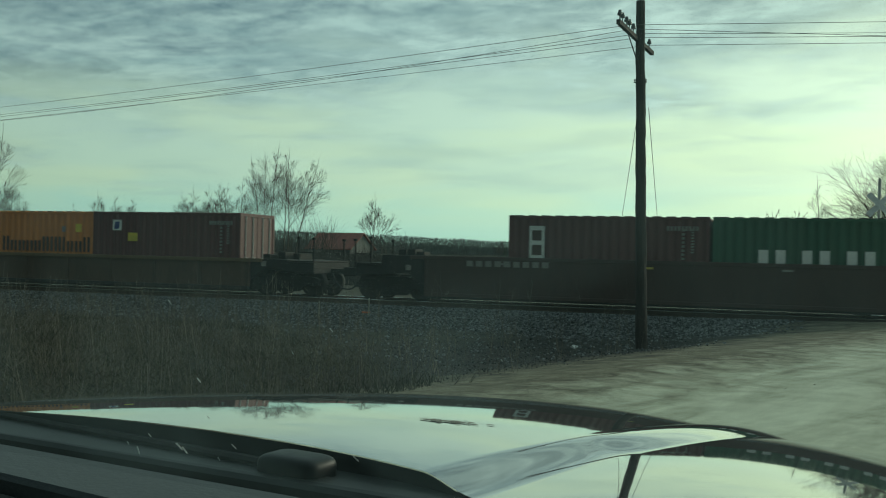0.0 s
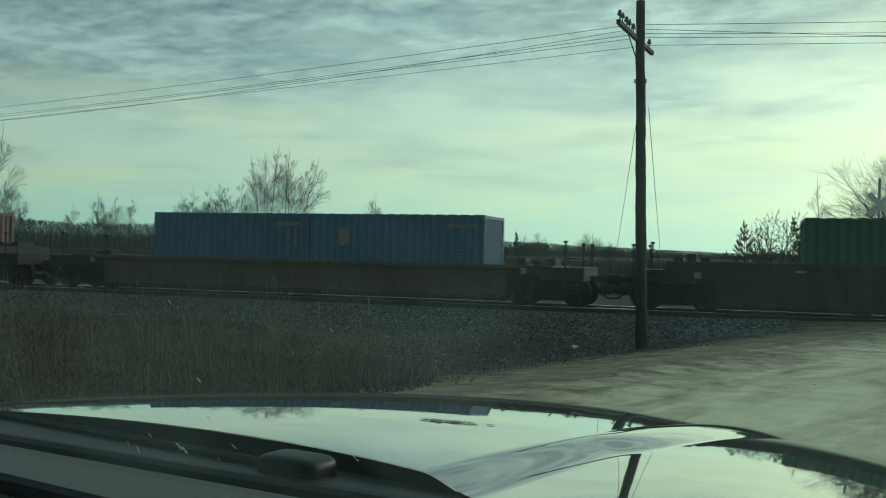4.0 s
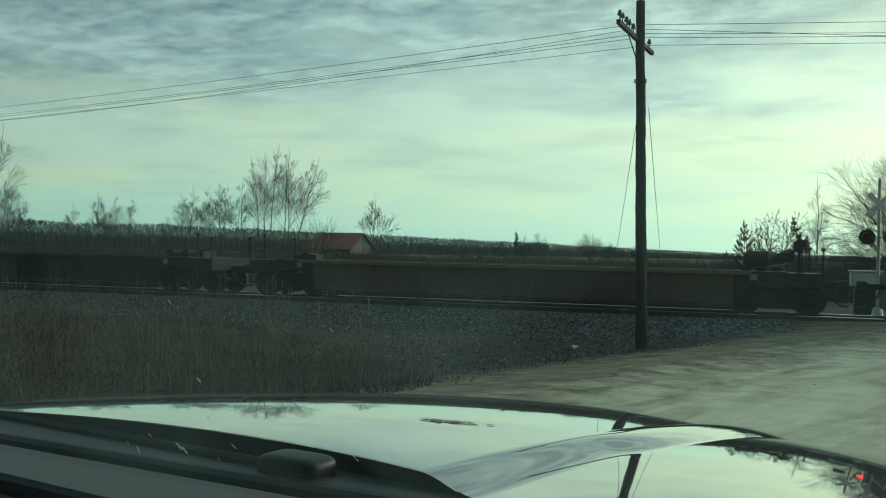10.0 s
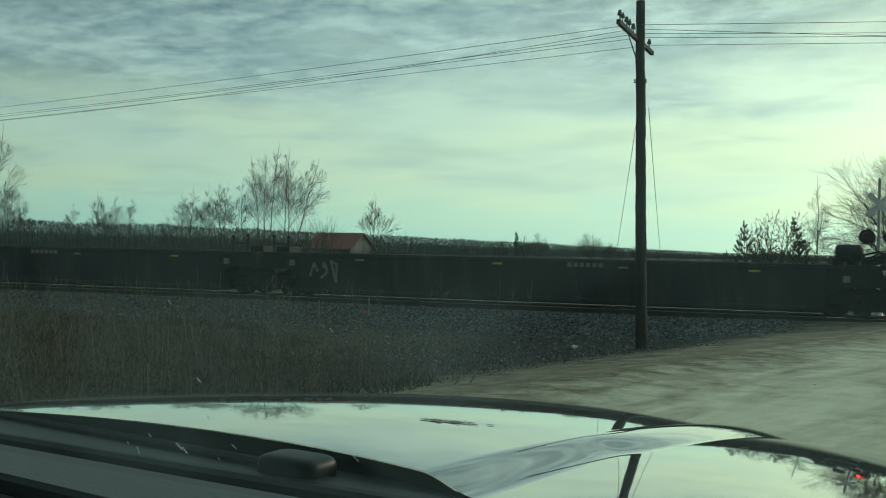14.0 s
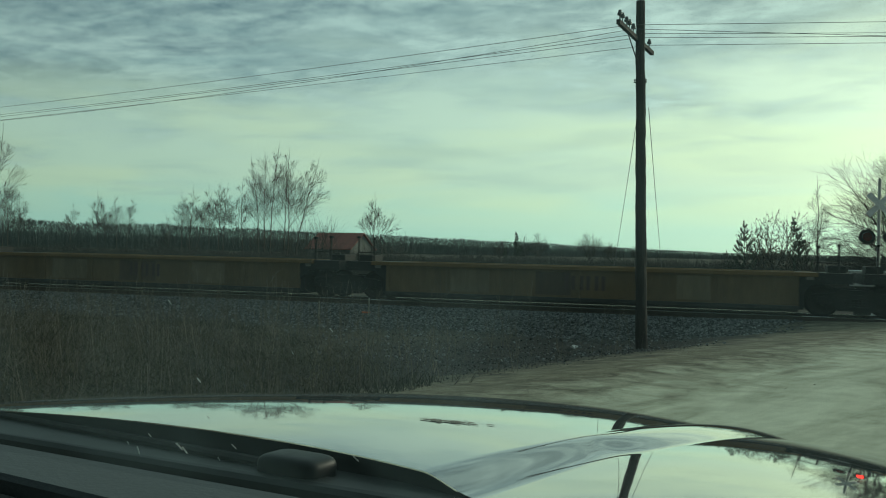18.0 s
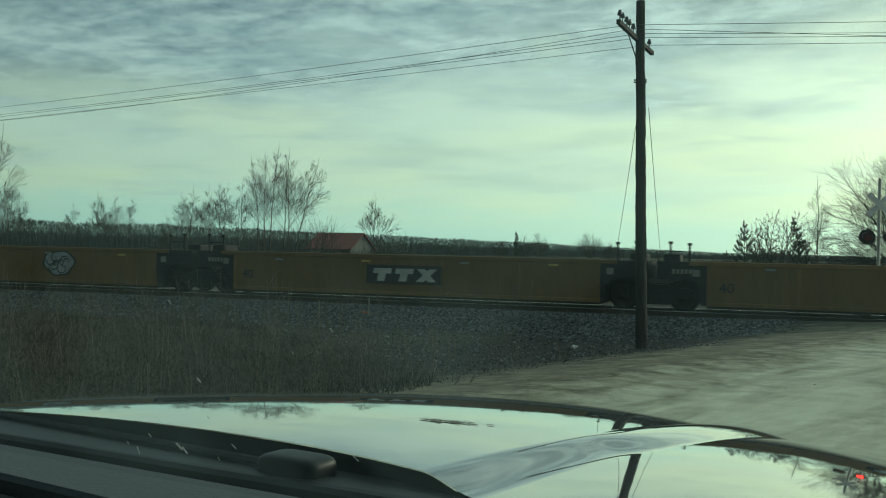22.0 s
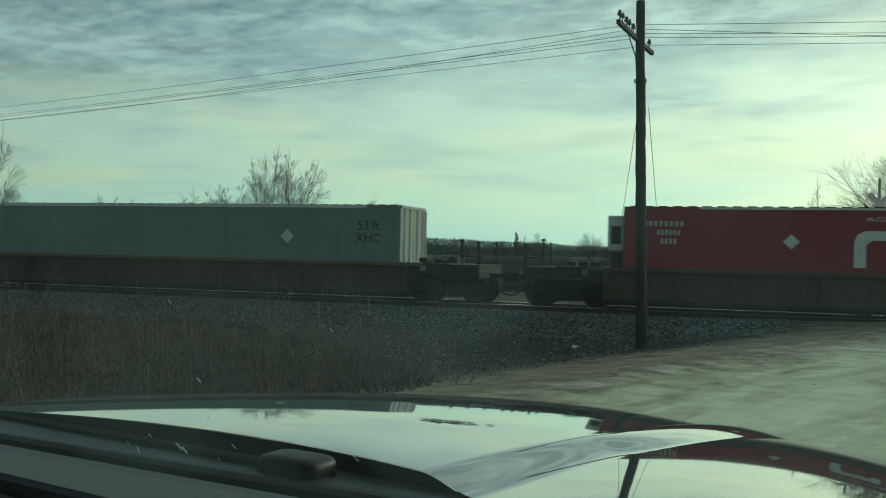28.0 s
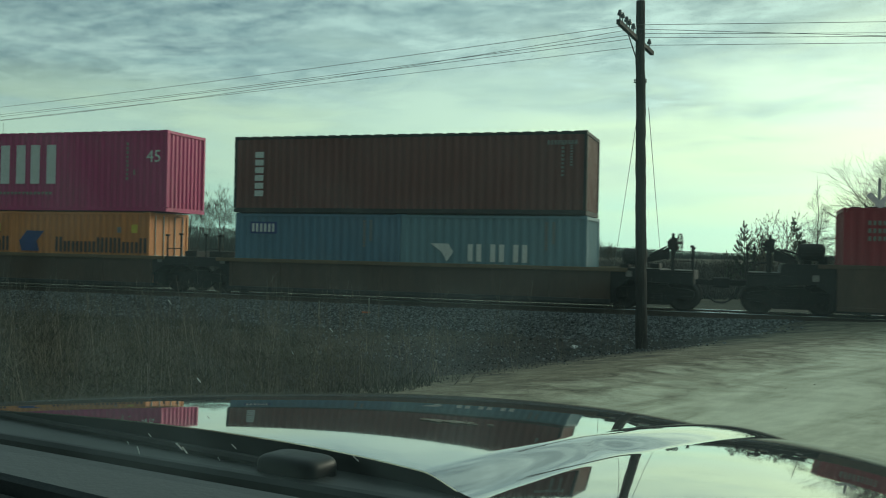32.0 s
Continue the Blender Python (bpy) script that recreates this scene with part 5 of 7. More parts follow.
    wagon(-704.1, -723.5, "tall", W_RUST, "Aa", rust3, tag=both(badge(-1.55, 1.08), sprayed(0.15, 0.27, 0.4, 1.2, W_OCHRE, 41, 0.3)))
    c, L, y, H = container(-721.95, 53, GREEN, "dark green 53 foot domestic container with yellow emblem", 2.9)
    diamond(c, -4.28, 1.81, 0.24, y)
    bm = bmesh.new()
    for x0, x1, z0, z1 in ((-0.66, 0.74, 1.92, 2.02), (-0.66, 0.74, 1.2, 1.28), (-0.66, -0.53, 1.28, 1.92), (0.61, 0.74, 1.28, 1.92)):
        box(bm, x0, x1, y - 0.006, y + 0.004, z0, z1)
    part("emblem", bm, REFLECT, c, "yellow framed emblem")
    bars(-0.42, 0.55, 1.35, 1.8, 3, y, REFLECT, c, 0.6)
    words("53'", 7.0, y, 1.58, 0.36, LETTER, c), words("53'", -7.03, y, 1.56, 0.3, LETTER, c)
    bars(-5.7, -4.5, 2.36, 2.56, 10, y, LETTER_DIM, c, 0.6), bars(-0.6, 1.1, 2.58, 2.68, 14, y, LETTER_DIM, c, 0.6)
    wagon(-723.5, -744.45, "tall", W_BROWN, "ca", rust3, wheel_end=-1, tag=mark(0.23, 0.38, 0.92, 1.1, 10, LETTER_DIM))
    red_53(-741.15, -1.68, False)
    # stacked containers at the end
    last = "grimy well wagon with ochre top rail"
    wagon(-744.45, -762.1, "rib", W_BROWN, "Ac", last, W_OCHRE, wheel_end=1)
    for k, q in enumerate((-760.5, -754.42)):
        c, L, y, H = container(q, 20, SLATE if k else coat_of("slate_blue", (0.075, 0.175, 0.255)), "slate blue corrugated 20 foot container with white lettering")
        if k:
            bars(-0.9, 1.32, 1.12, 1.67, 3, y, LETTER, c, 0.6)
            bm = bmesh.new()
            prism(bm, [(-2.0, 1.67), (-1.4, 1.67), (-1.24, 1.4), (-1.45, 1.1), (-1.62, 1.4)], y - 0.006, y + 0.004)
            part("emblem", bm, LETTER, c, "white bird emblem")
        else:
            plate(-2.46, -1.44, 1.9, 2.3, y, LETTER_BLUE, c, "emblem")
            bars(-2.42, -1.5, 1.96, 2.24, 3, y - 0.006, LETTER, c, 0.75)
        lugs(c, 1.72, y, 1.5, 2.4, LETTER_DIM), lugs(c, 1.95, y, 1.7, 2.4, LETTER_DIM)
    c, L, y, H = container(-760.6, 40, RUSTRED, "rust red 40 foot container with black rails, stacked on others", 2.591, 2.83, rail=W_BLACK)
    bars(-5.29, -4.97, 0.52, 2.1, 6, y, LETTER, c, 0.75, upright=True)
    codes(c, L, y, H)
    wagon(-762.1, -777.6, "rib", W_BROWN, "Aa", last, W_OCHRE)
    orange_box(-776.1), orange_box(-770.03)
    c, L, y, H = container(-763.3 - 13.716, 45, PINK, "magenta 45 foot high container with white lettering, stacked on others", 2.896, 2.83)
    bars(-1.95, 2.2, 1.0, 2.44, 3, y, LETTER, c, 0.82), bars(-1.9, 1.95, 0.6, 0.7, 22, y, LETTER_DIM, c, 0.6)
    words("45", 6.3, y, 1.95, 0.62, LETTER, c), lugs(c, 5.15, y, 1.1, 2.5), lugs(c, 5.45, y, 1.3, 1.5)
    wagon(-777.6, -793.0, "rib", W_BROWN, "Aa", last, W_OCHRE)


# ---- the locomotive
def locomotive(qr, ql):
    """A six-axle diesel running long hood first past the camera; its nose points along -x."""
    red = mat("engine_red", (0.12, 0.011, 0.019), 0.55, 0, (0.5, 16), 0.25, (0.022, 0.012, 0.013), 0.85, 0.08, True)
    sooty = mat("engine_sooty_red", (0.042, 0.011, 0.013), 0.7, 0, (0.7, 16), 0.3, (0.012, 0.009, 0.009), 0.8, 0.08, True)
    dark = mat("engine_black", (0.009, 0.009, 0.009), 0.8, 0, (1.2, 16), 0.3, (0.022, 0.019, 0.016), 0.35, 0.1, True)
    glass = mat("cab_glass", (0.03, 0.035, 0.04), 0.08, 0, (2, 10), 0.1, bump=0.0)
    g = empty("locomotive", "red diesel locomotive with black underframe and faded white lettering", "locomotive")
    n = -1.36
    # underframe and walkway
    part("underframe", B(-10.3, 10.3, -1.35, 1.35, 1.0, 1.55, 0.02), dark, g)
    part("walkway", B(-9.9, 9.9, -1.55, 1.55, 1.55, 1.62, 0.01), dark, g)
    for s in (-1, 1):
        part("walkway_edge", B(-9.9, 9.9, s * 1.555 - 0.01, s * 1.555 + 0.01, 1.56, 1.64), LETTER_DIM, g, "pale reflective walkway edge")
    bm = bmesh.new()
    prism(bm, [(-3.6, 0.17), (3.3, 0.17), (3.7, 0.5), (3.7, 1.18), (-4.0, 1.18), (-4.0, 0.5)], -1.4, 1.4)
    part("fuel_tank", bm, dark, g, "long black fuel tank")
    # nose and cab
    bm = bmesh.new()
    prism(bm, [(-10.05, 1.62), (-10.05, 3.15), (-9.85, 3.42), (-9.1, 3.62), (-8.7, 3.7), (-8.7, 1.62)], -1.1, 1.1)
    part("nose", bm, red, g)
    bm = bmesh.new()
    prism(bm, [(-8.9, 1.62), (-8.9, 3.68), (-8.55, 4.42), (-8.3, 4.52), (-6.95, 4.55), (-6.6, 4.4), (-6.6, 1.62)], -1.5, 1.5)
    part("cab", bm, red, g)
    bm = bmesh.new()
    prism(bm, [(-8.5, 4.50), (-8.25, 4.70), (-7.0, 4.74), (-6.7, 4.58), (-6.95, 4.52)], -1.3, 1.3)
    part("cab_roof", bm, mat("cab_roof_grey", (0.30, 0.30, 0.285), 0.6), g, "grey cab roof")
    for x0, x1 in ((-8.42, -7.78), (-7.68, -6.98)):
        plate(x0 - 0.05, x1 + 0.05, 3.62, 4.28, -1.503, GALV, g, "window_frame")
        plate(x0, x1, 3.67, 4.23, -1.508, glass, g, "cab_window", label="dark cab side window")
    # pale patches painted on the glass for sky seen through the cab
    for x0, x1 in ((-8.30, -7.95), (-7.40, -7.12)):
        plate(x0, x1, 3.72, 4.08, -1.515, LETTER_SOILED, g, "sun_blind", label="pale patch standing in for sky seen through the cab")
    part("roof_edge", B(-8.62, -6.75, -1.52, -1.46, 4.44, 4.56, 0.015), dark, g)
    part("windscreen", B(-8.86, -8.66, -1.1, 1.1, 3.78, 4.28), glass, g)
    bars(-8.15, -6.75, 3.08, 3.38, 4, -1.506, LETTER_DIM, g, 0.62)
    # long hood in blocks
    bm = bmesh.new()
    prism(bm, [(-6.6, 1.62), (-6.6, 4.55), (-6.2, 4.62), (-1.6, 4.62), (-1.0, 4.46), (-1.0, 1.62)], -1.18, 1.18)
    part("equipment_hood", bm, red, g)
    bm = bmesh.new()
    prism(bm, [(-1.0, 1.62), (-1.0, 4.46), (5.6, 4.46), (5.6, 1.62)], -1.0, 1.0)
    part("engine_hood", bm, red, g)
    bm = bmesh.new()
    prism(bm, [(5.6, 1.62), (5.6, 3.55), (6.1, 4.0), (6.1, 4.5), (9.75, 4.5), (9.75, 3.0), (9.75, 1.62)], -1.05, 1.05)
    part("radiator_hood", bm, sooty, g)
    bm = bmesh.new()
    prism(bm, [(5.9, 4.05), (5.9, 4.48), (6.15, 4.57), (9.6, 4.57), (9.82, 4.5), (9.9, 4.15), (9.75, 3.85)], -1.5, 1.5)
    part("radiator_wing", bm, sooty, g, "overhanging radiator housing")
    for x0 in (6.2, 7.35, 8.5):
        part("radiator_screen", B(x0, x0 + 1.0, -1.515, -1.49, 4.1, 4.44), dark, g)
    # doors, vents and roof gear
    for k in range(9):
        x = -0.85 + k * 0.72
        part("hood_door", B(x, x + 0.66, -1.018, -0.99, 1.85, 3.9, 0.008), red, g)
        part("door_latch", B(x + 0.56, x + 0.60, -1.032, -1.012, 2.7, 2.9), dark, g)
    for x0, x1 in ((-4.35, -3.45), (-3.35, -2.4)):
        part("air_intake", B(x0, x1, -1.2, -1.17, 3.95, 4.55), dark, g)
        for k in range(5):
            part("louvre", B(x0 + 0.04, x1 - 0.04, -1.215, -1.2, 4.0 + k * 0.11, 4.05 + k * 0.11), red, g)
    for x0, x1, z0, z1 in ((4.2, 5.5, 2.2, 3.2), (-8.3, -7.7, 1.95, 2.5), (6.3, 8.9, 2.4, 2.9)):
        part("vent", B(x0, x1, -1.2 if x0 < 0 else -1.07, -0.98, z0, z1), dark, g)
    part("exhaust_stack", B(2.75, 3.45, -0.45, 0.45, 4.46, 4.64, 0.02), dark, g)
    part("roof_hatch", B(4.15, 5.9, -0.7, 0.7, 4.46, 4.56, 0.02), dark, g)
    part("dynamic_brake_hatch", B(1.6, 2.4, -0.6, 0.6, 4.46, 4.53, 0.02), dark, g)
    bm = bmesh.new()
    for k, (dx, dz) in enumerate(((-0.28, 0.06), (-0.28, 0.16), (0.28, 0.2), (0.3, 0.1), (-0.22, 0.02))):
        s = 1 if dx > 0 else -1
        tube(bm, (1.05, -0.3 + 0.15 * k, 4.52 + dz), (1.05 + dx, -0.3 + 0.15 * k, 4.54 + dz), 0.025, 0.03, 8)
        tube(bm, (1.05 + dx, -0.3 + 0.15 * k, 4.54 + dz), (1.05 + dx + s * 0.14, -0.3 + 0.15 * k, 4.54 + dz), 0.03, 0.085, 8)
    box(bm, 0.98, 1.12, -0.35, 0.35, 4.46, 4.55)
    part("horn", bm, dark, g, "cluster of air horns")
    for x, h in ((-6.25, 0.28), (-6.4, 0.18), (-6.1, 0.14)):
        part("antenna", tube(bmesh.new(), (x, 0.2, 4.6), (x, 0.2, 4.66 + h), 0.012, 0.008, 5), dark, g)
    # faded lettering as plain shapes
    faded = mat("letter_peeling", (0.26, 0.17, 0.165), 0.7, 0, (7, 40), 0.5, (0.08, 0.02, 0.02), 0.7)
    bars(-0.45, 3.95, 3.26, 3.68, 8, -1.034, faded, g, 0.72)
    bars(-0.4, 2.75, 2.58, 2.95, 7, -1.034, faded, g, 0.68)
    for k, (x0, x1, z0, z1) in enumerate(((7.05, 7.75, 3.4, 3.54), (8.65, 9.25, 3.4, 3.52), (8.1, 8.25, 1.95, 2.0))):
        plate(x0, x1, z0, z1, -1.058, LETTER, g)
    # end rails, steps, ladders
    for sgn in (-1, 1):
        bm = bmesh.new()
        for y in (-1.45, -0.6, 0.6, 1.45):
            tube(bm, (sgn * 10.25, y, 1.6), (sgn * 10.25, y, 2.65), 0.022, 0.022, 6)
        tube(bm, (sgn * 10.25, -1.45, 2.65), (sgn * 10.25, -0.6, 2.65), 0.022, 0.022, 6)
        tube(bm, (sgn * 10.25, 0.6, 2.65), (sgn * 10.25, 1.45, 2.65), 0.022, 0.022, 6)
        part("end_rail", bm, dark, g)
        bm = bmesh.new()
        for k in range(4):
            box(bm, sgn * 10.05 - 0.28, sgn * 10.05 + 0.28, -1.58, -1.3, 0.45 + k * 0.3, 0.49 + k * 0.3)
        box(bm, *sorted((sgn * 9.75, sgn * 9.8)), -1.58, -1.3, 0.4, 1.6)
        part("steps", bm, dark, g)
        part("pilot", B(*sorted((sgn * 10.3, sgn * 10.42)), -1.4, 1.4, 0.2, 1.2), dark, g)
        coupler(g, sgn * 11.15, sgn)
        bm = bmesh.new()
        tube(bm, (sgn * 9.7, -1.56, 1.6), (sgn * 9.7, -1.56, 2.75), 0.022, 0.022, 6)
        tube(bm, (sgn * 9.7, -1.56, 2.75), (sgn * 10.2, -1.56, 2.0), 0.022, 0.022, 6)
        part("step_rail", bm, GALV, g)
    bm = bmesh.new()
    for k in range(12):
        x = -6.2 + k * 1.35
        tube(bm, (x, -1.52, 1.62), (x, -1.52, 2.6), 0.016, 0.016, 5)
    tube(bm, (-6.2, -1.52, 2.6), (8.65, -1.52, 2.6), 0.016, 0.016, 5)
    part("side_rail", bm, dark, g)
    # soot and oil over the rear, grilles, boards and cab gear
    soot = mat("engine_soot", (0.02, 0.018, 0.018), 0.8, 0, (1, 12), 0.4)
    for x0, x1, z0, z1 in ((3.95, 5.55, 3.35, 4.3), (5.75, 6.35, 1.9, 3.5), (7.4, 8.9, 1.9, 2.35), (8.95, 9.6, 2.6, 3.7)):
        part("grille", B(x0, x1, -1.075, -0.99, z0, z1, 0.01), soot, g, "sooty black grille")
    for k in range(7):
        part("grille_bar", B(4.0 + k * 0.22, 4.04 + k * 0.22, -1.09, -1.075, 3.4, 4.25), dark, g)
    part("number_board", B(-8.75, -8.6, -1.2, -0.75, 4.3, 4.48, 0.01), LETTER_DIM, g)
    part("headlight", B(-10.09, -10.04, -0.22, 0.22, 2.75, 2.95, 0.02), GALV, g, "paired headlights in the nose")
    part("sand_filler", B(-9.6, -9.2, -0.3, 0.3, 3.5, 3.66, 0.02), dark, g)
    part("cab_door", B(-7.0, -6.62, -1.515, -1.498, 1.66, 3.5, 0.006), red, g)
    part("nose_door", B(-10.075, -10.05, -0.35, 0.35, 1.7, 2.7, 0.005), red, g)
    for k in range(5):
        x = -6.4 + k * 1.08
        part("hood_door", B(x, x + 1.0, -1.198, -1.175, 1.8, 3.7, 0.008), red, g)
        part("door_latch", B(x + 0.9, x + 0.95, -1.21, -1.195, 2.6, 2.8), dark, g)
    bm = bmesh.new()
    tube(bm, (0.2, -1.42, 1.72), (9.0, -1.42, 1.72), 0.035, 0.035, 6)
    part("brake_pipe", bm, dark, g)
    for k in range(6):
        part("roof_vent", B(4.3 + k * 0.26, 4.46 + k * 0.26, -0.4, 0.4, 4.56, 4.60, 0.01), dark, g)
    # two three-axle trucks
    for c in (-6.75, 6.75):
        t = part("truck", B(c - 2.7, c + 2.7, -0.7, 0.7, 0.22, 1.0, 0.03), STEEL_DARK, g, "black three-axle truck")
        for s in (-1, 1):
            bm = bmesh.new()
            prism(bm, [(-2.75, 0.62), (-2.75, 0.86), (-2.2, 0.98), (2.2, 0.98), (2.75, 0.86), (2.75, 0.62), (2.35, 0.5), (1.2, 0.66), (0.6, 0.5), (-0.6, 0.5), (-1.2, 0.66), (-2.35, 0.5)], -0.08, 0.08)
            for a in (-2.0, 0.0, 2.0):
                box(bm, a - 0.2, a + 0.2, -0.16, 0.02, 0.3, 0.62, 0.02)
                tube(bm, (a - 0.32, -0.1, 0.55), (a - 0.32, -0.1, 0.95), 0.07, 0.07, 8)
            at(part("side_frame", bm, STEEL_DARK, t), c, s * 1.1, 0, 0 if s < 0 else 180)
            for a in (-2.0, 0.0, 2.0):
                w = at(part("wheel", kept(("wheel",), lambda: axle_wheel(None), WHEEL_STEEL, True), WHEEL_STEEL, t), c + a, s * 0.745, 0.53, 0 if s < 0 else 180)
                w.scale = (1.15, 1.0, 1.15)
    MOVING.append((g, (qr + ql) / 2, 0.0))


train()

# ---------------------------------------------------------------- pole, wires, signal
def pole():
    p = empty("utility_pole", "weathered dark wooden utility pole with a crossarm", "utility pole")
    wood = mat("pole_wood", (0.026, 0.021, 0.018), 0.9, 0, (2.0, 30.0), 0.35, (0.08, 0.066, 0.056), 0.4, 0.5, True)
    x, y = POLE
    base = ground_height(x, y) - 0.3
    bm = bmesh.new()
    n, rows = 14, 90
    ring_rows = []
    for k in range(rows + 1):
        z = base + (POLE_TOP - base) * k / rows
        r = 0.136 - 0.038 * k / rows + 0.010 * noise.noise(Vector((z * 2.3, 1.0, 0)))
        mid_x = x - 0.19 * (k / rows) + 0.012 * noise.noise(Vector((z * 0.9, 0, 5)))
        ring_rows.append([])
        for i in range(n):
            a = 2 * math.pi * i / n
            q = r + 0.013 * noise.noise(Vector((math.cos(a) * 2.2, math.sin(a) * 2.2, z * 3.5))) + 0.006 * noise.noise(Vector((math.cos(a) * 6, math.sin(a) * 6, z * 1.2)))
            ring_rows[-1].append(bm.verts.new((mid_x + q * math.cos(a), y + q * math.sin(a), z)))
    for a, b in zip(ring_rows, ring_rows[1:]):
        for i in range(n):
            bm.faces.new((a[i], a[(i + 1) % n], b[(i + 1) % n], b[i]))
    bm.faces.new(ring_rows[-1])
    part("trunk", bm, wood, p)
    # the crossarm runs away from the camera
    ends = [Vector(ARM[0]), Vector(ARM[1])]
    d = (ends[1] - ends[0]).normalized()
    side = d.cross(Vector((0, 0, 1))).normalized()
    bm = bmesh.new()
    vs = [bm.verts.new(e + side * a * 0.042 + Vector((0, 0, b * 0.048))) for e in ends for a, b in ((-1, -1), (1, -1), (1, 1), (-1, 1))]
    for q in ((0, 1, 2, 3), (7, 6, 5, 4), (0, 4, 5, 1), (1, 5, 6, 2), (2, 6, 7, 3), (3, 7, 4, 0)):
        bm.faces.new([vs[i] for i in q])
    part("crossarm", bm, wood, p)
    bm = bmesh.new()
    mid = (ends[0] + ends[1]) / 2
    for f in (0.25, 0.75):
        a = ends[0].lerp(ends[1], f)
        tube(bm, a + Vector((0, 0, -0.05)), Vector((x - 0.15, y, mid.z - 0.75)), 0.014, 0.014, 5)
    part("brace", bm, STEEL_DARK, p)
    glassy = mat("insulator", (0.06, 0.07, 0.07), 0.25, 0, (5, 20), 0.2)
    for f in PINS:
        a = ends[0].lerp(ends[1], f) + Vector((0, 0, 0.06))
        bm = bmesh.new()
        tube(bm, a, a + Vector((0, 0, 0.10)), 0.012, 0.012, 6)
        tube(bm, a + Vector((0, 0, 0.10)), a + Vector((0, 0, 0.15)), 0.055, 0.05, 10)
        tube(bm, a + Vector((0, 0, 0.15)), a + Vector((0, 0, 0.21)), 0.04, 0.03, 10)
        part("insulator", bm, glassy, p)
    for z in (mid.z - 0.95, mid.z - 1.0):
        part("bolt", B(x - 0.30, x - 0.01, y - 0.02, y + 0.02, z, z + 0.03), STEEL_DARK, p)


def wire(name, a, b, sag, r, material, label):
    """A slack wire between two places, thin and rigid."""
    bm = bmesh.new()
    a, b = Vector(a), Vector(b)
    pts = [a.lerp(b, i / 24) - Vector((0, 0, sag * 4 * (i / 24) * (1 - i / 24))) for i in range(25)]
    side, n = (b - a).cross(Vector((0, 0, 1))).normalized(), 5
    rings = [[bm.verts.new(p + r * (side * math.cos(2 * math.pi * i / n) + Vector((0, 0, math.sin(2 * math.pi * i / n))))) for i in range(n)] for p in pts]
    for p, q in zip(rings, rings[1:]):
        for i in range(n):
            bm.faces.new((p[i], p[(i + 1) % n], q[(i + 1) % n], q[i]))
    return tagged(part(name, bm, material), label, "wire")


POLE, POLE_TOP = (-2.31, 21.85), 7.43
ARM = ((-2.73, 19.96, 6.525), (-2.39, 23.64, 6.60))
PINS = (0.034, 0.107, 0.213, 0.29, 0.402, 0.893)
LINES = ((0.29, 0.151, 10.18, 0.18, 6.7), (0.402, 0.149, 10.84, 0.49, 5.95), (0.569, 0.165, 10.17, 0.22, 6.6), (0.586, 0.086, 11.2, 0.11, 6.56), (0.893, 0.125, 10.89, 0.05, 6.75))
pole()
LINE = mat("wire_dark", (0.05, 0.05, 0.05), 0.6)
for f, up, away, sag, end in LINES:
    p = Vector(ARM[0]).lerp(Vector(ARM[1]), f) + Vector((0, 0, up))
    wire("overhead_wire", p, (-43, p.y + away, 6.4), sag, 0.006, LINE, "thin slack overhead wire from the pole")
    wire("overhead_wire", p, (16, p.y + 3, end), 0.02, 0.006, LINE, "thin slack overhead wire from the pole")
wire("stay_wire", (-2.49, 21.9, 5.05), (-7.0, 49.9, -0.5), 0.12, 0.008, LINE, "thin stay wire crossing over the track")
wire("stay_wire", (-2.27, 21.9, 5.0), (-4.3, 51.3, -0.5), 0.12, 0.008, LINE, "thin stay wire crossing over the track")


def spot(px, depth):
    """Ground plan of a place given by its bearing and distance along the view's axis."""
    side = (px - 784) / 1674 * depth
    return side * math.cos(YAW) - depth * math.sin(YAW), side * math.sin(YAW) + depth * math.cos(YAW)


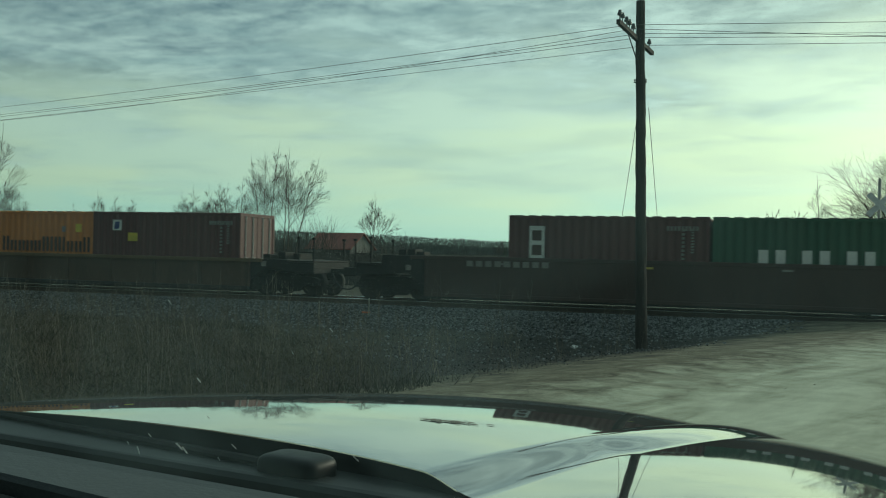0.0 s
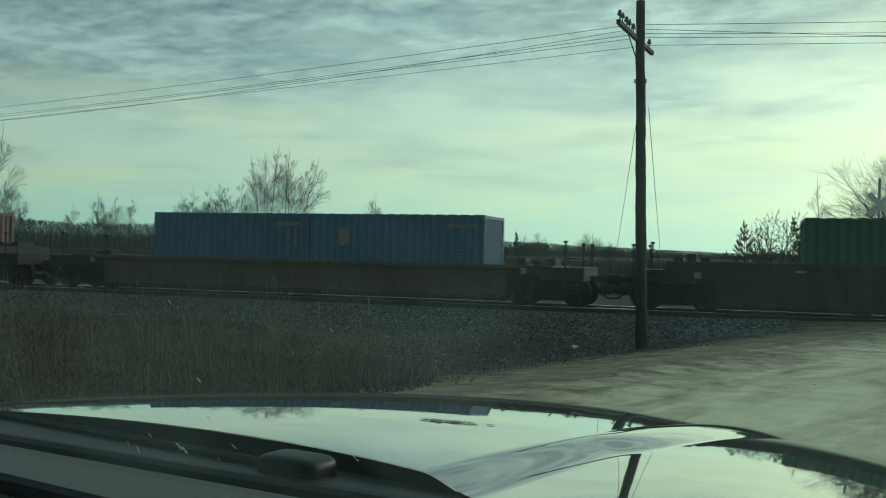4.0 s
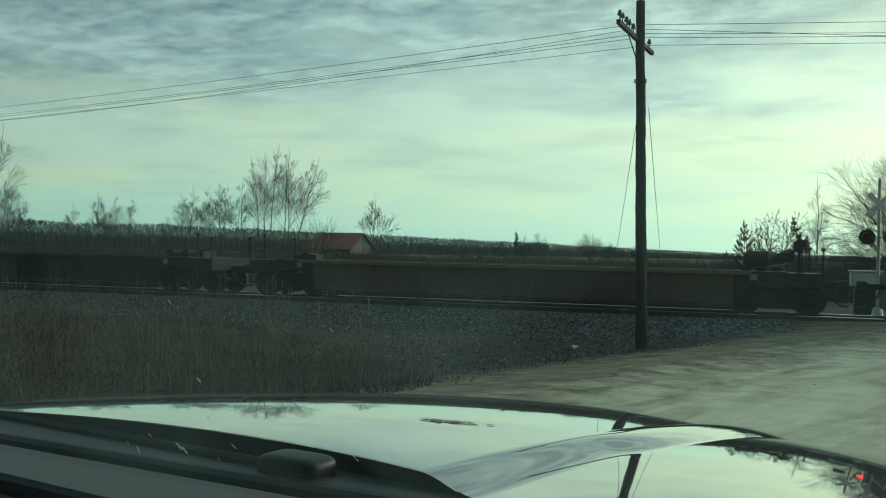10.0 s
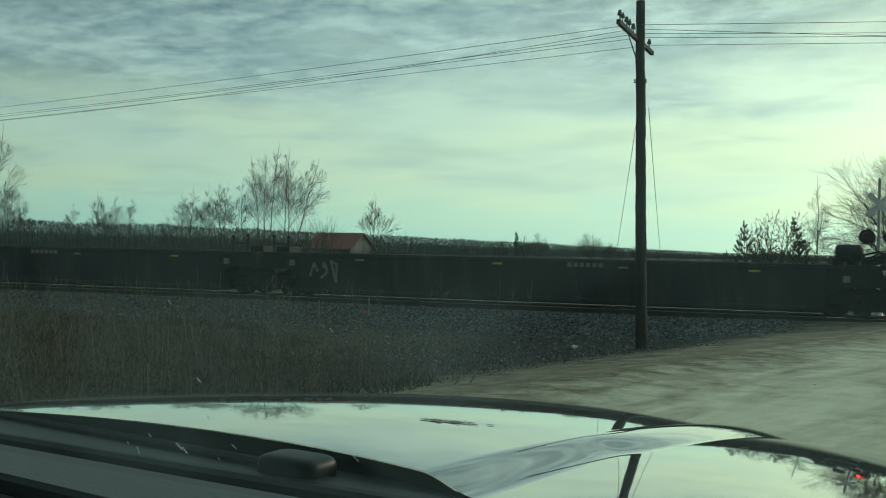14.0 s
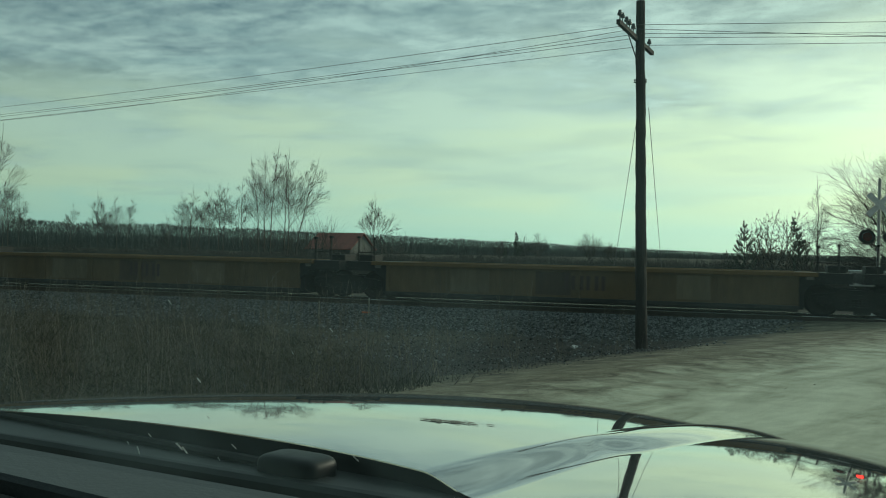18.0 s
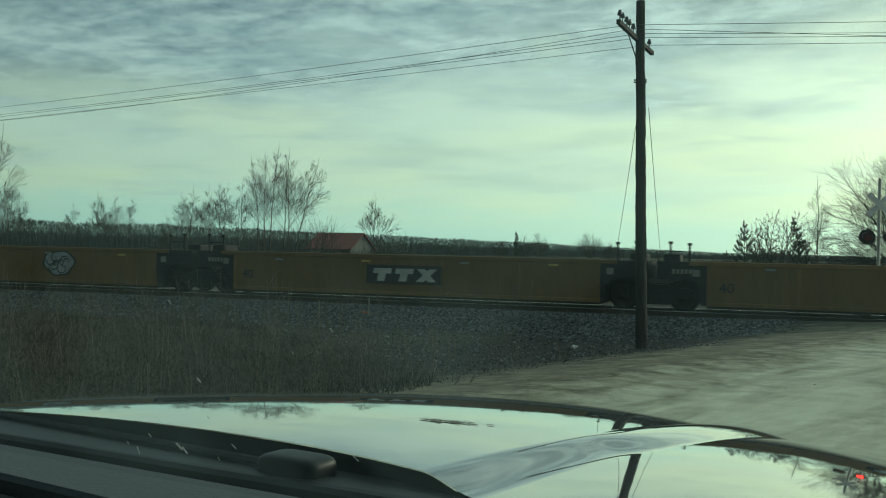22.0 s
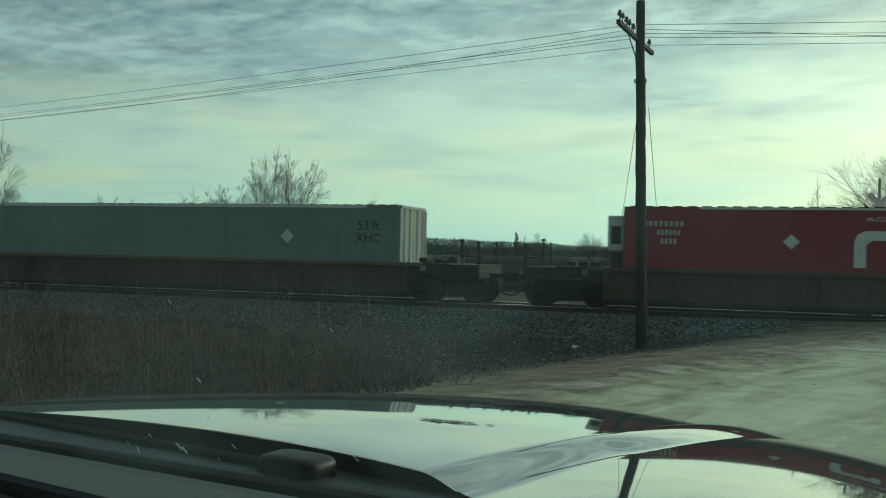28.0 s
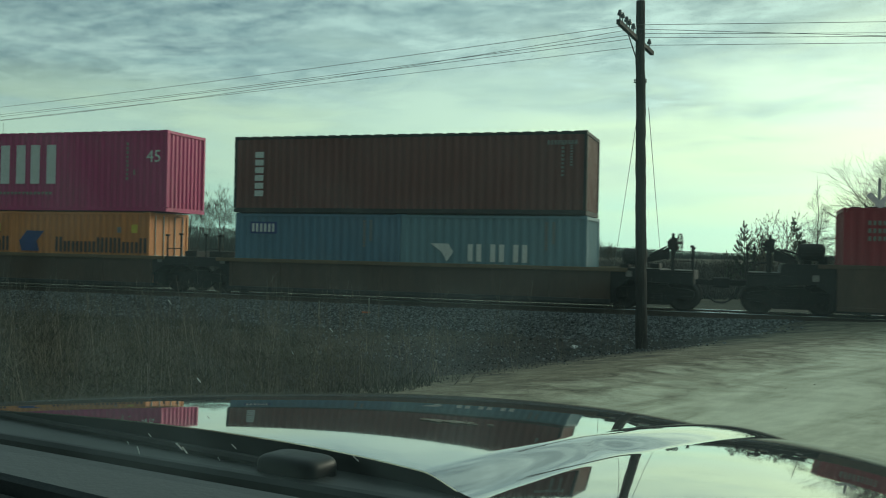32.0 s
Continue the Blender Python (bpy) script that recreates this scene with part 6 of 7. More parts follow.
def signal():
    x, y = 4.18, 35.5
    g = ground_height(x, y)
    s = empty("crossing_signal", "level crossing signal with white crossbuck and red flashing lamps", "crossing signal")
    alu = mat("signal_aluminium", (0.5, 0.5, 0.49), 0.45, 0.5, (3, 20), 0.15)
    white = mat("crossbuck_white", (0.86, 0.86, 0.84), 0.45)
    black = mat("signal_black", (0.02, 0.02, 0.02), 0.6)
    part("mast", tube(bmesh.new(), (x, y, g - 0.2), (x, y, 4.45), 0.06, 0.055, 12), alu, s)
    bm = bmesh.new()
    tube(bm, (x, y, g), (x, y, g + 0.35), 0.22, 0.14, 12)
    part("base", bm, alu, s)
    for a in (45, -45):
        bm = B(-0.52, 0.52, -0.012, 0.012, -0.10, 0.10)
        ob = part("crossbuck_blade", bm, white, s)
        ob.matrix_basis = Matrix.Translation((x, y - 0.085 - 0.02 * (a > 0), 3.56)) @ Matrix.Rotation(radians(a), 4, "Y")
    part("lamp_arm", B(x - 0.45, x + 0.45, y - 0.04, y + 0.04, 2.42, 2.48), alu, s)
    lens_off = mat("lens_dark", (0.10, 0.008, 0.008), 0.2)
    lens_on = mat("lens_lit", (1.0, 0.03, 0.02), 0.3, glow=6.0, vary=0.0, bump=0)
    for k in (-1, 1):
        c = x + k * 0.38
        bm = bmesh.new()
        tube(bm, (c, y - 0.10, 2.45), (c, y - 0.085, 2.45), 0.26, 0.26, 24)
        h = part("lamp_backing", bm, black, s, "round black lamp backing")
        bm = bmesh.new()
        tube(bm, (c, y - 0.2, 2.45), (c, y - 0.10, 2.45), 0.155, 0.165, 20)
        part("lamp_housing", bm, black, h)
        bm = bmesh.new()
        for i in range(9):
            a0, a1 = math.pi * i / 9, math.pi * (i + 1) / 9
            v = [bm.verts.new((c + 0.17 * math.cos(a), yy, 2.45 + 0.17 * math.sin(a))) for a, yy in ((a0, y - 0.2), (a1, y - 0.2), (a1, y - 0.45), (a0, y - 0.45))]
            bm.faces.new(v)
        part("lamp_hood", bm, black, h)
        LAMPS.append((h, c, y - 0.21, 2.45, lens_on, lens_off))
    return s


LAMPS = []
SIGNAL = signal()


def lens(h, c, y, z, on, off):
    """A lamp's lens disc: one face glows, the other is dark; it turns as the lamp flashes."""
    bm = bmesh.new()
    tube(bm, (0, -0.012, 0), (0, -0.004, 0), 0.142, 0.142, 20)
    d = part("lens", bm, on, h, "red lens")
    bm = bmesh.new()
    tube(bm, (0, -0.002, 0), (0, 0.012, 0), 0.152, 0.152, 20)
    part("lens_back", bm, off, d)
    d.location = (c, y, z)
    return d


def cabinet():
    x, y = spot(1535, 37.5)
    g = ground_height(x, y)
    c = empty("signal_cabinet", "pale grey metal signal cabinet beside the crossing", "cabinet")
    grey = mat("cabinet_grey", (0.55, 0.56, 0.55), 0.5, 0.2, (2, 20), 0.1)
    part("case", B(x - 0.6, x + 0.6, y - 0.4, y + 0.4, 0.62, 1.18, 0.02), grey, c)
    part("pedestal", B(x - 0.45, x + 0.45, y - 0.3, y + 0.3, g - 0.05, 0.62, 0.02), STEEL_DARK, c, "dark steel pedestal")
    part("lid", B(x - 0.66, x + 0.66, y - 0.46, y + 0.46, 1.18, 1.25, 0.02), grey, c)
    part("door", B(x - 0.54, x + 0.54, y - 0.425, y - 0.402, 0.68, 1.12, 0.01), grey, c)


cabinet()


def house():
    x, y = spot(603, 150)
    g = ground_height(x, y) - 0.1
    h = empty("house", "small grey house with a rusty red metal roof", "house")
    h.matrix_basis = pose(x, y, g, 0, 0, -12)
    wall = mat("house_wall", (0.15, 0.15, 0.14), 0.85, 0, (0.8, 12), 0.2, (0.1, 0.09, 0.08), 0.4)
    roof = mat("house_roof", (0.26, 0.085, 0.065), 0.75, 0, (0.5, 8), 0.25, (0.12, 0.05, 0.04), 0.4)
    trim = mat("house_trim", (0.45, 0.44, 0.42), 0.7)
    W, D, e, r = 4.1, 3.1, 2.9, 5.2
    bm = bmesh.new()
    prism_y(bm, [(-D, 0), (-D, e), (0, r - 0.15), (D, e), (D, 0)], -W, W)
    part("wall", bm, wall, h)
    for s in (-1, 1):
        bm = bmesh.new()
        o = [(s * (D + 0.45), e - 0.34), (s * (D + 0.45), e - 0.22), (0, r + 0.06), (0, r - 0.08)]
        prism_y(bm, o, -W - 0.4, W + 0.4)
        ro = part("roof", bm, roof, h)
        for k in range(9):
            bm = bmesh.new()
            xx = -W - 0.3 + k * (2 * W + 0.6) / 8
            prism_y(bm, [(s * (D + 0.45), e - 0.22), (s * (D + 0.45), e - 0.18), (0, r + 0.10), (0, r + 0.06)], xx - 0.03, xx + 0.03)
            part("seam", bm, roof, ro)
    for x0 in (-2.6, 1.2):
        w = part("window", B(x0, x0 + 1.1, -D - 0.04, -D - 0.003, 1.1, 2.2), trim, h)
        part("pane", B(x0 + 0.08, x0 + 1.02, -D - 0.05, -D - 0.041, 1.18, 2.12), mat("house_glass", (0.03, 0.035, 0.04), 0.15), w)
    part("door", B(-0.6, 0.35, -D - 0.04, -D - 0.003, 0.0, 2.05), trim, h)
    w = part("window", B(W + 0.003, W + 0.04, -0.6, 0.5, 1.1, 2.2), trim, h)
    part("pane", B(W + 0.041, W + 0.05, -0.52, 0.42, 1.18, 2.12), MATS["house_glass"], w)


house()

# ---------------------------------------------------------------- trees and plants
BARK = mat("bark", (0.05, 0.042, 0.034), 0.9, 0, (3, 20), 0.3)
TWIG = mat("twig", (0.045, 0.037, 0.03), 0.9, 0, (3, 20), 0.3)


class Sticks:
    """Collects thin tapered three-sided sticks into one mesh."""

    def __init__(self):
        self.v, self.f = [], []

    def add(self, a, b, r0, r1):
        d = (b - a).normalized()
        s = d.orthogonal().normalized()
        t = d.cross(s)
        k = len(self.v)
        for c, r in ((a, r0), (b, r1)):
            self.v += [tuple(c + r * (s * x + t * y)) for x, y in ((1, 0), (-0.5, 0.87), (-0.5, -0.87))]
        self.f += [(k, k + 1, k + 4, k + 3), (k + 1, k + 2, k + 5, k + 4), (k + 2, k, k + 3, k + 5)]

    def mesh(self, name, material):
        me = bpy.data.meshes.new(name)
        me.from_pydata(self.v, [], self.f)
        me.materials.append(material)
        return me


def bough(st, rnd, a, d, length, r, level, up, angle, thin, first=0.25):
    """A limb that bends as it rises and throws off side limbs at a narrow angle, alternately to either side."""
    least = 75 * thin      # shorter limbs stay plain twigs
    level = 0 if length < least else level
    n = 6 if level else 3
    p, turn = a, rnd.uniform(0, 6.3)
    for i in range(n):
        d = (d + Vector((rnd.gauss(0, 0.05), rnd.gauss(0, 0.05), rnd.gauss(0, 0.03) + up))).normalized()
        q = p + d * length / n
        r2 = max(thin, r * 0.84)
        st.add(p, q, r, r2)
        f = (i + 1) / n
        if level and first < f < 0.99:
            for _ in range(2 if level > 1 else 1):
                turn += 2.4
                o = d.orthogonal().normalized()
                side = o * math.cos(turn) + d.cross(o) * math.sin(turn)
                lean = angle * rnd.uniform(0.7, 1.3)
                nd = d * math.cos(lean) + side * math.sin(lean)
                size = length * (0.80 - 0.44 * f) * rnd.uniform(0.75, 1.2)
                if size > 0.45 * least:
                    bough(st, rnd, q, nd, size, max(thin, r2 * 0.55), level - 1, up, angle, thin, first)
        p, r = q, r2


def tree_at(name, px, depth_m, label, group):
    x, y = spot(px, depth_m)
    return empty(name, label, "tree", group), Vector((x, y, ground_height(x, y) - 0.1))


def slender(px, depth_m, top_px, label, seed, lean=0.0, reach=0.36, low=0.34, angle=0.5, thin=0.010, bend=0.0):
    """A straight young tree: one stem, with long limbs that rise steeply along it. top_px: how high its tip stands in the view."""
    rnd = random.Random(seed)
    t, p = tree_at("tree", px, depth_m, label, "bare trees")
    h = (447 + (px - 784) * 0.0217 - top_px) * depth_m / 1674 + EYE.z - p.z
    trunk, crown = Sticks(), Sticks()
    right = Vector((math.cos(YAW), math.sin(YAW), 0))
    d, r, n = (Vector((0, 0, 1)) + right * lean).normalized(), 0.0080 * h + 0.014, 14
    turn = rnd.uniform(0, 6.3)
    for i in range(n):
        d = (d + Vector((rnd.gauss(0, 0.025), rnd.gauss(0, 0.025), 0.02)) + right * bend / n).normalized()
        q = p + d * h / n
        trunk.add(p, q, r, r * 0.89)
        p, r = q, max(thin, r * 0.89)
        f = (i + 1) / n
        if low < f < 0.97:
            for _ in range(2 if f < 0.75 else 1):
                turn += 2.4 + rnd.uniform(-0.4, 0.4)
                a = angle * (1.6 - 0.8 * f) * rnd.uniform(0.75, 1.25)
                nd = d * math.cos(a) + Vector((math.cos(turn), math.sin(turn), 0)) * math.sin(a)
                bough(crown, rnd, q, nd, h * reach * (1.16 - f) * rnd.uniform(0.7, 1.2), max(thin, r * 0.42), 2, 0.03, 0.50, thin, 0.25)
    bough(crown, rnd, p, d, h * 0.08, r, 0, 0.02, 0.4, thin)
    part("trunk", trunk.mesh("trunk", BARK), BARK, t)
    part("crown", crown.mesh("crown", TWIG), TWIG, t)
    return t


def spreading(px, depth_m, limbs, label, seed, base_r=0.2, level=4, angle=0.62, thin=0.005, up=0.03, group="bare trees"):
    """A broad leafless tree. limbs: (height of the fork, way to the right, way away, rise, length)."""
    rnd = random.Random(seed)
    t, p = tree_at("tree", px, depth_m, label, group)
    right, away = Vector((math.cos(YAW), math.sin(YAW), 0)), Vector((-math.sin(YAW), math.cos(YAW), 0))
    trunk, crown = Sticks(), Sticks()
    high = max(l[0] for l in limbs)
    a, r = p, base_r
    for i in range(6):
        b = a + Vector((rnd.gauss(0, 0.03), rnd.gauss(0, 0.03), 1)) * (high + 0.1) / 6
        trunk.add(a, b, r, r * 0.9)
        a, r = b, r * 0.9
    for z, sx, sy, rise, length in limbs:
        d = (right * sx + away * sy + Vector((0, 0, rise))).normalized()
        bough(crown, rnd, Vector((p.x, p.y, p.z + z)), d, length, base_r * min(0.62, 0.09 * length + 0.1), level, up, angle, thin, 0.12)
    part("trunk", trunk.mesh("trunk", BARK), BARK, t)
    part("crown", crown.mesh("crown", TWIG), TWIG, t)
    return t


def thicket(px, depth_m, height, label, seed, stems=9, wide=1.6, thin=0.009):
    """Many thin stems from one patch of ground."""
    rnd = random.Random(seed)
    t, p = tree_at("bush", px, depth_m, label, "leafless bushes")
    st = Sticks()
    for _ in range(stems):
        a = p + Vector((rnd.uniform(-wide, wide), rnd.uniform(-1, 1), 0))
        d = Vector((rnd.gauss(0, 0.2), rnd.gauss(0, 0.2), 1)).normalized()
        bough(st, rnd, a, d, height * rnd.uniform(0.65, 1.0), 0.005 * height + 0.006, 1, 0.02, 0.5, thin, 0.15)
    part("stems", st.mesh("stems", TWIG), TWIG, t)
    return t


NEEDLE = mat("needles", (0.06, 0.085, 0.05), 0.85, 0, (3, 20), 0.35, islands=True, per_object=0.4)


def pine(px, depth_m, height, seed, slim=1.0, full=1.0, bend=0.0, brush=1.0):
    """A young pine: whorls of upswept limbs, each a bottle brush of needles, with gaps between."""
    rnd = random.Random(seed)
    t, p = tree_at("pine_tree", px, depth_m, "young dark green pine with open ragged limbs", "pines behind the track")
    st, nv, nf = Sticks(), [], []
    right = Vector((math.cos(YAW), math.sin(YAW), 0))
    size = height / 5.2 * brush

    def shoot(c, d, length, r):
        """A limb that curves upwards and carries needles along its outer part."""
        for i in range(5):
            d = (d + Vector((rnd.gauss(0, 0.06), rnd.gauss(0, 0.06), 0.17))).normalized()
            e = c + d * length / 5
            st.add(c, e, r, r * 0.8)
            if i:
                o = d.orthogonal().normalized()
                w = d.cross(o)
                for _ in range(int(52 * full)):
                    a = rnd.uniform(0, 6.3)
                    side = o * math.cos(a) + w * math.sin(a)
                    b = c.lerp(e, rnd.random())
                    tip = b + (d * rnd.uniform(0.5, 1.2) + side).normalized() * size * rnd.uniform(0.08, 0.15)
                    k = len(nv)
                    m = d.cross(side) * 0.014 * size
                    nv.extend((tuple(b - m), tuple(b + m), tuple(tip)))
                    nf.append((k, k + 1, k + 2))
            c, r = e, r * 0.8

    n, q, d, r = 10, p, Vector((0, 0, 1)), height * 0.013
    for i in range(n):
        d = (d + Vector((rnd.gauss(0, 0.04), rnd.gauss(0, 0.04), 0.03)) + right * bend * max(0, i - 6) / 6).normalized()
        e = q + d * height * 0.9 / n
        st.add(q, e, r, r * 0.88)
        q, r = e, r * 0.88
        f = (i + 1) / n
        if f > 0.12:
            turn = rnd.uniform(0, 6.3)
            for k in range(5):
                turn += 1.26 + rnd.uniform(-0.4, 0.4)
                if rnd.random() < 0.16:
                    continue
                reach = height * 0.36 * slim * (1.12 - f) ** 0.8 * rnd.uniform(0.6, 1.2)
                nd = Vector((math.cos(turn), math.sin(turn), rnd.uniform(0.25, 0.85))).normalized()
                shoot(q, nd, reach, 0.018)
                if f < 0.75:
                    shoot(q + nd * reach * 0.45, (nd + Vector((rnd.gauss(0, 0.7), rnd.gauss(0, 0.7), 0.4))).normalized(), reach * 0.55, 0.012)
    shoot(q, d, height * 0.1, 0.015)
    part("trunk", st.mesh("trunk", BARK), BARK, t)
    me = bpy.data.meshes.new("crown")
    me.from_pydata(nv, [], nf)
    me.materials.append(NEEDLE)
    part("crown", me, NEEDLE, t)


def forest():
    """The far woods as one mass of many thin bare trees and undergrowth."""
    rnd = random.Random(77)
    st = Sticks()
    table = ((-500, 420), (0, 540), (420, 640), (700, 820), (900, 1050), (1100, 1450), (1270, 2200), (1568, 2600), (2300, 2600))
    xs, ds = [a for a, b in table], [b for a, b in table]
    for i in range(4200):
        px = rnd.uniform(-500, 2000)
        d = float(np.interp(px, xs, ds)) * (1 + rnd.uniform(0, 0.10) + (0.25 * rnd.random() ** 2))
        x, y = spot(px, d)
        g = ground_height(x, y)
        k = max(1.0, d / 700)
        h = rnd.uniform(9.5, 17.5) * (1 + 0.16 * noise.noise(Vector((px * 0.012, 0, 0))) + 0.14 * noise.noise(Vector((px * 0.06, 3, 0))))
        if rnd.random() < 0.07:
            h *= 1.18
        r = (0.12 + 0.22 * k) * 0.3
        base, top = Vector((x, y, g)), Vector((x + rnd.uniform(-0.7, 0.7), y, g + h))
        st.add(base, top, r * 1.3, r * 0.2)
        for _ in range(12):
            f = rnd.uniform(0.4, 0.97)
            a = base.lerp(top, f)
            ang = rnd.uniform(-1, 1)
            b = a + Vector((ang * 2.6 * k, rnd.uniform(-2, 2), rnd.uniform(1.2, 3.4))) * (1.2 - f)
            st.add(a, b, r * 0.7, r * 0.25)
    woods = mat("far_woods", (0.11, 0.128, 0.118), 0.95, 0, (0.02, 0.2), 0.3, islands=True, per_object=0.14)
    tagged(new("far_woods", st.mesh("far_woods", woods)), "distant belt of leafless brown woodland", "woodland", kind="stuff")
    # undergrowth that closes the belt below: a dense screen of stems, and many short twigs before it
    v, f = [], []
    for i in range(9000):
        px = rnd.uniform(-500, 2000)
        d = float(np.interp(px, xs, ds)) * (1.13 + 0.1 * rnd.random())
        x, y = spot(px, d)
        g = ground_height(x, y)
        s = d / 1674 * rnd.uniform(2.0, 6.0)
        h = rnd.uniform(5.0, 12.0)
        k = len(v)
        v += [(x - s, y, g - 1), (x + s, y, g - 1), (x + s * rnd.uniform(0.0, 0.3), y + 1, g + h), (x - s * rnd.uniform(0.0, 0.4), y + 1, g + h * rnd.uniform(0.7, 1.0))]
        f.append((k, k + 1, k + 2, k + 3))
    for i in range(90000):
        px = rnd.uniform(-300, 1800)
        d = float(np.interp(px, xs, ds)) * (1.0 + 0.12 * rnd.random())
        x, y = spot(px, d)
        z = -0.9 + 15.8 * rnd.random() ** 1.25 * (1 + 0.10 * noise.noise(Vector((px * 0.012, 0, 0))))
        w = d / 1674 * rnd.uniform(0.25, 0.8)
        n, lx = rnd.uniform(1.0, 2.6), rnd.gauss(0, 0.9)
        k = len(v)
        v += [(x - w, y, z), (x + w, y + rnd.uniform(-w, w), z + rnd.uniform(0, 0.5)), (x + lx, y, z + n)]
        f.append((k, k + 1, k + 2))
    me = bpy.data.meshes.new("undergrowth")
    me.from_pydata(v, [], f)
    me.materials.append(woods)
    tagged(new("undergrowth", me), "dense leafless undergrowth at the edge of the woods", "undergrowth", kind="stuff")


def weeds():
    rnd = random.Random(12)
    dry = mat("dry_stems", (0.088, 0.078, 0.06), 0.9, 0, (3, 20), 0.3, islands=True, per_object=0.6)
    st = Sticks()
    n = 0
    while n < 6500:
        x, y = rnd.uniform(-22, -1.5), rnd.uniform(5.5, 25)
        o = road_offset(x, y)
        edge = -3.0 - (y - 10.5) * 0.80
        dens = 1.0 if x < edge - 1.0 + 1.5 * noise.noise(Vector((x * 0.4, y * 0.4, 4))) else (0.16 if x < -1.0 and o < -1.2 else 0.0)
        if y > 21:
            dens *= 0.4
        if o > -0.7 or rnd.random() > dens:
            continue
        n += 1
        clump = 0.5 + 0.7 * max(0, noise.noise(Vector((x * 0.5, y * 0.5, 2))) + 0.4)
        h = rnd.uniform(0.12, 0.5) * clump
        if rnd.random() < 0.17:
            h = rnd.uniform(0.6, 1.45)
        if dens < 0.2:
            h *= 0.8
        a = Vector((x, y, ground_height(x, y) - 0.03))
        d = Vector((rnd.gauss(0, 0.16), rnd.gauss(0, 0.16), 1)).normalized()
        r = rnd.uniform(0.002, 0.0045)
        m = a + d * h * 0.55
        e = m + (d + Vector((rnd.gauss(0, 0.2), rnd.gauss(0, 0.2), 0))).normalized() * h * 0.45
        st.add(a, m, r, r * 0.8)
        st.add(m, e, r * 0.8, r * 0.35)
        for _ in range(7 if h > 0.7 else 1):
            f = rnd.uniform(0.4, 0.95)
            b = a.lerp(e, f)
            st.add(b, b + Vector((rnd.gauss(0, 0.12), rnd.gauss(0, 0.12), rnd.uniform(0.05, 0.22))) * (0.6 + h * 0.5), r * 0.6, r * 0.3)
    tall = mat("tall_stalks", (0.12, 0.105, 0.08), 0.9, 0, (3, 20), 0.3, islands=True, per_object=0.6)
    stalks, n = Sticks(), 0
    while n < 620:
        x, y = rnd.uniform(-19, -2.2), rnd.uniform(8.5, 26)
        away = -2.6 - (y - 10.5) * 0.62 - x
        if road_offset(x, y) > -1.2 or rnd.random() > (0.10 if away < 0 else 0.35 + 0.65 * max(0.0, noise.noise(Vector((x * 0.6, y * 0.6, 21))) + 0.3)):
            continue
        n += 1
        h = rnd.uniform(0.55, 1.25) if rnd.random() < 0.8 else rnd.uniform(1.2, 1.75)
        a = Vector((x, y, ground_height(x, y) - 0.03))
        d, r = Vector((rnd.gauss(0, 0.10), rnd.gauss(0, 0.10), 1)).normalized(), rnd.uniform(0.0035, 0.0065)
        for i in range(4):
            e = a + d * h / 4
            stalks.add(a, e, r, r * 0.85)
            if i > 1:
                for _ in range(3):
                    f = a.lerp(e, rnd.random())
                    stalks.add(f, f + Vector((rnd.gauss(0, 0.09), rnd.gauss(0, 0.09), rnd.uniform(0.05, 0.20))), r * 0.6, r * 0.4)
            a, r = e, r * 0.85
            d = (d + Vector((rnd.gauss(0, 0.08), rnd.gauss(0, 0.08), 0))).normalized()
    tagged(new("tall_stalks", stalks.mesh("tall_stalks", tall)), "tall dead weed stalks standing on the verge", "weeds", kind="stuff")
    olive = mat("bramble", (0.062, 0.058, 0.034), 0.95, 0, (3, 20), 0.3, islands=True, per_object=0.5)
    tangle = Sticks()
    for _ in range(90):
        x, y = rnd.uniform(-17, -4.5), rnd.uniform(7.5, 19)
        if -3.6 - (y - 10.5) * 0.75 - x < 0:
            continue
        o, w, h = Vector((x, y, ground_height(x, y))), rnd.uniform(0.4, 0.9), rnd.uniform(0.3, 0.75)
        for _ in range(120):
            a = rnd.uniform(0, 6.3)
            b = o + Vector((math.cos(a) * w * rnd.random(), math.sin(a) * w * rnd.random(), h * rnd.random() * 0.8))
            m = b + Vector((rnd.gauss(0, 0.08), rnd.gauss(0, 0.08), rnd.uniform(0.02, 0.16)))
            e = m + Vector((rnd.gauss(0, 0.08), rnd.gauss(0, 0.08), rnd.uniform(-0.02, 0.12)))
            tangle.add(b, m, 0.004, 0.003)
            tangle.add(m, e, 0.003, 0.002)
    tagged(new("brambles", tangle.mesh("brambles", olive)), "tangled olive brown brambles on the verge", "brambles", kind="stuff")
    tagged(new("dry_weeds", st.mesh("dry_weeds", dry)), "dry brown weeds and tall dead stalks on the verge", "weeds", kind="stuff")
    v, f = [], []
    tuft = mat("dry_grass", (0.045, 0.046, 0.03), 0.95, 0, (3, 20), 0.35, islands=True, per_object=0.6)
    n = 0
    while n < 30000:
        x, y = rnd.uniform(-22, -1.5), rnd.uniform(5, 24)
        edge = -2.6 - (y - 10.5) * 0.80 + 2.2 * noise.noise(Vector((x * 0.4, y * 0.4, 4))) + 1.2 * rnd.gauss(0, 0.5)
        if road_offset(x, y) > -0.5 - 0.5 * rnd.random() or x > edge or (noise.noise(Vector((x * 0.8, y * 0.8, 6))) < 0.02 and rnd.random() < 0.85):
            continue
        n += 1
        h = rnd.uniform(0.06, 0.2) * (1.0 + 1.6 * max(0.0, noise.noise(Vector((x * 0.7, y * 0.7, 16)))))
        z = ground_height(x, y) - 0.02
        a = rnd.uniform(0, 6.3)
        dx, dy = math.cos(a) * 0.009, math.sin(a) * 0.009
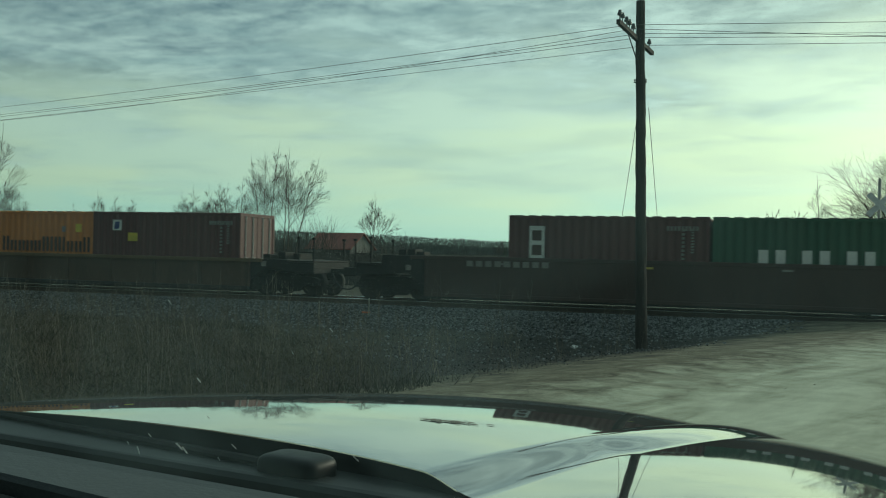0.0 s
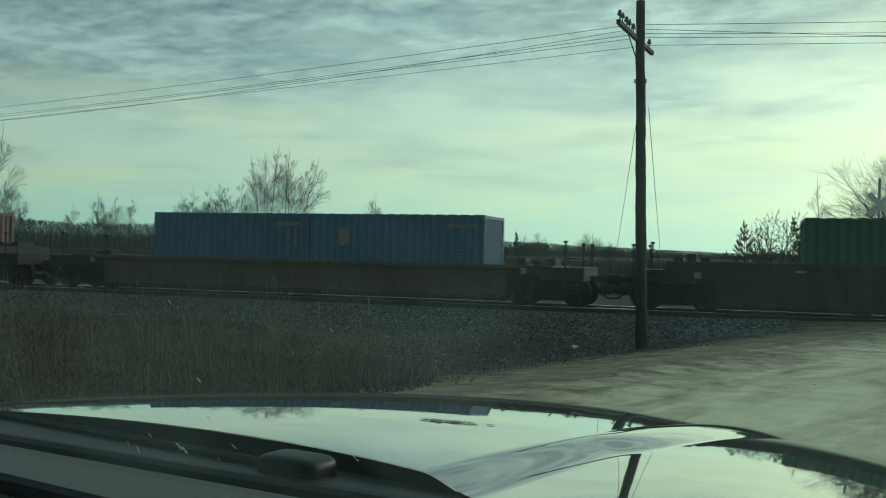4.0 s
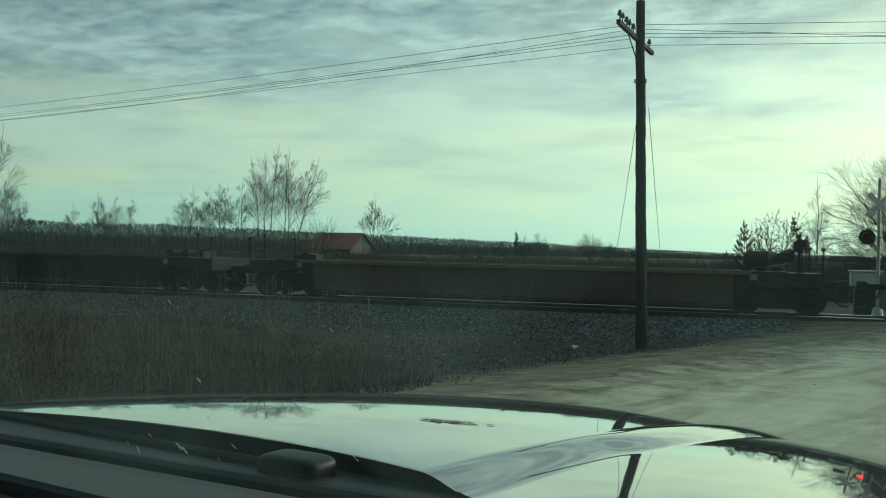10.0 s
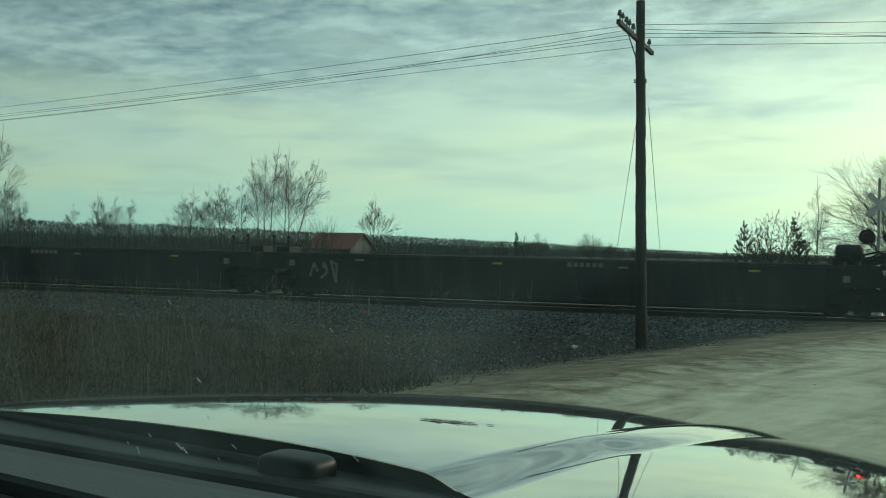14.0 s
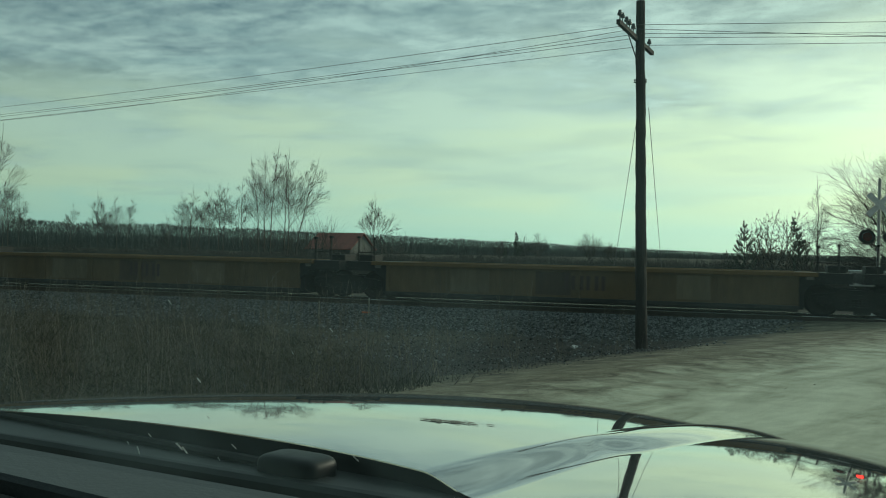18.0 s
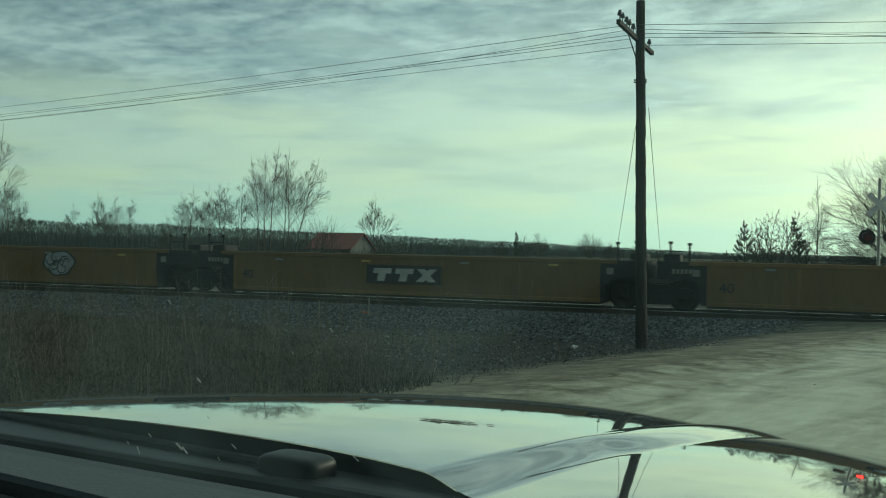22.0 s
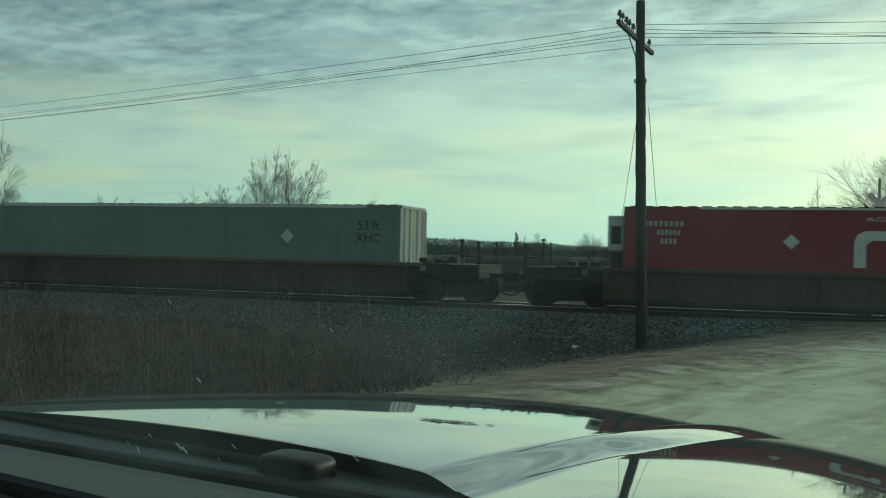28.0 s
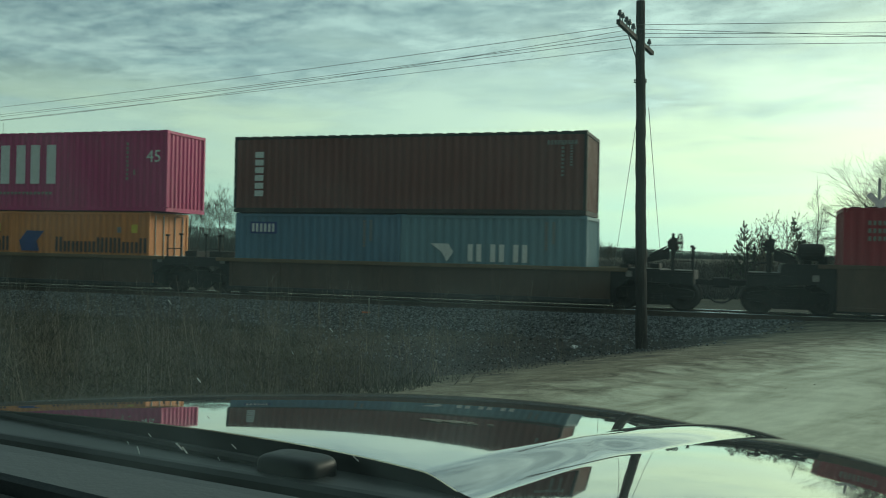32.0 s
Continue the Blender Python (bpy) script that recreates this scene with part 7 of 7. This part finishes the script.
        lx, ly = rnd.gauss(0, 0.5) * h, rnd.gauss(0, 0.5) * h
        k = len(v)
        v += [(x - dx, y - dy, z), (x + dx, y + dy, z), (x + lx, y + ly, z + h)]
        f.append((k, k + 1, k + 2))
    me = bpy.data.meshes.new("dry_grass")
    me.from_pydata(v, [], f)
    me.materials.append(tuft)
    tagged(new("dry_grass", me), "matted dry yellow brown grass on the verge", "grass", kind="stuff")


def brush():
    """Rough leafless scrub on the far side of the track."""
    rnd = random.Random(55)
    st = Sticks()
    for i in range(26000):
        y = 54 + 90 * rnd.random() ** 1.2
        x = rnd.uniform(-1.0, 0.45) * y + 8
        k = (0.6 + 0.9 * max(0.0, noise.noise(Vector((x * 0.09, y * 0.09, 8))) + 0.35)) * (0.5 + 0.6 * smooth(54, 80, y))
        h = rnd.uniform(0.9, 2.2) * k
        a = Vector((x, y, ground_height(x, y) - 0.05))
        for _ in range(4):
            d = Vector((rnd.gauss(0, 0.55), rnd.gauss(0, 0.4), 1)).normalized()
            m = a + d * h * rnd.uniform(0.35, 0.6)
            e = m + (d + Vector((rnd.gauss(0, 0.6), rnd.gauss(0, 0.4), 0))).normalized() * h * 0.5
            st.add(a, m, 0.04, 0.026)
            st.add(m, e, 0.026, 0.008)
    scrub = mat("scrub", (0.030, 0.032, 0.028), 0.95, 0, (0.3, 3), 0.2, islands=True, per_object=0.2)
    tagged(new("scrub", st.mesh("scrub", scrub)), "low leafless brown scrub across the far field", "scrub", kind="stuff")


forest()
brush()
weeds()
CLUMP = "tall slender leafless tree in a clump behind the track"
SLIM = "slender leafless tree behind the track"
for px, top_px, lean, bend, reach in ((431, 325, -0.02, 0.0, 0.30), (459, 292, -0.03, -0.05, 0.34), (468, 281, 0.0, -0.03, 0.28), (477, 268, 0.0, 0.04, 0.36), (503, 290, -0.02, -0.05, 0.34),
                                      (508, 277, 0.03, 0.02, 0.34), (521, 288, 0.07, 0.16, 0.42)):
    slender(px, 110 + px % 7, top_px, CLUMP, px, lean, reach * 1.05, 0.34, 0.55, 0.0085, bend)
for px, far, top_px, lean in ((14, 120, 318, 0.0), (4, 122, 330, -0.05), (30, 125, 345, 0.08), (122, 150, 362, 0.0), (171, 140, 344, 0.0), (186, 141, 358, 0.06), (207, 142, 352, 0.0), (221, 144, 354, 0.12), (301, 140, 380, -0.04),
                              (322, 130, 345, -0.10), (334, 131, 336, 0.0), (345, 133, 344, 0.06), (370, 131, 334, -0.03), (385, 130, 328, 0.03), (394, 130, 332, 0.02)):
    slender(px, far, top_px, SLIM, px + 3, lean, 0.34, 0.30, 0.5, 0.010)
slender(657, 100, 350, "small leafless tree beside the house", 7, 0.0, 0.40, 0.35, 0.5, 0.012, 0.05)
slender(-26, 85, 235, "tall leafless tree behind the track", 15, 0.03, 0.36, 0.3, 0.6, 0.008)
for px, far, high in ((440, 122, 5.6), (462, 120, 5.2), (490, 122, 6.2), (510, 119, 5.4), (530, 121, 6.0), (548, 120, 6.8), (562, 124, 6.3), (574, 125, 6.8), (672, 130, 5.0), (690, 132, 5.4), (712, 140, 4.8), (330, 135, 5.0), (285, 138, 4.8)):
    thicket(px, far, high * 0.92, "low leafless thicket behind the track", px, 11, 1.7, 0.010)
for px, high in ((1043, 8.4), (953, 7.4), (930, 6.6), (885, 5.5), (1080, 5.6), (1128, 5.0)):
    spreading(px, 250, [(1.2, math.cos(k * 1.26 + px), math.sin(k * 1.26 + px), 1.5, high * 0.62) for k in range(5)] + [(1.2, 0, 0.1, 1, high * 0.72)],
              "rounded leafless tree far across the field", px, 0.2, 2, 0.6, 0.02)
spreading(1640, 52, [(0.5, -0.66, 0.05, 0.80, 6.3), (1.3, -0.50, 0.25, 0.95, 5.0), (0.5, -1.0, -0.1, 0.42, 4.6), (0.4, -1.0, 0.2, 0.20, 4.4), (1.9, 0.4, 0.1, 0.9, 5.0), (0.9, -0.85, -0.25, 0.62, 5.2)],
          "large spreading leafless tree behind the crossing", 18, 0.20, 3, 0.55, 0.0048, 0.0)
spreading(1680, 56, [(2.2, -0.55, 0.1, 1.0, 6.2), (3.0, -0.2, 0.2, 1.0, 5.6), (2.4, 0.6, -0.2, 1.0, 5.0), (3.4, -0.62, -0.1, 0.9, 5.2)],
          "large spreading leafless tree behind the crossing", 19, 0.22, 3, 0.55, 0.0048, 0.02)
slender(1447, 58, 328, "thin leafless sapling behind the crossing", 21, 0.03, 0.30, 0.3, 0.5, 0.004)
slender(1436, 60, 372, "thin leafless sapling behind the crossing", 22, 0.10, 0.30, 0.3, 0.5, 0.004)
for px, high in ((1345, 2.2), (1410, 2.4), (1440, 2.7), (1475, 2.8), (1505, 3.0), (1535, 2.8), (1560, 3.1), (1600, 3.2)):
    thicket(px, 57, high, "dense low leafless bush behind the crossing", px, 13, 1.2, 0.006)
pine(1321, 60, 4.75, 31, 0.85, 1.0)
pine(1294, 62, 2.9, 35, 1.0, 1.0)
pine(1424, 60, 5.1, 33, 0.72, 1.0, -0.10)
pine(1408, 61, 2.6, 38, 1.0, 1.0)
pine(917, 240, 8.2, 34, 0.62, 1.6, 0.0, 1.5)
pine(895, 242, 4.4, 37, 0.9, 1.4, 0.0, 1.5)
LEAFY = "young oak behind the crossing with sparse withered leaves"


def withered(px, depth_m, height, seed):
    """A young broadleaf tree that has kept some of its dead leaves."""
    rnd = random.Random(seed)
    t, p = tree_at("tree", px, depth_m, LEAFY, "bare trees")
    st, nv, nf = Sticks(), [], []
    for k in range(6):
        a = k * 2.4
        bough(st, rnd, p + Vector((0, 0, 0.5 + 0.22 * k)), Vector((math.cos(a) * 0.42, math.sin(a) * 0.42, 1)).normalized(), (height - 0.6) * (1.0 - 0.045 * k) * rnd.uniform(0.72, 0.95), 0.035, 2, 0.02, 0.6, 0.008, 0.2)
    for i in range(0, len(st.v), 6):
        if rnd.random() < 0.45 and st.v[i][2] > p.z + 0.8:
            c = Vector(st.v[i + 3])
            for _ in range(2):
                o = Vector((rnd.gauss(0, 1), rnd.gauss(0, 1), rnd.gauss(0, 1))).normalized()
                w, c2 = o.orthogonal().normalized() * 0.038, c + o * 0.05
                k = len(nv)
                nv.extend((tuple(c2 - w), tuple(c2 + o * 0.09), tuple(c2 + w), tuple(c2 - o * 0.05)))
                nf.append((k, k + 1, k + 2, k + 3))
    part("stems", st.mesh("stems", BARK), BARK, t)
    me = bpy.data.meshes.new("leaves")
    me.from_pydata(nv, [], nf)
    leaf = mat("withered_leaf", (0.10, 0.085, 0.05), 0.9, 0, (3, 20), 0.3, islands=True, per_object=0.4)
    me.materials.append(leaf)
    part("leaves", me, leaf, t, "dry brown leaves")


withered(1374, 61, 4.9, 41)
withered(1350, 63, 2.8, 42)
withered(1396, 63, 2.9, 43)


def litter():
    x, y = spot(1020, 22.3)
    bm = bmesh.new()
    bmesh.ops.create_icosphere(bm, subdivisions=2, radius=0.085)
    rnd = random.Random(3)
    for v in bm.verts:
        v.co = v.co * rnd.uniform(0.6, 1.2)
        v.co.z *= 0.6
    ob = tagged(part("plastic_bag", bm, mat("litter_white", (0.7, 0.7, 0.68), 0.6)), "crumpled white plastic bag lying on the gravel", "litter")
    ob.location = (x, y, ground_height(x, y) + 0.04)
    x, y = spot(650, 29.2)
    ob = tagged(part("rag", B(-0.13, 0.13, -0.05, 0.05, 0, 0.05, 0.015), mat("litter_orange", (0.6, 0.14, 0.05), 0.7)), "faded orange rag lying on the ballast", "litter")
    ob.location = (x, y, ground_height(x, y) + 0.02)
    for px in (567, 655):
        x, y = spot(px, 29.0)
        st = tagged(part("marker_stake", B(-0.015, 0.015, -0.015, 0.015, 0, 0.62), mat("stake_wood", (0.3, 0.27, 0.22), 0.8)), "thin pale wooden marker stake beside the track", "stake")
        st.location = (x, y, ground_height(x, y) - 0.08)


litter()
LENSES = [lens(*row) for row in LAMPS]


def motions():
    """The train rolls to the right; the two signal lamps flash in turn."""
    times = [0, 4, 8, 12, 16, 20, 24, 28, 32]
    for ob, q, z in MOVING:
        walk(ob, [(t, pose(q + run(t), TRACK_Y, z)) for t in times])
    for d, lit in zip(LENSES, (0.5, 0.0)):
        rows, base = [], d.location.copy()
        turns = ((0, 180), (11, 180), (12, 120), (13, 60), (14, 0), (24, 0), (25, 60), (26, 120), (27, 180)) if lit else ((0, 0), (12, 0), (13, 60), (14, 120), (15, 180), (21, 180), (22, 120), (23, 60), (24, 0))
        for k in range(33):
            rows += [(k + dt / 30, pose(*base, 0, 0, a)) for dt, a in turns if k + dt / 30 <= 32]
        walk(d, rows)


motions()
